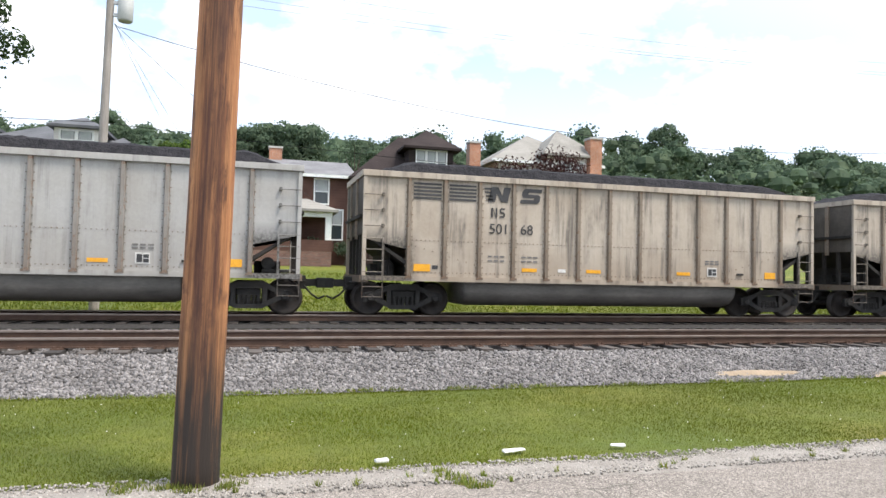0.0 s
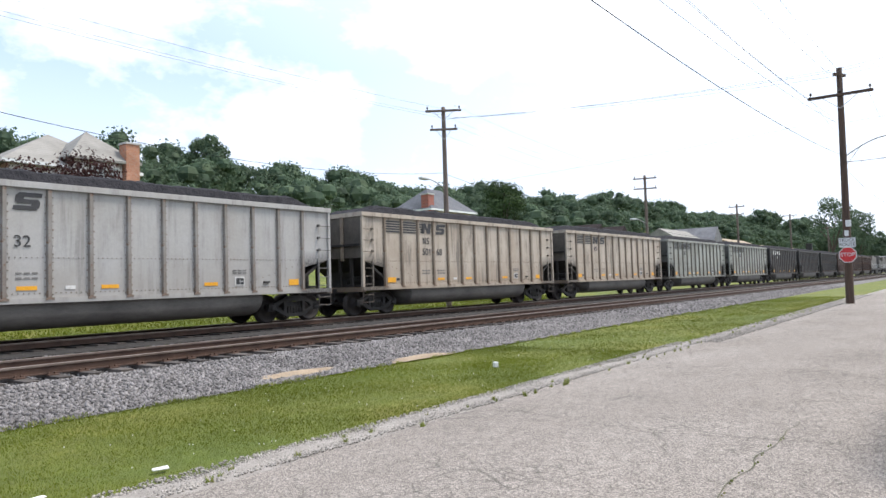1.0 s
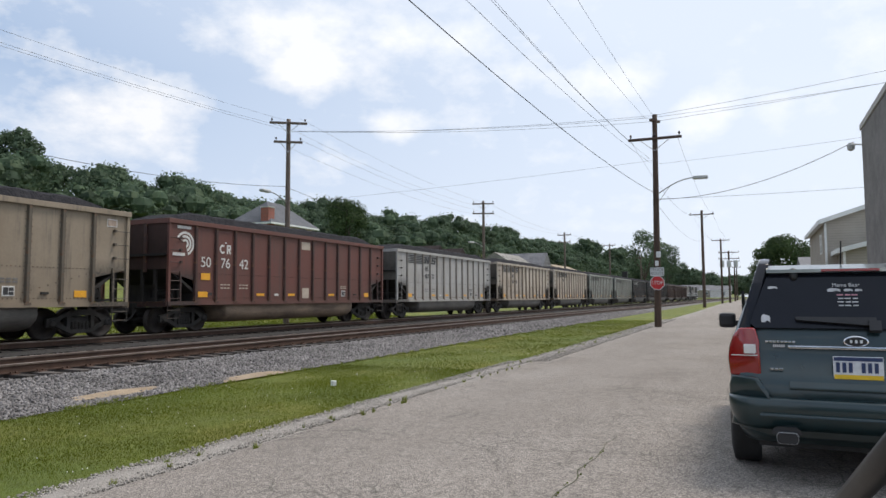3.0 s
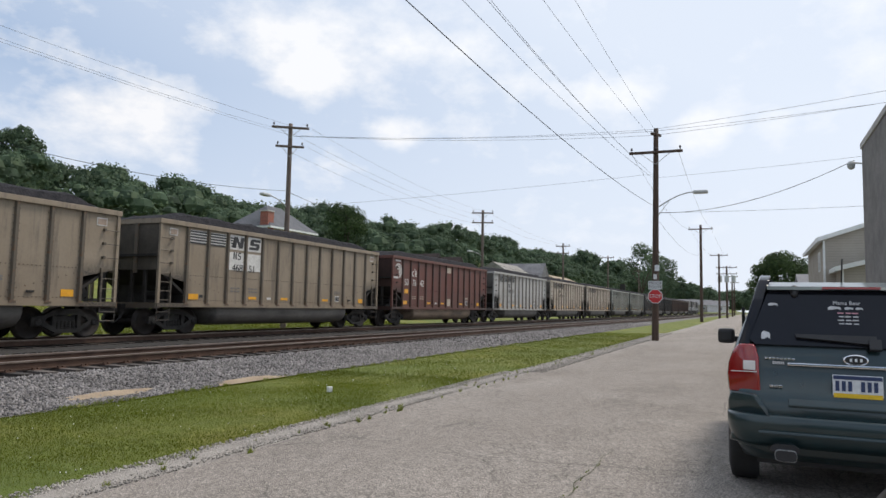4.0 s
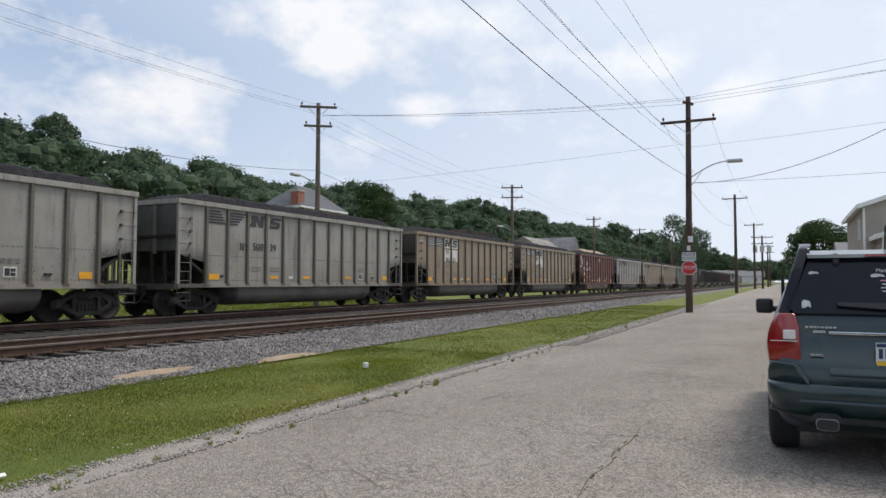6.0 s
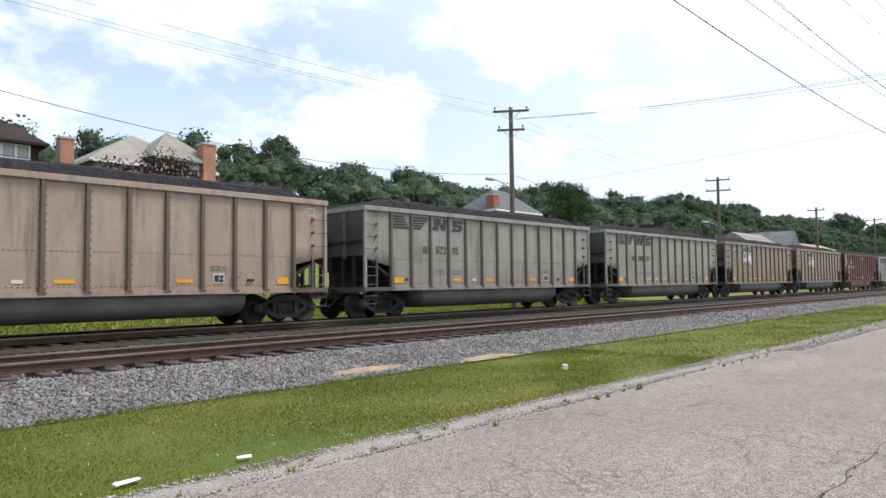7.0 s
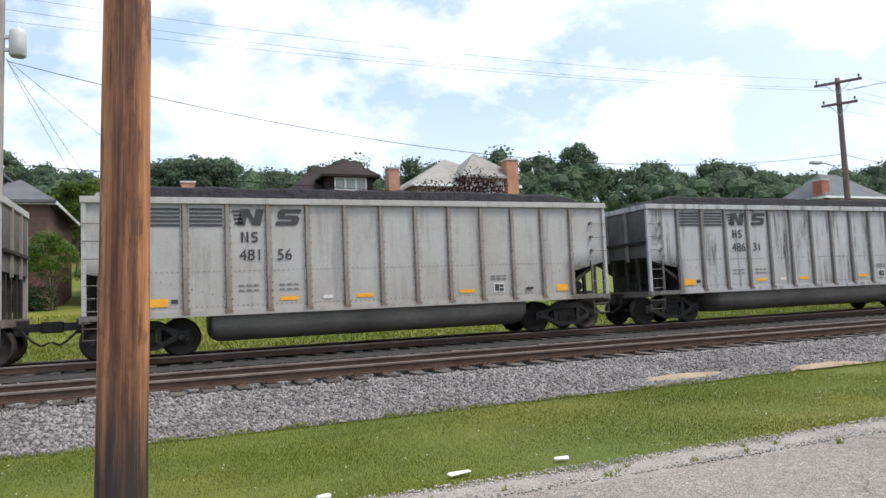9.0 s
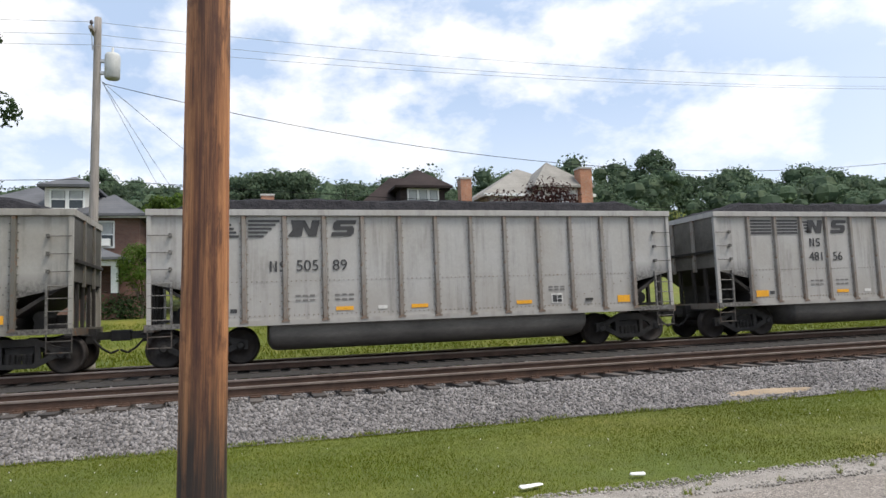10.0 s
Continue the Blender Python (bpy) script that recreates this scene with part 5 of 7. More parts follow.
pole_x = utility_pole(129.5, 3.9, 0.4, 9.2, 0.2, M["pole_dark"], "distant pole with a row of transformers", ((8.9, 1.7, 0), (7.8, 1.7, 0)))
for y in (-1.1, 0.0, 1.1):
    part("transformer_can", lathe(B(), [(0.32, 6.3), (0.36, 6.35), (0.36, 7.4), (0.3, 7.5)], 14), M["can"], pole_x).matrix_basis = pose(-0.4, y, 0)
utility_pole(170, 4.0, 0.44, 9.5, 0.2, M["pole_dark"], "distant dark timber utility pole", ((9.2, 1.2, 0),))
utility_pole(215, 4.5, 0.44, 10, 0.2, M["pole_dark"], "distant dark timber utility pole", ((9.6, 1.2, 0),))
pole_t = utility_pole(-4.88, 24.0, 0.1, 11.5, 0.16, M["pole_grey"], "weathered grey utility pole with a transformer can", ((11.0, 0.55, 0.1),), lean=(0.6, 0.9))
tr = part("transformer_can", lathe(B(), [(0.2, 9.45), (0.24, 9.5), (0.24, 10.2), (0.2, 10.3), (0.04, 10.32), (0.04, 10.5)], 18), M["can"], pole_t, "grey transformer can", True)
tr.matrix_basis = pose(0.47, -0.05, 0)
for z in (9.6, 10.0):
    part("bracket", box(B(), 0.1, 0.5, -0.05, 0.05, z, z + 0.1), M["galv"], pole_t)
pole_b = utility_pole(31.6, 24.0, 0.1, 11.75, 0.17, M["pole_brown"], "weathered pole with two crossarms and a lamp arm", ((11.5, 1.05, 0), (10.4, 0.8, 0)), turn=35)
street_lamp_arm(pole_b, 6.9, 1.7, 145, 0.45)
pole_c = utility_pole(62.6, 24.0, 0.1, 10.95, 0.17, M["pole_brown"], "weathered pole with two crossarms and a lamp arm", ((10.65, 1.05, 0), (9.7, 1.05, 0)), lean=(0, -2), turn=20)
street_lamp_arm(pole_c, 6.4, 1.7, 145, 0.45)
utility_pole(94.2, 24, 0.1, 10.6, 0.17, M["pole_brown"], "weathered brown utility pole", ((10.2, 1.0, 0), (9.2, 0.9, 0)))
utility_pole(127.2, 24, 0.1, 11.3, 0.17, M["pole_brown"], "weathered brown utility pole", ((11.0, 1.1, 0),))
utility_pole(165, 24, 0.1, 11, 0.17, M["pole_brown"], "weathered brown utility pole", ((10.6, 1.1, 0),))
# rail-side signal mast, dark
mast = thing("signal_mast", "black trackside signal mast", "signal", pose(140, 23.5, 0.1))
part("mast", tube(B(), (0, 0, 0), (0, 0, 6.5), 0.12, n=8), M["truck"], mast)
part("signal_head", box(B(), -0.3, 0.3, -0.5, 0.5, 5.2, 6.6, bevel=0.05), M["truck"], mast)

# wires along the road: from the near pole to the lamp pole and on
wire((-0.46, 5.4, 7.15), (34.05, 4.3, 6.65), 0.55, 0.011, label="thick black overhead telephone cable")
for y0, z0, y1, z1, sag in ((5.4, 7.9, 4.35, 8.05, 0.5), (5.4, 8.7, 4.4, 8.25, 0.5), (5.5, 9.15, 5.4, 9.3, 0.5), (5.6, 10.6, 4.5, 10.2, 0.5), (4.16, 9.95, 4.1, 10.2, 0.4)):
    wire((-0.46, y0, z0), (34.05, y1, z1), sag, 0.0065)
for k, (y0, y1) in enumerate(((-1.1, -1.3), (1.1, 1.3))):
    wire((34.05, 4.24 + y0, 9.35), (88, 5.5 + y1, 11.6), 0.9)
wire((34.05, 4.24, 6.2), (88, 5.5, 8.5), 0.8)
for y in (-1.2, 1.2):
    wire((88, 5.5 + y, 11.6), (128.7, 5.1 + y, 11.5), 0.6)
# across the tracks to the far line of poles
for d, z in ((-0.3, 10.4), (0.0, 10.1), (0.35, 10.3)):
    wire((34.1, 4.3, z), (31.6 + d, 24 - 0.5, 11.1 + d * 0.3), 0.25)
    wire((34.1, 4.2, z), (30.0 + d * 4, -12, z + 0.2), 0.12)
wire((34.1, 4.2, 8.2), (31.6, 24, 7.0), 0.1, 0.006)
wire((34.1, 4.2, 6.3), (29.6, -3.6, 7.4), 0.55, 0.014, label="black service drop cable to the grey building")
wire((34.1, 4.2, 6.3), (32, -9, 6.1), 0.1, 0.008)
wire((34.1, 4.2, 8.0), (33, -9, 8.6), 0.1, 0.006)
# far line
for d, zt, zb, sag in ((0.0, 11.5, 11.75, 0.5), (0.3, 11.2, 11.45, 0.55), (-0.3, 10.6, 11.1, 0.42)):
    wire((-40, 24 + d, zt), (-4.88, 24 + d, zt), 0.5, 0.007, "wire_pale")
    wire((-4.88, 24 + d, zt), (31.6, 24 + d, zb), sag, 0.007, "wire_pale")
for d in (-0.8, 0.8):
    wire((31.6, 24 + d, 11.8), (62.6, 24 + d, 10.7), 0.5, 0.007, "wire_pale")
    wire((31.6, 24 + d, 10.6), (62.6, 24 + d, 9.8), 0.5, 0.007, "wire_pale")
    wire((62.6, 24 + d, 10.7), (94.2, 24 + d, 10.5), 0.5, 0.007, "wire_pale")
    wire((94.2, 24 + d, 10.5), (127.2, 24 + d, 11.2), 0.5, 0.007, "wire_pale")
wire((-4.5, 24, 9.42), (31.5, 24, 7.95), 1.62, 0.013, label="thick black telephone cable")
wire((-40, 24, 6.3), (-4.88, 24, 6.25), 0.3, 0.013)
wire((-4.88, 24, 6.25), (31.5, 24, 5.5), 0.4, 0.012)
wire((31.6, 24, 7.9), (62.6, 24, 6.2), 0.5, 0.013)
wire((31.6, 24, 5.3), (62.6, 24, 5.2), 0.4, 0.012)
wire((62.6, 24, 6.2), (94.2, 24, 6.4), 0.5, 0.013)
wire((-4.6, 24, 9.5), (3.5, 40, 5.5), 0.15, 0.009)
wire((-4.6, 24, 9.5), (-2.5, 40, 4.8), 0.15, 0.009)
wire((-4.6, 24, 9.5), (-1.0, 40, 4.2), 0.15, 0.009)

# road signs on the lamp pole
signs = thing("road_sign", "red octagonal stop sign under a white plate, on a timber pole", "road sign", pose(33.98, 4.2, 2.27, 0, 0, -94))
bm = B()
prism(bm, [(0.36 * math.cos(math.pi / 8 + k * math.pi / 4), 0.36 * math.sin(math.pi / 8 + k * math.pi / 4)) for k in range(8)], -0.004, 0.004)
part("face", bm, M["plate_white"], signs)
bm = B()
prism(bm, [(0.325 * math.cos(math.pi / 8 + k * math.pi / 4), 0.325 * math.sin(math.pi / 8 + k * math.pi / 4)) for k in range(8)], -0.010, -0.005)
part("red_field", bm, M["stop_red"], signs)
part("lettering", words("STOP", 0.235, M["plate_white"]), None, signs).matrix_basis = pose(0, -0.016, 0)
sign2 = thing("road_sign", "white rectangular truck route plate on a timber pole", "road sign", pose(33.98, 4.2, 2.80, 0, 0, -94))
part("face", box(B(), -0.32, 0.32, -0.004, 0.004, -0.2, 0.2), M["plate_white"], sign2)
part("lettering", words("TRUCK", 0.19, M["ink"]), None, sign2).matrix_basis = pose(0, -0.01, 0.09)
part("lettering", words("ROUTE", 0.19, M["ink"]), None, sign2).matrix_basis = pose(0, -0.01, -0.09)
sign3 = thing("road_sign", "small white plates above the truck sign", "road sign", pose(33.98, 4.2, 3.2, 0, 0, -94))
part("face", box(B(), -0.08, 0.08, -0.004, 0.004, -0.12, 0.12), M["plate_white"], sign3)
part("face", box(B(), -0.02, 0.2, -0.014, -0.006, 0.28, 0.56), M["plate_white"], sign3)


# ---- houses ----
def window(parent, x, y, z, w, h, m=None, bars=1, face=-1, ac=False):
    """Frame, sill, panes with a meeting rail; faces -y."""
    fr = B()
    t = 0.09
    for a, b, c, d in ((-w / 2 - t, -w / 2, 0, h), (w / 2, w / 2 + t, 0, h), (-w / 2 - t, w / 2 + t, h, h + t), (-w / 2 - t, w / 2 + t, -t, 0), (-w / 2, w / 2, h / 2 - 0.03, h / 2 + 0.03)):
        box(fr, a, b, -0.06, 0.02, c, d)
    win = part("window", fr, M["trim"], parent)
    win.matrix_basis = (m or Matrix()) @ pose(x, y, z)
    part("pane", box(B(), -w / 2, w / 2, -0.02, 0.01, 0, h), M["glass"], win)
    part("blind", box(B(), -w / 2 + 0.03, w / 2 - 0.03, -0.026, -0.022, h * 0.52, h), M["blind"], win)
    if ac:
        part("air_conditioner", box(B(), -w / 2 + 0.1, w / 2 - 0.1, -0.35, -0.02, 0.0, 0.4, bevel=0.02), M["trim"], win)
    return win


M["blind"] = surf("pale_window_blind", (0.30, 0.32, 0.32), (0.40, 0.42, 0.42), 3, 0.6, 0, 0, 0, 20)


def hip_roof(x0, x1, y0, y1, z, ridge, over, along="x", gable=False, thick=0.14):
    bm = B()
    x0, x1, y0, y1 = x0 - over, x1 + over, y0 - over, y1 + over
    cx, cy = (x0 + x1) / 2, (y0 + y1) / 2
    if along == "x":
        k = 0 if gable else min((y1 - y0) / 2, (x1 - x0) / 2 - 0.05)
        r = [(x0 + k, cy, ridge), (x1 - k, cy, ridge)]
    else:
        k = 0 if gable else min((x1 - x0) / 2, (y1 - y0) / 2 - 0.05)
        r = [(cx, y0 + k, ridge), (cx, y1 - k, ridge)]
    low = [bm.verts.new((x, y, z - thick)) for x, y in ((x0, y0), (x1, y0), (x1, y1), (x0, y1))]
    e = [bm.verts.new((x, y, z)) for x, y in ((x0, y0), (x1, y0), (x1, y1), (x0, y1))]
    a, b = [bm.verts.new(p) for p in r]
    if along == "x":
        for f in ((e[0], e[1], b, a), (e[1], e[2], b), (e[2], e[3], a, b), (e[3], e[0], a)):
            bm.faces.new(f)
    else:
        for f in ((e[0], e[1], a), (e[1], e[2], b, a), (e[2], e[3], b), (e[3], e[0], a, b)):
            bm.faces.new(f)
    for k in range(4):
        bm.faces.new((low[k], low[(k + 1) % 4], e[(k + 1) % 4], e[k]))
    bm.faces.new(low[::-1])
    return bm


def fascia(x0, x1, y0, y1, z, over, h=0.2):
    bm = B()
    x0, x1, y0, y1 = x0 - over - 0.01, x1 + over + 0.01, y0 - over - 0.01, y1 + over + 0.01
    for a, b, c, d in ((x0, x1, y0 - 0.03, y0), (x0, x1, y1, y1 + 0.03), (x0 - 0.03, x0, y0, y1), (x1, x1 + 0.03, y0, y1)):
        box(bm, a, b, c, d, z - h, z - 0.02)
    return bm


def chimney(parent, x, y, z0, z1, w=0.8, mat="brick_orange"):
    bm = B()
    box(bm, x - w / 2, x + w / 2, y - w / 2, y + w / 2, z0, z1 - 0.12)
    c = part("chimney", bm, M[mat], parent, "brick chimney")
    part("chimney_cap", box(B(), x - w / 2 - 0.05, x + w / 2 + 0.05, y - w / 2 - 0.05, y + w / 2 + 0.05, z1 - 0.12, z1), M["concrete"], c)
    return c


def house(label, x0, x1, y0, y1, base, eave, ridge, wall, roof, windows=(), along="x", gable=False, over=0.45, trim=True):
    h = thing("house", label, "house")
    part("wall", box(B(), x0, x1, y0, y1, base - 0.8, eave - 0.02), M[wall], h)
    part("roof", hip_roof(x0, x1, y0, y1, eave, ridge, over, along, gable), M[roof], h)
    if gable:
        bm = B()
        if along == "x":
            for x in (x0 + 0.01, x1 - 0.21):
                prism(bm, [(y0, eave - 0.02), (y1, eave - 0.02), ((y0 + y1) / 2, ridge - 0.22)], x, x + 0.2, Matrix(((0, 1, 0, 0), (1, 0, 0, 0), (0, 0, 1, 0), (0, 0, 0, 1))))
        else:
            for y in (y0 + 0.01, y1 - 0.21):
                prism(bm, [(x0, eave - 0.02), (x1, eave - 0.02), ((x0 + x1) / 2, ridge - 0.22)], y, y + 0.2)
        part("gable", bm, M[wall], h)
    if trim:
        part("fascia", fascia(x0, x1, y0, y1, eave, over), M["trim"], h)
    for x, z, w, hh in windows:
        window(h, x, y0, z, w, hh)
    return h


def porch(h, x0, x1, y0, y1, base, top, roof, posts=2, rail=True):
    part("porch_roof", hip_roof(x0, x1, y0, y1, top, top + 0.7, 0.3), M[roof], h)
    part("porch_floor", box(B(), x0, x1, y0, y1, base - 0.6, base + 0.45), M["brick_brown"], h)
    for k in range(posts):
        x = x0 + 0.2 + (x1 - x0 - 0.4) * k / max(posts - 1, 1)
        part("porch_post", box(B(), x - 0.16, x + 0.16, y0 + 0.02, y0 + 0.34, base + 0.45, top - 0.15), M["trim"], h)
    part("porch_beam", box(B(), x0, x1, y0, y0 + 0.25, top - 0.42, top - 0.14), M["trim"], h)
    if rail:
        part("porch_wall", box(B(), x0, x1, y0, y0 + 0.2, base + 0.45, base + 1.1), M["clap_brown"], h)


# brick house with white dormer, by the grey pole
h1 = house("brown brick house with white dormers and slate-grey hipped roof", -15.5, -5.7, 40.0, 49, 2.0, 7.4, 9.95, "brick_brown", "roof_slate", ((-12.5, 5.7, 0.8, 1.35),), over=0.4)
window(h1, -7.4, 40.0, 5.7, 0.75, 1.3, ac=True)
for x0, x1 in ((-10.3, -8.15), (-16.0, -13.9)):
    d = part("dormer", box(B(), x0, x1, 39.9, 43, 7.35, 9.0), M["clap_white"], h1)
    part("dormer_roof", hip_roof(x0, x1, 39.9, 43, 9.0, 9.75, 0.3), M["roof_slate"], d)
    window(d, (x0 + x1) / 2 - 0.42, 39.9, 7.75, 0.66, 0.95)
    window(d, (x0 + x1) / 2 + 0.42, 39.9, 7.75, 0.66, 0.95)
part("wing_roof", hip_roof(-8.7, -5.7, 39.7, 43, 7.42, 8.75, 0.4), M["roof_slate"], h1)
porch(h1, -12, -6.3, 37.4, 40, 2.0, 4.9, "roof_slate", 3)
# narrow brown house with a pale roof
h2 = house("brown-sided house with pale grey roof", -3.5, 5.4, 41, 50, 2.2, 7.3, 8.8, "clap_brown", "roof_grey", ((3.8, 5.6, 0.75, 1.4),), gable=True)
chimney(h2, 1.2, 45.5, 8.0, 9.55, 0.8)
porch(h2, -2.0, 4.2, 38.4, 41, 2.2, 5.0, "roof_pale", 3)
window(h2, 4.75, 41, 3.5, 0.6, 1.7)
# dark-roofed house with a big dormer
h3 = house("dark brown house with steep shingle roof and triple window dormer", 5.9, 13.2, 40.5, 46.5, 2.2, 7.2, 10.4, "brick_brown", "roof_dark", ((12.1, 4.75, 0.85, 1.5),), over=0.6, trim=False)
d = part("dormer", box(B(), 8.95, 11.75, 40.4, 45, 7.0, 9.3), M["roof_dark"], h3)
part("dormer_roof", hip_roof(8.95, 11.75, 40.4, 45, 9.28, 10.65, 0.42, "y"), M["roof_dark"], d)
for k in range(3):
    window(d, 9.70 + k * 0.66, 40.4, 7.70, 0.50, 1.36)
porch(h3, 6.6, 13.2, 37.8, 40.5, 2.2, 4.5, "roof_dark", 3)
chimney(h3, 13.9, 43.0, 2.0, 10.36, 0.75)
steps = thing("stairs", "concrete steps with white handrails up to the porch", "stairs", pose(10.8, 36.2, 1.6))
for k in range(4):
    part("step", box(B(), -0.7, 0.7, k * 0.3, k * 0.3 + 0.32, 0.0, 0.2 + k * 0.19), M["concrete"], steps)
for s in (-0.75, 0.75):
    bm = B()
    tube(bm, (s, -0.05, 0), (s, -0.05, 0.95), 0.04, n=6)
    tube(bm, (s, 1.15, 0.7), (s, 1.15, 1.65), 0.04, n=6)
    tube(bm, (s, -0.05, 0.95), (s, 1.15, 1.65), 0.05, n=6)
    part("handrail", bm, M["trim"], steps)
# white house with pale hip roof
h4 = house("white clapboard house with pale hipped roof", 15.4, 22.4, 42.4, 49.4, 2.3, 9.2, 11.7, "clap_white", "roof_pale", ((16.4, 7.4, 0.8, 1.2),), over=0.55)
d = part("upper_storey", box(B(), 18.6, 22.0, 41.6, 46, 2.3, 9.6), M["clap_white"], h4)
part("upper_roof", hip_roof(18.6, 22.0, 41.6, 46, 9.65, 11.75, 0.5), M["roof_pale"], d)
window(d, 20.0, 41.6, 8.0, 0.75, 1.2)
window(d, 20.9, 41.6, 8.0, 0.6, 1.2)
part("side_wing_roof", hip_roof(20.8, 24.0, 40.8, 44, 7.2, 8.6, 0.3), M["roof_pale"], h4)
part("side_wing", box(B(), 20.8, 24.0, 40.8, 44, 2.2, 7.1), M["clap_white"], h4)
chimney(h4, 21.9, 41.5, 2.2, 10.9, 0.85)
# pinkish house with its red chimney, behind the crossarm pole
h5 = house("pale pinkish house with grey hipped roof and red chimney", 52.6, 59.3, 42, 46.4, 2.6, 8.9, 11.3, "clap_pink", "roof_slate", ((57.7, 7.2, 0.9, 1.3), (55.6, 7.2, 0.8, 1.3)), over=0.55)
chimney(h5, 52.6, 42.3, 2.6, 10.4, 0.9, "brick_red")
# small houses farther down the line
for x0, x1, y0, ev, rd, wl_, rf, al, lb in ((84, 89, 40, 6.6, 8.9, "clap_white", "roof_dark", "y", "white gabled house with dark roof"), (92, 97, 40, 6.6, 9.0, "clap_white", "roof_dark", "y", "small white gabled house with dark roof"),
                                        (122, 136, 40, 7.2, 10.2, "clap_white", "roof_pale", "x", "white house with pale greenish roof"), (137, 144, 40, 7.2, 11.0, "clap_white", "roof_grey", "y", "white gabled house with grey roof"),
                                        (158, 178, 40, 7.6, 9.6, "clap_white", "roof_tan", "x", "white house with tan gabled roof"), (196, 214, 40, 6.4, 9.0, "clap_white", "roof_tan", "x", "low house with tan roof"),
                                        (232, 250, 40, 6.5, 9.0, "clap_beige", "roof_tan", "x", "low beige house among trees"), (330, 338, 24, 4.5, 7.0, "clap_white", "roof_grey", "y", "distant white house beside the street"),
                                        (372, 380, 19, 5.0, 7.5, "clap_beige", "roof_grey", "y", "distant beige house beside the street"), (345, 353, 10, 4.5, 6.8, "clap_white", "roof_grey", "y", "distant white house beside the street")):
    hh = house(lb, x0, x1, y0, y0 + 9, 2.0, ev, rd, wl_, rf, ((x0 + (x1 - x0) * 0.35, ev - 2.0, 0.9, 1.3), (x0 + (x1 - x0) * 0.65, ev - 2.0, 0.9, 1.3)), al, True)
    w = window(hh, 0, 0, 0, 0.9, 1.4, pose(x0, y0 + 3, ev - 2.2, 0, 0, -90))

# grey block building and the sided house across the street
gb = thing("building", "tall grey rendered masonry building with a parapet", "building")
part("wall", box(B(), 9.5, 29.3, -16, -3.8, 0.0, 7.75, bevel=0.03), M["block"], gb)
part("parapet", box(B(), 9.4, 29.36, -16.1, -3.76, 7.75, 7.95), M["concrete"], gb)
bm = B()
tube(bm, (29.35, -4.15, 0.3), (29.35, -4.15, 7.6), 0.035, n=8)
part("conduit", bm, M["wire"], gb)
bm = B()
tube(bm, (29.3, -3.85, 7.2), (29.3, -3.5, 7.25), 0.03, n=6)
lathe(bm, [(0.05, 7.0), (0.12, 7.05), (0.14, 7.2), (0.08, 7.3)], 12, "Z", Matrix.Translation((29.3, -3.45, 0)))
part("security_lamp", bm, M["can"], gb)
sh = thing("house", "beige vinyl-sided house with white sloping eaves", "house")


def shed(x0, x1, y0, y1, z0, z1):
    """A block whose roof climbs from y1 (low, z0) to y0 (high, z1)."""
    bm = B()
    prism(bm, [(y1, 0.1), (y1, z0), (y0, z1), (y0, 0.1)], x0, x1, Matrix(((0, 1, 0, 0), (1, 0, 0, 0), (0, 0, 1, 0), (0, 0, 0, 1))))
    w = part("wall", bm, M["clap_beige"], sh)
    bm = B()
    prism(bm, [(y1 + 0.35, z0 - 0.17), (y1 + 0.35, z0 + 0.08), (y0 - 0.2, z1 + 0.2), (y0 - 0.2, z1 - 0.04)], x0 - 0.3, x1 + 0.3, Matrix(((0, 1, 0, 0), (1, 0, 0, 0), (0, 0, 1, 0), (0, 0, 0, 1))))
    part("roof", bm, M["trim"], sh)
    part("corner_board", box(B(), x0 - 0.03, x0 + 0.12, y1 - 0.08, y1 + 0.03, 0.1, z0 - 0.1), M["trim"], w)


shed(46.0, 58, -11.9, -3.9, 6.0, 8.7)
shed(43.0, 46.0, -11.9, -4.5, 4.1, 6.0)
window(sh, 0, 0, 0, 0.7, 1.0, pose(48.5, -3.9, 4.3, 0, 0, 180))
house("small white house beyond the sided one", 66, 76, -10, -4.2, 0.6, 3.4, 5.2, "clap_white", "roof_grey", (), "y", True)


# ---- trees ----
def leaf_cards(rng, blobs, count, size):
    """Small leaf sprays, as bent quads, on and in a cluster of ellipsoids: an array of n x 4 corners."""
    st = np.random.RandomState(rng.randrange(1 << 30))
    tot = sum(b[3] ** 2 for b in blobs)
    reps = [max(4, int(count * b[3] ** 2 / tot)) for b in blobs]
    bl = np.repeat(np.array(blobs, float), reps, axis=0)
    n = len(bl)
    th, u = st.uniform(0, 6.283, n), st.uniform(-0.75, 1, n)
    s = np.sqrt(1 - u * u)
    nrm = np.stack([s * np.cos(th), s * np.sin(th), u], 1)
    k = st.uniform(0.62, 1.16, n)[:, None]
    p = bl[:, :3] + nrm * np.stack([bl[:, 3], bl[:, 3], bl[:, 4]], 1) * k
    z = nrm + st.uniform(-0.75, 0.75, (n, 3))
    z /= np.linalg.norm(z, axis=1)[:, None]
    x = np.cross(z, st.normal(size=(n, 3)))
    x /= np.linalg.norm(x, axis=1)[:, None]
    y = np.cross(z, x)
    w = (size * st.uniform(0.5, 1.3, n))[:, None]
    l = (size * st.uniform(0.5, 1.3, n))[:, None]
    return np.stack([p - x * w, p - y * l * 0.8 + z * w * 0.15, p + x * w, p + y * l + x * w * 0.1 + z * w * 0.1], 1)


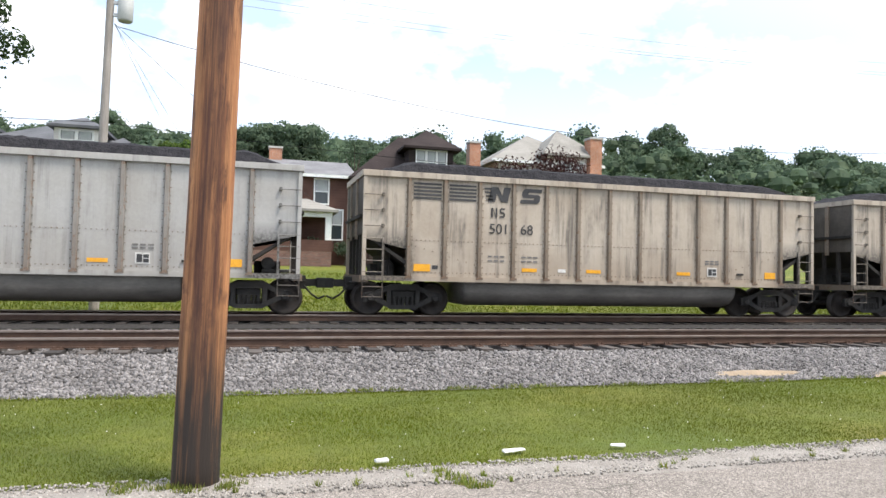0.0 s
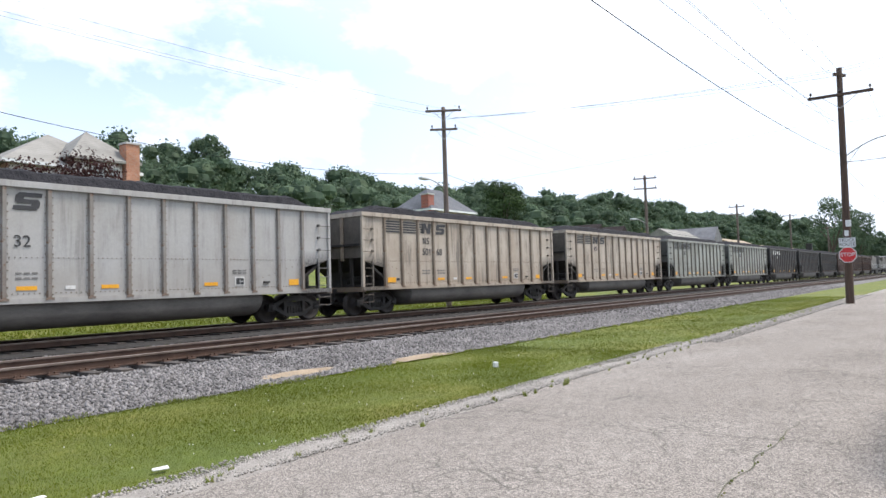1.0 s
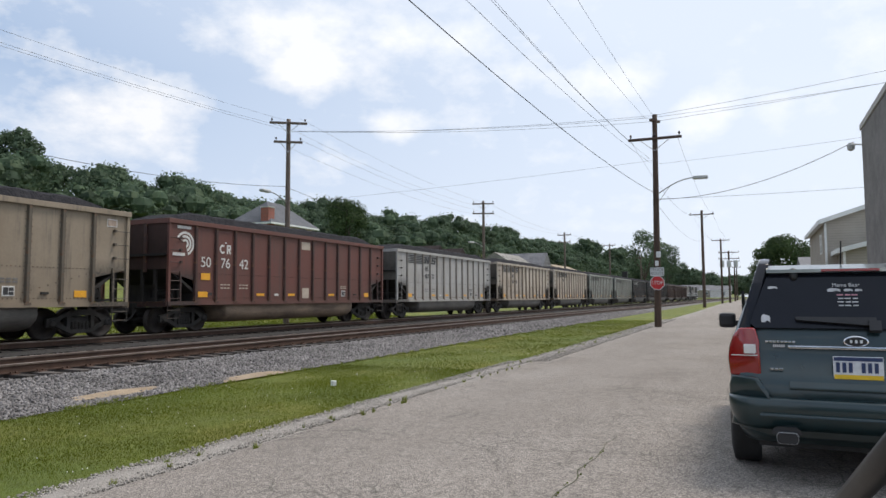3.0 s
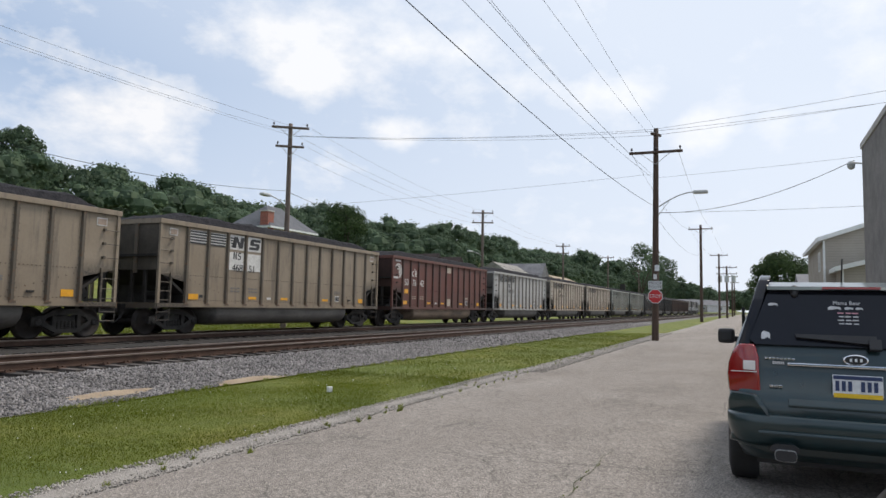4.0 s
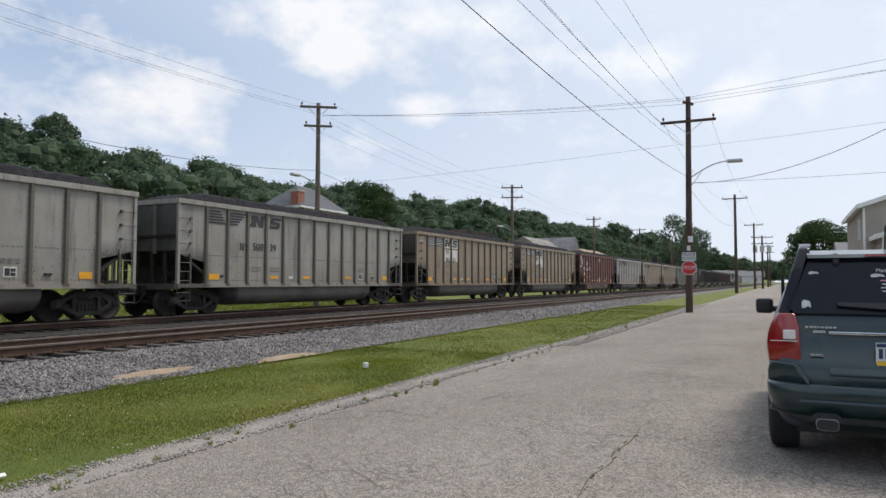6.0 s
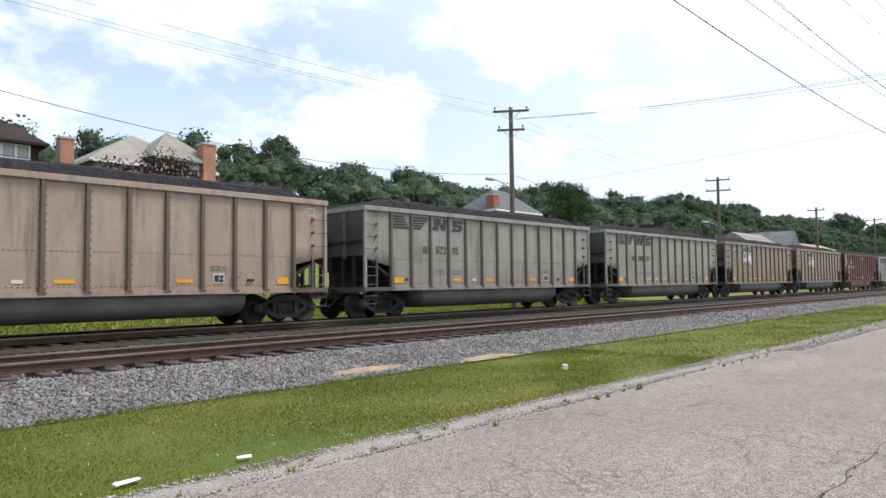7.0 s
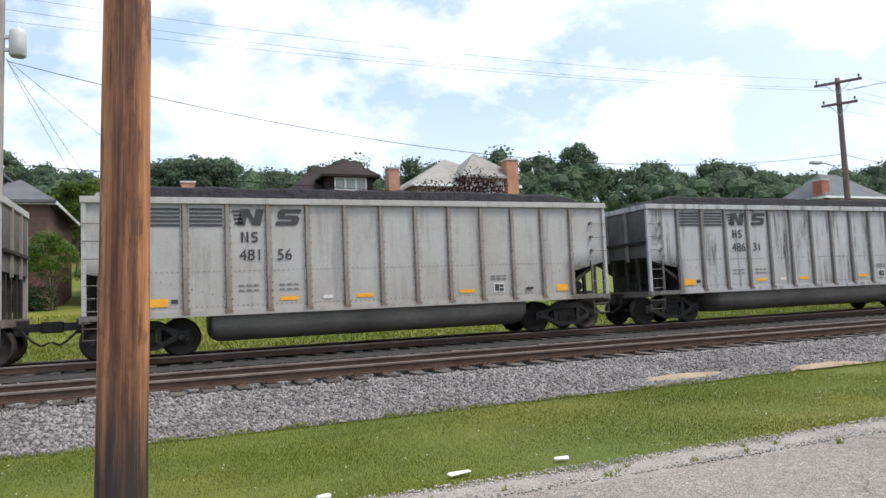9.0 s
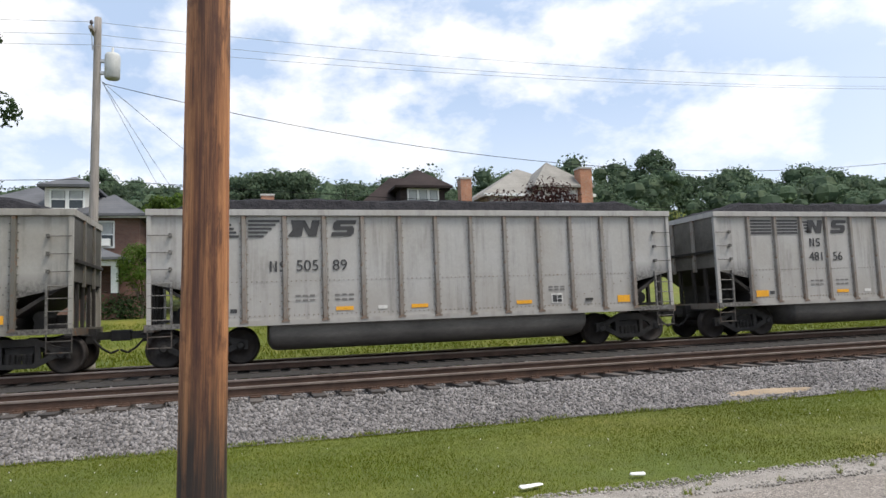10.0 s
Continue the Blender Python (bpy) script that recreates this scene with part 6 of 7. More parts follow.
def leaf_mesh(name, quads, mat):
    n = len(quads)
    me = bpy.data.meshes.new(name)
    me.vertices.add(n * 4)
    me.vertices.foreach_set("co", quads.ravel())
    me.loops.add(n * 4)
    me.loops.foreach_set("vertex_index", np.arange(n * 4, dtype=np.int32))
    me.polygons.add(n)
    me.polygons.foreach_set("loop_start", np.arange(0, n * 4, 4, dtype=np.int32))
    me.update(calc_edges=True)
    me.materials.append(M[mat])
    return me


def crown_blobs(rng, r, h, n):
    """A heart and n lobes spread over a dome."""
    out = [(0, 0, h * 0.46, r * 0.58, h * 0.36)]
    for k in range(n):
        u = 1 - 1.25 * (k + 0.5) / n + rng.uniform(-0.12, 0.12)
        a = k * 2.4 + rng.uniform(-0.5, 0.5)
        q = math.sqrt(max(0.05, 1 - min(abs(u), 1) ** 2))
        d = r * 0.68 * q * rng.uniform(0.55, 1.3)
        b = r * rng.uniform(0.20, 0.44)
        out.append((math.cos(a) * d, math.sin(a) * d, h * (0.5 + 0.36 * u), b, b * rng.uniform(0.7, 0.95)))
    return out


def tree(x, y, z, height, r, mat, seed, label, trunk_h=None, count=1500, size=0.22, category="tree"):
    rng = random.Random(seed)
    th = trunk_h or height * 0.28
    t = thing("tree", label, category, pose(x, y, z))
    bm = B()
    tr = max(0.1, height * 0.018)
    tube(bm, (0, 0, -0.3), (0.1, 0, th), tr, tr * 0.75, 10)
    for _ in range(9):
        a = rng.uniform(0, 2 * math.pi)
        tip = Vector((math.cos(a) * r * 0.6, math.sin(a) * r * 0.6, th + (height - th) * rng.uniform(0.3, 0.8)))
        midp = Vector((math.cos(a) * r * 0.25, math.sin(a) * r * 0.25, th + (tip.z - th) * 0.55))
        tube(bm, (0.1, 0, th * 0.9), midp, tr * 0.5, tr * 0.3, 6)
        tube(bm, midp, tip, tr * 0.3, tr * 0.08, 6)
    part("trunk", bm, M["bark"], t)
    blobs = [(a, b, c + th * 0.8, d, e) for a, b, c, d, e in crown_blobs(rng, r, height - th * 0.8, 13)]
    part("crown", leaf_mesh("crown", leaf_cards(rng, blobs, count * 3, size * 0.55), mat), None, t)
    return t


# wooded hillside: crowns on the slope, thick along the ridge
rng = random.Random(11)
LEAVES = []
def wood(x, y, h, r, count, size, conifer=False):
    z = land(x, y) - 0.5
    if conifer:
        blobs = [(0, 0, h * k, r * (1.05 - k), h * 0.09) for k in (0.2, 0.32, 0.44, 0.56, 0.68, 0.8, 0.92)]
    else:
        blobs = crown_blobs(rng, r, h, 15)
    placed = [(a + x, b + y, c + z, d, e) for a, b, c, d, e in blobs]
    LEAVES.append(leaf_cards(rng, placed, int(count * 3.2), size * 0.47))
    # the shaded inside of each lobe, in leafy facets
    for a, b, c, d, e in placed[:1] if conifer else placed[:9]:
        LEAVES.append(FACETS * np.array((d, d, e)) * 0.66 + np.array((a, b, c)))


def sphere_facets(nu=6, nv=4):
    """Quads of a unit sphere, an array of n x 4 corners."""
    def at(i, j):
        t, f = 2 * math.pi * i / nu, math.pi * j / nv
        return (math.sin(f) * math.cos(t), math.sin(f) * math.sin(t), -math.cos(f))
    return np.array([[at(i, j), at(i + 1, j), at(i + 1, j + 1), at(i, j + 1)] for i in range(nu) for j in range(nv)])


FACETS = sphere_facets()
RIDGE = ((-70, 21.0), (15, 22.0), (60, 25.2), (80, 25.8), (115, 26.2), (135, 25.4), (165, 28.5), (190, 29.2), (213, 31.5), (250, 33.2), (292, 34.5), (320, 34.0), (360, 32.5), (443, 31.0), (555, 32.5), (645, 34.5), (800, 36.5))


def ridge_top(x):
    """Tops of the trees on the ridge, along the line."""
    return float(np.interp(x, [q[0] for q in RIDGE], [q[1] for q in RIDGE]))


for row, (y, step) in enumerate(((72, 6.5), (80, 6.5), (88, 6), (95, 5.5), (102, 5.5))):
    x = -70
    while x < 800:
        far = 1 + max(x, 0) / 150
        yy = y + rng.uniform(-3, 3)
        xx = x + rng.uniform(-2, 2)
        target = ridge_top(xx) * (0.64 + 0.09 * row) + rng.uniform(-2.6, 2.0)
        h = max(5, target - land(xx, yy))
        wood(xx, yy, h, rng.uniform(2.9, 5.4) * min(far, 1.8) ** 0.5, int((400 if row > 1 else 280) / far ** 0.5), 0.42 * min(far, 2.2) ** 0.6, rng.random() < 0.05)
        x += step * min(far, 2.2)
for k in range(110):
    az = radians(82.5 + 0.11 * k)
    dist = rng.uniform(420, 560)
    wood(dist * math.sin(az), dist * math.cos(az), (22 - 0.09 * k) * rng.uniform(0.75, 1.05), rng.uniform(5, 7.5), 200, 0.85)
for _ in range(90):
    wood(rng.uniform(650, 1400), rng.uniform(-150, 130), rng.uniform(12, 36), rng.uniform(9, 14), 100, 1.9)
for _ in range(40):
    wood(rng.uniform(300, 600), rng.uniform(-60, -25), rng.uniform(7, 12), rng.uniform(5, 7), 130, 0.9)
x = 430
while x < 1500:
    for y, top in ((60, 16), (90, 14), (120, 7)):
        wood(x + rng.uniform(-10, 10), y + rng.uniform(-8, 8), top * rng.uniform(0.7, 1.1) + x * 0.011, rng.uniform(9, 13), 150, 1.6)
    x += 26
tagged(part("far_woods", leaf_mesh("far_woods", np.concatenate(LEAVES), "leaf")), "dense dark green deciduous woods on the hillside", "woods", kind="stuff")

tree(59.4, 90, land(59.4, 90), 11.9, 3.4, "leaf", 21, "tall tree standing above the ridge", 3, 1800, 0.34)
tree(113, 72, land(113, 72), 14.6, 5.2, "leaf_dark", 22, "tall dark conifer-like tree above the woods", 3, 1500, 0.4)
for x, h, s in ((152, 7.5, 1), (70, 7, 3), (104, 6.5, 4), (184, 6.5, 5)):
    tree(x, 56 + s, land(x, 57), h, 4.2, "leaf", 30 + s, "round dark green tree behind the houses", None, 900, 0.4)
tree(176, 24.8, 0.3, 18.3, 5.6, "leaf", 41, "big airy tree beside the tracks", 6, 1000, 0.40)
tree(205, 23.6, 0.3, 17.0, 5.6, "leaf", 42, "round green tree beside the tracks", 3, 1500, 0.42)
tree(150, -5.6, 0.44, 13.6, 6.4, "leaf_dark", 43, "round dark tree beyond the sided house", 2, 3200, 0.42)
tree(162, -13, 0.44, 12.5, 6.0, "leaf_dark", 44, "round dark tree beyond the sided house", 2, 2000, 0.42)
tree(17.0, 38.2, 2.0, 7.0, 3.2, "leaf_plum", 45, "plum-leaved tree in front of the white house", 3.0, 1700, 0.15)
tree(20.0, 38.6, 2.0, 6.3, 1.8, "leaf_plum", 46, "small plum-leaved ornamental tree", 3, 500, 0.15)
tree(-5.3, 37.6, 1.9, 4.0, 1.25, "leaf_bright", 47, "bright green shrub beside the porch", 0.6, 1300, 0.1, "shrub")
tree(-3.4, 39.5, 2.0, 2.3, 1.3, "leaf_bright", 48, "low green shrub by the wall", 0.4, 500, 0.1, "shrub")
tree(3.4, 40.6, 2.1, 1.4, 0.9, "leaf", 49, "clipped dark shrub by the porch", 0.2, 300, 0.1, "shrub")
tree(5.2, 40.4, 2.1, 1.2, 0.8, "leaf", 50, "clipped dark shrub by the porch", 0.2, 300, 0.1, "shrub")
tree(-12.9, 35.0, 1.4, 16.5, 2.6, "leaf_dark", 51, "dark spruce with drooping branches", 2.5, 1800, 0.22)
tree(3.2, 60, 4.5, 10.1, 3.6, "leaf", 52, "round green tree behind the houses", 2, 2600, 0.28)
tree(-0.4, 61, 4.5, 10.2, 3.2, "leaf", 53, "round green tree behind the houses", 2, 2400, 0.28)
tree(8.4, 60, 4.5, 9.3, 1.5, "leaf", 55, "slim airy tree behind the houses", 4, 260, 0.2)
tree(-6.6, 60, 4.5, 8.3, 2.6, "leaf_bright", 56, "yellow-green tree behind the houses", 2, 1500, 0.26)
tree(-11.6, 62, 4.5, 9.3, 3.2, "leaf", 57, "round green tree behind the houses", 2, 1700, 0.28)
tree(-16.2, 62, 4.5, 9.2, 3.2, "leaf", 58, "round green tree behind the houses", 2, 1700, 0.28)
tree(15.0, 58, 4.5, 8.8, 3.6, "leaf", 54, "green tree behind the white house", 3, 1000, 0.32)
hedge = thing("hedge", "clipped dark hedge along the lawn", "hedge", pose(-6.5, 37.6, 1.6))
rng = random.Random(8)
part("foliage", leaf_mesh("foliage", leaf_cards(rng, [(k * 0.5 - 1.0, 0, 0.7, 0.5, 0.8) for k in range(5)], 1800, 0.07), "leaf_dark"), None, hedge)


# ---- parked sport utility car ----
def ring(bm, z, xr, xf, hw, rc, n=6):
    """A rounded rectangle at height z, from xr (rear) to xf (front)."""
    out = []
    for cx, cy, a0 in ((xf - rc, hw - rc, 0), (xr + rc, hw - rc, 90), (xr + rc, -hw + rc, 180), (xf - rc, -hw + rc, 270)):
        for k in range(n + 1):
            a = radians(a0 + 90 * k / n)
            out.append(bm.verts.new((cx + rc * math.cos(a), cy + rc * math.sin(a), z)))
    return out


def loft(bm, rings):
    for a, b in zip(rings, rings[1:]):
        m = len(a)
        for k in range(m):
            bm.faces.new((a[k], a[(k + 1) % m], b[(k + 1) % m], b[k]))
    bm.faces.new(rings[0][::-1])
    bm.faces.new(rings[-1])


suv = thing("parked_car", "dark teal sport utility car parked at the roadside, seen from behind", "car", pose(6.05, -0.69, 0.145))
bm = B()
loft(bm, [ring(bm, *r) for r in ((0.30, 0.16, 4.2, 0.80, 0.2), (0.42, 0.07, 4.3, 0.86, 0.22), (0.66, 0.05, 4.33, 0.895, 0.22), (0.84, 0.05, 4.3, 0.90, 0.22), (0.86, 0.10, 4.28, 0.895, 0.2), (1.05, 0.13, 4.2, 0.885, 0.2),
                                  (1.12, 0.15, 3.9, 0.87, 0.2), (1.16, 0.16, 3.2, 0.86, 0.2), (1.35, 0.24, 2.95, 0.79, 0.2), (1.55, 0.33, 2.65, 0.71, 0.2), (1.64, 0.42, 2.45, 0.66, 0.22), (1.69, 0.62, 2.2, 0.56, 0.24))])
body = part("body", bm, M["suv"], suv, smooth=True)
# rear bumper: low in the middle, where the tailgate dips, high at the corners
bm = B()
loft(bm, [ring(bm, *r) for r in ((0.40, 0.05, 0.75, 0.84, 0.2), (0.46, 0.0, 0.75, 0.885, 0.2), (0.56, -0.03, 0.75, 0.91, 0.2), (0.645, -0.035, 0.72, 0.915, 0.2), (0.665, -0.02, 0.7, 0.91, 0.2), (0.668, 0.08, 0.7, 0.89, 0.18))])
bumper = part("bumper", bm, M["suv"], suv, smooth=True)
YZ = Matrix(((0, 1, 0, 0), (1, 0, 0, 0), (0, 0, 1, 0), (0, 0, 0, 1)))
bm = B()
prism(bm, [(-0.90, 0.43), (-0.88, 0.515), (-0.74, 0.525), (-0.66, 0.56), (0.66, 0.56), (0.74, 0.525), (0.88, 0.515), (0.90, 0.43), (0.62, 0.385), (0.40, 0.385), (-0.40, 0.385), (-0.62, 0.385)], -0.046, 0.1, YZ)
bmesh.ops.bevel(bm, geom=[e for e in bm.edges if all(v.co.x < 0 for v in e.verts)], offset=0.022, segments=3, affect="EDGES", profile=0.5)
for v in bm.verts:
    v.co.x += max(abs(v.co.y) - 0.62, 0) ** 1.6 * 1.4
part("valance", bm, M["suv"], bumper, smooth=True)
# black plate in place of the shaded hollow over the exhaust, the step on the bumper, and the ledge pressed into the
# tailgate
bm = B()
prism(bm, [(0.40, 0.40), (0.41, 0.435), (0.44, 0.455), (0.57, 0.455), (0.60, 0.435), (0.61, 0.40)], -0.052, -0.03, YZ)
part("exhaust_cutout", bm, M["plastic"], bumper)
for s in (-1, 1):
    bm = B()
    prism(bm, [(0.60, 0.655), (0.635, 0.70), (0.655, 0.76), (0.675, 0.80), (0.72, 0.822), (0.885, 0.822), (0.908, 0.74), (0.908, 0.64), (0.60, 0.64)], -0.028, 0.42, YZ)
    bmesh.ops.bevel(bm, geom=[e for e in bm.edges if all(v.co.x < 0 for v in e.verts)], offset=0.016, segments=3, affect="EDGES", profile=0.5)
    for v in bm.verts:
        v.co.x += max(v.co.y - 0.70, 0) ** 1.7 * 2.6
        v.co.y *= s
    part("bumper_corner", bm, M["suv"], bumper, smooth=True)
bm = B()
prism(bm, [(0.015, 0.735), (0.015, 0.752), (0.055, 0.800), (0.12, 0.805), (0.15, 0.735)], -0.47, 0.47)
bmesh.ops.bevel(bm, geom=list(bm.edges), offset=0.004, segments=2, affect="EDGES", profile=0.5)
part("tailgate_ledge", bm, M["suv"], suv, smooth=True)
# glass of the tailgate, following its slope
SL = math.degrees(math.atan2(0.33 - 0.15, 1.55 - 1.12))
gm = pose(0.165, 0, 1.215, 0, SL, 0)
bm = B()
def flat(outline, m, x0, x1):
    q = B()
    prism(q, outline, x0, x1, m @ Matrix(((0, 1, 0, 0), (1, 0, 0, 0), (0, 0, 1, 0), (0, 0, 0, 1))))
    return q
part("rear_window", flat([(-0.74, 0.02), (-0.70, -0.02), (0.70, -0.02), (0.74, 0.02), (0.60, 0.43), (0.57, 0.455), (-0.57, 0.455), (-0.60, 0.43)], gm, -0.022, 0.02), M["suv_glass"], suv, "tinted rear window with stickers")
part("wiper", flat([(-0.16, -0.01), (0.40, 0.035), (0.41, 0.062), (-0.14, 0.06)], gm, -0.06, -0.03), M["plastic"], suv)
bm = flat([(-0.17, -0.05), (-0.09, -0.05), (-0.09, 0.03), (-0.17, 0.03)], gm, -0.075, -0.02)
part("wiper_hub", bm, M["plastic"], suv)
for y, z, w, h in ((0.12, 0.305, 0.09, 0.03), (0.02, 0.303, 0.06, 0.022), (-0.05, 0.302, 0.05, 0.02), (0.56, 0.33, 0.07, 0.025), (0.62, 0.06, 0.065, 0.07)):
    part("sticker", flat([(y - w / 2, z - h / 2), (y - w / 5, z - h / 4), (y + w / 8, z - h / 2), (y + w / 2, z - h / 2), (y + w / 2, z + h / 6), (y + w / 4, z + h / 2), (y - w / 3, z + h / 3), (y - w / 2, z + h / 8)], gm, -0.026, -0.0225), M["sticker"], suv)
part("lettering", words("Mama Bear", 0.042, M["sticker"]), None, suv).matrix_basis = gm @ pose(-0.026, 0.035, 0.345, 0, 0, -90)
for k in range(12):
    a, b, c = -0.04 + 0.05 * (k % 3), 0.003 + 0.05 * (k % 3) - 0.008 * (k % 2), 0.262 - (k // 3) * 0.03
    part("sticker", flat([(a, c - 0.005), (b, c - 0.005), (b, c + 0.004), (a, c + 0.004)], gm, -0.026, -0.0225), M["sticker"] if k > 2 else M["plate_pink"], suv)
# spoiler with brake lamp
bm = B()
prism(bm, [(0.27, 1.648), (0.42, 1.63), (0.75, 1.70), (0.6, 1.722), (0.30, 1.676)], -0.60, 0.60)
sp = part("spoiler", bm, M["suv"], suv, smooth=False)
part("brake_lamp", box(B(), 0.272, 0.31, -0.20, 0.20, 1.655, 1.674), M["lens_red"], sp)
for s in (-1, 1):
    bm = B()
    prism(bm, [(0.125, 1.15), (0.24, 1.15), (0.48, 1.62), (0.68, 1.71), (0.62, 1.785), (0.46, 1.735), (0.30, 1.57)], s * 0.835, s * 0.745)
    bmesh.ops.bevel(bm, geom=list(bm.edges), offset=0.014, segments=2, affect="EDGES", profile=0.5)
    for v in bm.verts:
        v.co.y -= s * 0.30 * max(v.co.z - 1.16, 0)
    part("rear_pillar", bm, M["suv_glass"], suv, "glossy black rear pillar", smooth=True)
    # tail lamp cluster
    bm = B()
    prism(bm, [(0.665, 0.818), (0.90, 0.818), (0.912, 0.95), (0.90, 1.05), (0.865, 1.15), (0.82, 1.205), (0.70, 1.205), (0.675, 1.10)], 0.055, 0.36, Matrix(((0, 1, 0, 0), (1, 0, 0, 0), (0, 0, 1, 0), (0, 0, 0, 1))))
    bmesh.ops.bevel(bm, geom=list(bm.edges), offset=0.022, segments=3, affect="EDGES", profile=0.6)
    for v in bm.verts:
        v.co.x += max(v.co.y - 0.78, 0) ** 1.5 * 2.2 + max(v.co.z - 1.05, 0) * 0.25
        v.co.y *= s
    lamp = part("tail_lamp", bm, M["lens_red"], suv, "red tail lamp cluster", smooth=True)
    part("reversing_lamp", box(B(), 0.047, 0.09, min(s * 0.70, s * 0.79), max(s * 0.70, s * 0.79), 1.0, 1.075, bevel=0.01), M["lens_clear"], lamp)
    part("lamp_divider", box(B(), 0.046, 0.07, min(s * 0.69, s * 0.88), max(s * 0.69, s * 0.88), 0.985, 0.991), M["lens_clear"], lamp)
    for x in (0.83, 3.43):
        w = B()
        lathe(w, [(0.20, 0.0), (0.25, 0.02), (0.335, 0.0), (0.35, -0.03), (0.35, -0.19), (0.33, -0.22), (0.2, -0.2)], 28, "Y", Matrix.Translation((x, 0.90, 0.35)))
        for v in w.verts:
            v.co.y *= s
        tyre = part("wheel", w, M["rubber"], suv, smooth=True)
        w = B()
        lathe(w, [(0.06, 0.0), (0.20, -0.03), (0.22, 0.0), (0.22, -0.1)], 20, "Y", Matrix.Translation((x, 0.905, 0.35)))
        for v in w.verts:
            v.co.y *= s
        part("rim", w, M["galv"], tyre)
    mm = B()
    box(mm, 2.55, 2.72, min(s * 0.90, s * 1.08), max(s * 0.90, s * 1.08), 1.10, 1.27, bevel=0.04)
    box(mm, 2.6, 2.66, min(s * 0.84, s * 0.92), max(s * 0.84, s * 0.92), 1.12, 1.18)
    part("door_mirror", mm, M["plastic"], suv)
    part("side_window", box(B(), 0.55, 2.6, min(s * 0.775, s * 0.80), max(s * 0.775, s * 0.80), 1.18, 1.50, pose(0, 0, 0, s * 0)), M["suv_glass"], suv)
    bm = B()
    tube(bm, (0.7, s * 0.56, 1.73), (2.2, s * 0.56, 1.73), 0.018, n=8)
    part("roof_rail", bm, M["plastic"], suv)
part("trim_strip", box(B(), 0.095, 0.13, -0.47, 0.47, 1.045, 1.07, bevel=0.008), M["chrome"], suv)
bm = B()
lathe(bm, [(0.085, 0.0), (0.085, 0.03), (0.07, 0.035)], 24, "Y", pose(0.145, 0, 1.108, 0, 0, 90) @ Matrix.Diagonal((1, 1, 0.5, 1)))
part("badge", bm, M["chrome"], suv, "oval chrome badge")
bm = B()
lathe(bm, [(0.075, 0.036), (0.075, 0.04)], 24, "Y", pose(0.147, 0, 1.108, 0, 0, 90) @ Matrix.Diagonal((1, 1, 0.45, 1)))
part("badge_field", bm, M["plastic"], suv)
pl = part("number_plate", box(B(), 0.085, 0.10, -0.165, 0.165, 0.83, 1.005, bevel=0.004), M["plate_white"], suv, "white number plate with blue top and yellow foot")
pl.matrix_basis = pose(-0.034, 0, -0.008)
part("plate_band", box(B(), 0.081, 0.0845, -0.16, 0.16, 0.972, 1.0), M["plate_blue"], pl)
part("plate_band", box(B(), 0.081, 0.0845, -0.16, 0.16, 0.835, 0.868), M["plate_yellow"], pl)
for k in range(7):
    if k != 3:
        part("plate_bar", box(B(), 0.080, 0.0845, 0.134 - k * 0.042 - 0.013, 0.134 - k * 0.042 + 0.013, 0.885, 0.96), M["plate_blue"], pl)
for k in range(8):
    part("script_bar", box(B(), 0.112, 0.13, 0.63 - k * 0.0275 - 0.021, 0.63 - k * 0.0275, 1.088, 1.104, bevel=0.003), M["chrome"], suv)
for k in range(6):
    part("script_bar", box(B(), 0.112, 0.13, 0.575 - k * 0.0145 - 0.011, 0.575 - k * 0.0145, 1.052, 1.073), M["sticker"], suv)
for k in range(3):
    part("script_bar", box(B(), 0.085, 0.105, 0.60 - k * 0.032 - 0.026, 0.60 - k * 0.032, 0.872, 0.890, bevel=0.003), M["chrome"], suv)
for k in range(3):
    part("badge_bar", box(B(), 0.098, 0.106, 0.034 - k * 0.034 - 0.008, 0.034 - k * 0.034 + 0.008, 1.096, 1.120), M["plate_white"], suv)
bm = B()
lathe(bm, [(0.028, 0.0), (0.028, 0.004)], 18, "Y", pose(0.165, 0.755, 1.20, 0, 0, 100))
part("sticker", bm, M["pillar_grey"], suv, "round grey sticker on the pillar")
bm = B()
lathe(bm, [(0.006, -0.055), (0.026, -0.04), (0.032, 0.0), (0.026, 0.04), (0.006, 0.055)], 12, "Z", gm @ pose(-0.028, 0.40, 0.445))
part("hinge_cover", bm, M["plastic"], suv, smooth=True)
def oblong(hw, hh, r, z, y):
    out = []
    for cy, cz, a0 in ((hw - r, hh - r, 0), (-hw + r, hh - r, 90), (-hw + r, -hh + r, 180), (hw - r, -hh + r, 270)):
        out += [(y + cy + r * math.cos(radians(a0 + 30 * k)), z + cz + r * math.sin(radians(a0 + 30 * k))) for k in range(4)]
    return out


bm = B()
prism(bm, oblong(0.076, 0.042, 0.03, 0.375, 0.50), -0.085, 0.12, YZ)
part("exhaust_pipe", bm, M["galv"], suv, "oblong exhaust tip")
# black face on the solid tip paints the dark inside of the pipe
bm = B()
prism(bm, oblong(0.0735, 0.0395, 0.0285, 0.375, 0.50), -0.088, -0.084, YZ)
part("exhaust_bore", bm, M["plastic"], suv)
bm = B()
tube(bm, (0.72, 0.02, 1.70), (0.62, 0.02, 1.92), 0.006, n=6)
lathe(bm, [(0.035, 1.69), (0.03, 1.72), (0.01, 1.73)], 10, "Z", Matrix.Translation((0.72, 0.02, 0)))
part("antenna", bm, M["plastic"], suv)
part("underbody", box(B(), 0.4, 4.0, -0.7, 0.7, 0.22, 0.4), M["plastic"], suv)

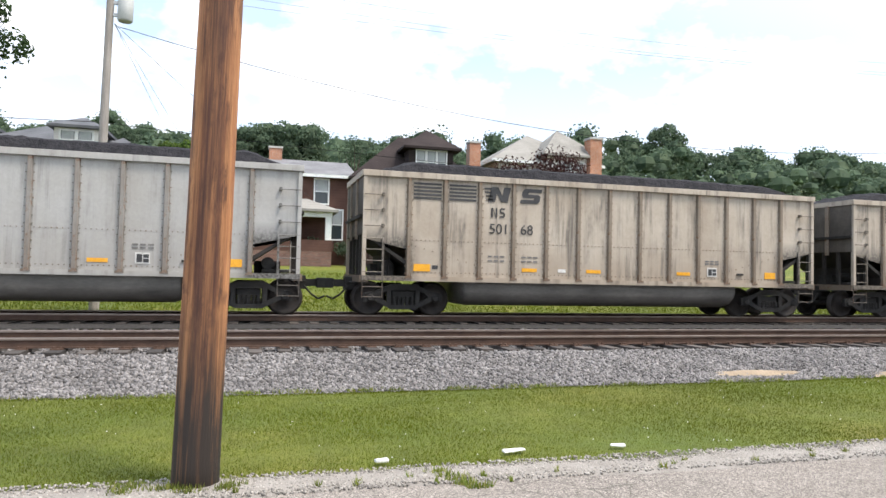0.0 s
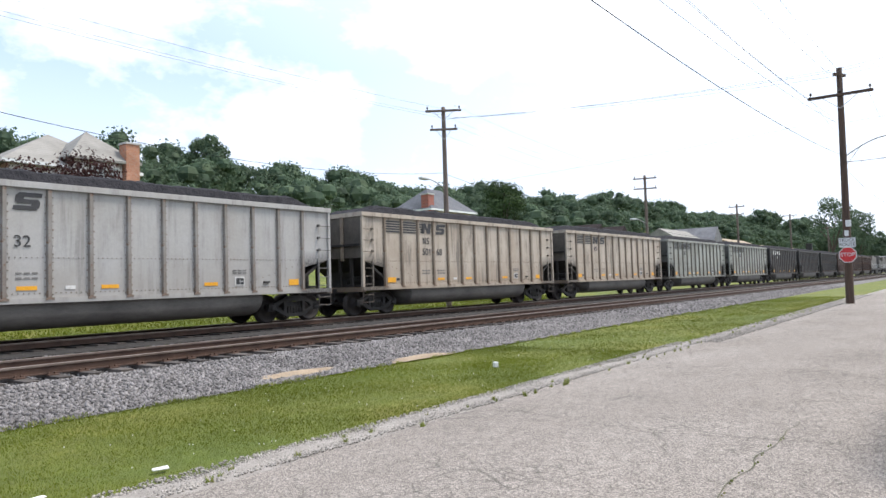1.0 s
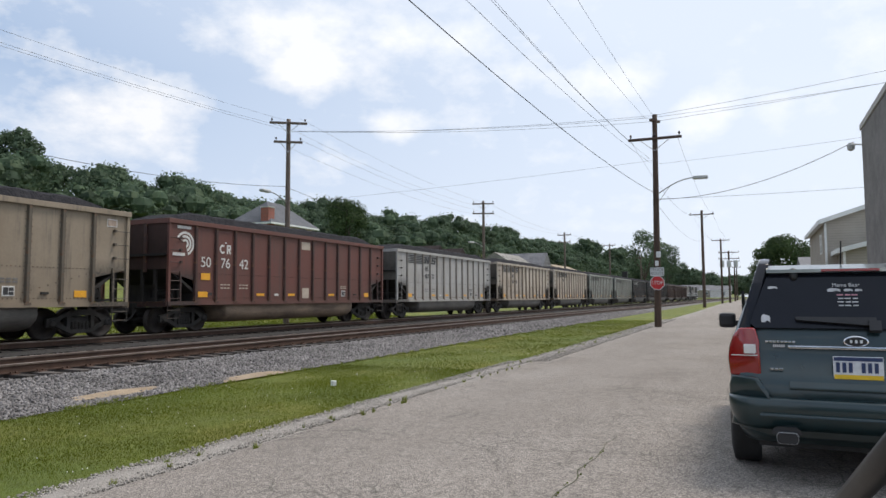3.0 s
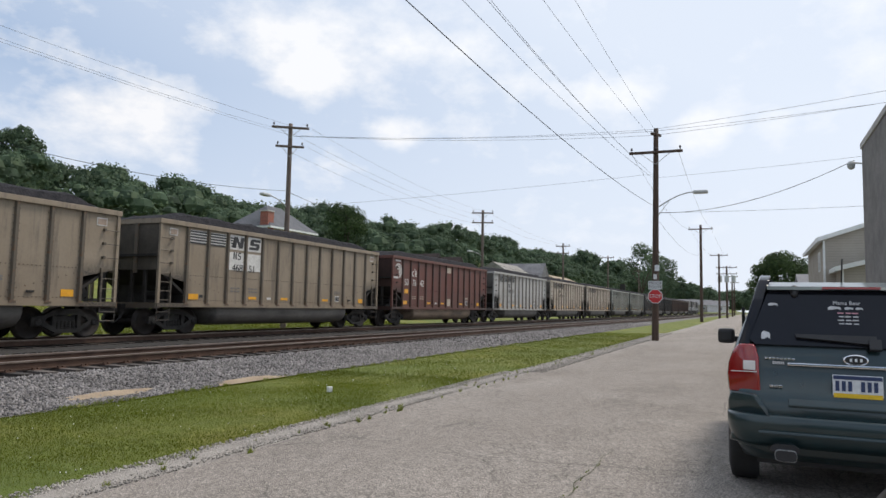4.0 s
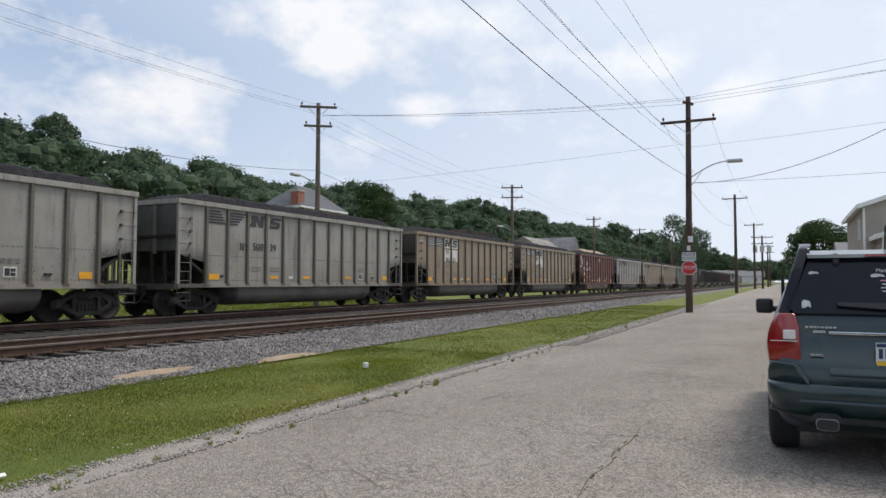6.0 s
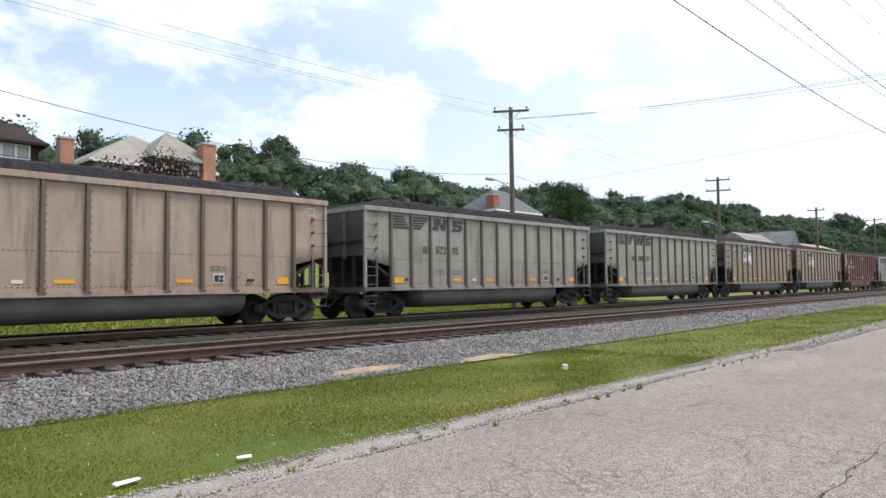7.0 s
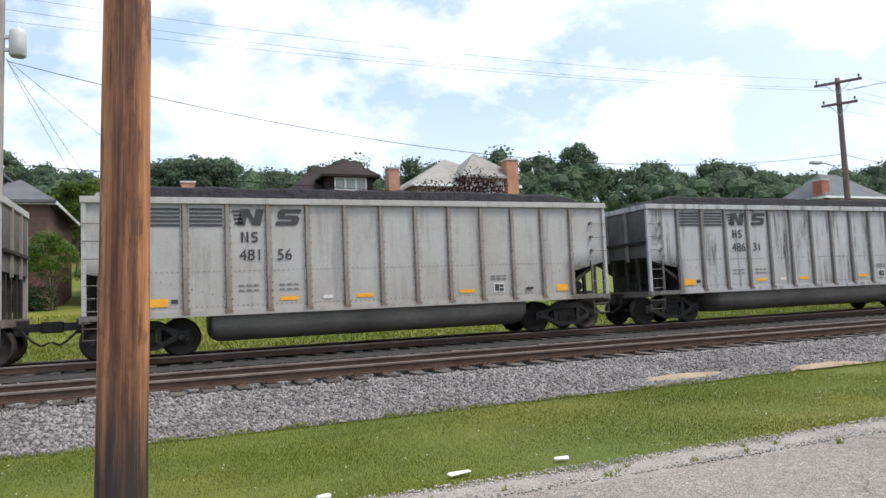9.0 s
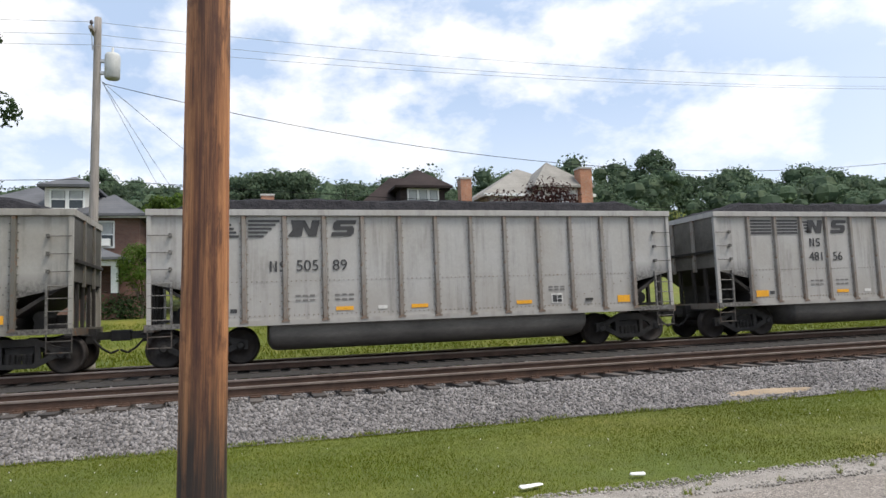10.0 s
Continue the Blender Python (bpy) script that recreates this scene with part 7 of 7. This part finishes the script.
# the car beside which the camera is held: its windscreen pillar and bonnet edge
own = thing("parked_car", "dark windscreen pillar and bonnet of another parked car", "car", pose(0.008, -0.012, 0.022))
bm = B()
tube(bm, (1.16, -0.053, 1.246), (0.36, -0.108, 1.621), 0.013, 0.012, 10)
part("pillar", bm, M["plastic"], own, smooth=True)
bm = B()
tube(bm, (1.17, -0.083, 1.221), (0.38, -0.143, 1.596), 0.017, 0.016, 8)
part("window_seal", bm, M["pillar_grey"], own, smooth=True)
bm = B()
tube(bm, (1.18, -0.128, 1.186), (0.4, -0.188, 1.566), 0.03, 0.03, 8)
part("door_frame", bm, M["plastic"], own, smooth=True)
# windscreen in opaque grey, the reflection on its glass painted in
bm = B()
prism(bm, [(1.2, 1.10), (1.24, 1.10), (0.44, 1.52), (0.40, 1.52)], -1.5, -0.19)
part("windscreen", bm, M["pillar_grey"], own)
bm = B()
loft(bm, [ring(bm, 0.4, -2.2, 2.55, 0.72, 0.3), ring(bm, 0.8, -2.3, 2.6, 0.78, 0.3), ring(bm, 0.98, -2.3, 2.4, 0.76, 0.3), ring(bm, 1.08, -2.2, 1.5, 0.7, 0.3)])
for v in bm.verts:
    v.co.y -= 0.95
part("body", bm, M["suv"], own, smooth=True)
for x in (-1.3, 1.75):
    for s in (-1, 1):
        bm = B()
        lathe(bm, [(0.18, 0.0), (0.30, 0.02), (0.32, 0.0), (0.32, -0.2), (0.2, -0.2)], 24, "Y", Matrix.Translation((x, 0, 0.438)) @ Matrix.Diagonal((1, s, 1, 1)))
        for v in bm.verts:
            v.co.y += -0.95 + s * 0.74
        part("wheel", bm, M["rubber"], own, smooth=True)

# ---- small things on the verge ----
for x, y, rz, l, w, h in ((2.30, 5.74, 12, 0.23, 0.06, 0.02), (3.35, 5.73, -10, 0.14, 0.055, 0.02), (1.06, 5.62, 15, 0.12, 0.05, 0.03), (10.5, 6.9, 60, 0.10, 0.07, 0.09)):
    bm = box(B(), -l / 2, l / 2, -w / 2, w / 2, 0, h, bevel=0.012)
    for v in bm.verts:
        v.co += Vector((0, 0, 0.01)) * noise.noise(v.co * 30)
    tagged(part("litter", bm, M["litter"]), "scrap of white foam packaging on the grass edge", "litter", "scraps of litter").matrix_basis = pose(x, y, land(x, y) + 0.028, 0, 0, rz)


def tufts(points, mat, label, category, hgt, spread_, blades):
    rng = random.Random(5)
    verts, faces = [], []
    for x, y, k in points:
        for _ in range(int(blades * k)):
            a, d = rng.uniform(0, 6.28), rng.uniform(0, spread_) * k
            px, py = x + math.cos(a) * d * 1.6, y + math.sin(a) * d * 0.7
            h = hgt * rng.uniform(0.4, 1.1)
            b = rng.uniform(0, 6.28)
            lean = rng.uniform(0.2, 0.9) * h
            wd = 0.006 + 0.003 * rng.random()
            z = land(px, py) + 0.01
            i = len(verts)
            verts += [(px - math.sin(b) * wd, py + math.cos(b) * wd, z), (px + math.sin(b) * wd, py - math.cos(b) * wd, z), (px + math.cos(b) * lean, py + math.sin(b) * lean, z + h)]
            faces.append((i, i + 1, i + 2))
    return tagged(part(category.replace(" ", "_"), raw(category.replace(" ", "_"), verts, faces, M[mat])), label, category, kind="stuff")


rng = random.Random(6)
pts = [(-0.44 + rng.uniform(-0.45, 0.5), 5.15 + rng.uniform(-0.08, 0.1), 0.8) for _ in range(7)] + [(1.45 + k * 0.05, 5.25 - k * 0.11, 0.75) for k in range(5)] + [(-0.85, 5.3, 1.0)]
pts += [(rng.uniform(-3, 30), 5.0 + rng.uniform(-0.1, 0.35) - 0.012 * 10, rng.uniform(0.1, 0.3)) for _ in range(110)]

tufts(pts, "weed", "ragged weeds in the crumbling road edge", "weeds", 0.07, 0.10, 90)
verts, faces = [], []
for k in range(70):
    x = 4.0 + k * 0.05
    y = 1.38 + 0.025 * math.sin(k * 0.35) + 0.035 * noise.noise((x * 3, 2, 0))
    w = 0.003 + 0.006 * abs(noise.noise((x * 7, 9, 0)))
    verts += [(x, y - w, land(x, y) + 0.0165), (x, y + w, land(x, y) + 0.0165)]
    if k:
        faces.append((2 * k - 2, 2 * k, 2 * k + 1, 2 * k - 1))
tagged(part("road_crack", raw("road_crack", verts, faces, M["crack"])), "mossy crack across the asphalt", "crack", kind="structure")
crack = [(4.2 + k * 0.06, 1.38 + 0.025 * math.sin(k * 0.42), 0.1) for k in range(45) if k % 5 in (0, 1)]
tufts(crack, "weed", "sparse weeds growing along a crack in the asphalt", "weeds", 0.018, 0.09, 40)

# dry weeds straggling along the foot of the ballast
foot = [(x, 9.3 + 0.32 * noise.noise((x * 0.25, 0, 0)) + 0.12 * noise.noise((x * 1.3, 4, 0)) + rng.uniform(-0.2, 0.3), rng.uniform(0.3, 1.0)) for x in [rng.uniform(-4, 40) for _ in range(260)]]
tufts(foot, "weed", "straggling dry weeds along the foot of the ballast", "weeds", 0.06, 0.14, 46)

# grass blades, thickest near the road
gr = np.random.RandomState(3)
def blades(name, n, x0, x1, y0, y1, h, w):
    px, py = gr.uniform(x0, x1, n), gr.uniform(y0, y1, n)
    a, b = gr.uniform(0, 6.283, n), gr.uniform(0, 6.283, n)
    hh, ln = h * gr.uniform(0.5, 1.2, n), h * gr.uniform(0.2, 0.9, n)
    pz = np.array([land(x, y) + 0.02 * noise.noise((x * 0.4, y * 0.7, 0)) for x, y in zip(px, py)])
    v = np.empty((n, 3, 3))
    v[:, 0] = np.stack([px - np.sin(a) * w, py + np.cos(a) * w, pz - 0.005], 1)
    v[:, 1] = np.stack([px + np.sin(a) * w, py - np.cos(a) * w, pz - 0.005], 1)
    v[:, 2] = np.stack([px + np.cos(b) * ln, py + np.sin(b) * ln, pz + hh], 1)
    me = bpy.data.meshes.new(name)
    me.vertices.add(n * 3)
    me.vertices.foreach_set("co", v.ravel())
    me.loops.add(n * 3)
    me.loops.foreach_set("vertex_index", np.arange(n * 3, dtype=np.int32))
    me.polygons.add(n)
    me.polygons.foreach_set("loop_start", np.arange(0, n * 3, 3, dtype=np.int32))
    me.update(calc_edges=True)
    me.materials.append(M["blade"])
    return tagged(part("grass", me), "short mown grass of the verge", "grass", kind="stuff")


blades("grass", 240000, -5, 14, 5.5, 9.85, 0.024, 0.0034)
blades("grass", 70000, 14, 45, 5.3, 9.6, 0.026, 0.007)

blades("grass", 70000, -14, 48, 22.6, 35, 0.12, 0.02)
# ballast stones
def stones(n, x0, x1, y0, y1, size, height=bed_z, label="loose crushed grey ballast stones", low=-0.09, mat="stone"):
    base = np.array([(1, 0, 0), (-1, 0, 0), (0, 1, 0), (0, -1, 0), (0, 0, 1), (0, 0, -1)], float)
    tri = np.array([(0, 2, 4), (2, 1, 4), (1, 3, 4), (3, 0, 4), (2, 0, 5), (1, 2, 5), (3, 1, 5), (0, 3, 5)])
    px, py = gr.uniform(x0, x1, n), gr.uniform(y0, y1, n)
    pz = np.array([height(x, y) for x, y in zip(px, py)])
    keep = pz > low + gr.uniform(0, 0.04, n)
    px, py, pz = px[keep], py[keep], pz[keep]
    n = len(px)
    v = base[None] * gr.uniform(0.55, 1.25, (n, 6, 1)) * size * gr.uniform(0.6, 1.3, (n, 1, 1))
    q = gr.normal(size=(n, 4))
    q /= np.linalg.norm(q, axis=1)[:, None]
    w, x, y, z = q.T
    R = np.stack([np.stack([1 - 2 * (y * y + z * z), 2 * (x * y - z * w), 2 * (x * z + y * w)], 1), np.stack([2 * (x * y + z * w), 1 - 2 * (x * x + z * z), 2 * (y * z - x * w)], 1), np.stack([2 * (x * z - y * w), 2 * (y * z + x * w), 1 - 2 * (x * x + y * y)], 1)], 1)
    v = np.einsum("nij,nkj->nki", R, v) + np.stack([px, py, pz + 0.008], 1)[:, None]
    f = (tri[None] + (np.arange(n) * 6)[:, None, None]).reshape(-1)
    me = bpy.data.meshes.new("ballast_stones")
    me.vertices.add(n * 6)
    me.vertices.foreach_set("co", v.ravel())
    me.loops.add(len(f))
    me.loops.foreach_set("vertex_index", f.astype(np.int32))
    me.polygons.add(len(f) // 3)
    me.polygons.foreach_set("loop_start", np.arange(0, len(f), 3, dtype=np.int32))
    me.update(calc_edges=True)
    me.materials.append(M[mat])
    return tagged(part("ballast_stones", me), label, "ballast", kind="stuff")


stones(9000, -6, 26, 8.9, 9.8, 0.03)
stones(35000, -6, 26, 9.4, 12.0, 0.036)
stones(19000, -6, 26, 12.0, 17.0, 0.036)
stones(12000, -3, 16, 4.93, 5.5, 0.013, lambda x, y: land(x, y) + 0.016, "coarse grey gravel along the road edge", -9, "gravel_stone")
stones(9000, 16, 45, 4.5, 5.3, 0.02, lambda x, y: land(x, y) + 0.016, "coarse grey gravel along the road edge", -9, "gravel_stone")
# white clover heads dotted through the grass
cv = [(gr.uniform(-4, 20), gr.uniform(5.6, 9.0)) for _ in range(160)]
bm = B()
for x, y in cv:
    z = land(x, y) + 0.03
    box(bm, x - 0.0035, x + 0.0035, y - 0.0035, y + 0.0035, z - 0.004, z + 0.004)
tagged(part("clover_heads", bm, M["litter"]), "tiny white clover heads in the grass", "clover", kind="stuff")
stones(11000, 26, 75, 8.9, 12.6, 0.062)


# ---- movement ----
def motions():
    for ob, x in TRAIN:
        walk(ob, [(t, pose(x + SPEED * t + gain, FAR_TRACK, RAIL_Z)) for t, gain in SURGE])
    # wheels roll along the rail, one frame at a time; all turn alike on their own axles
    rate = math.degrees(SPEED / WHEEL_R)
    made = {}
    for w in WHEELSETS:
        p = w.matrix_basis.translation.copy()
        key = tuple(round(c, 3) for c in p)
        if key not in made:
            walk(w, [(k / FPS, pose(p.x, p.y, p.z, 0, (rate * k / FPS) % 360, 0)) for k in range(301)])
            made[key] = w
        else:
            w.rotation_mode = "QUATERNION"
            w.animation_data_create()
            w.animation_data.action = made[key].animation_data.action
            w.animation_data.action_slot = made[key].animation_data.action_slot


motions()
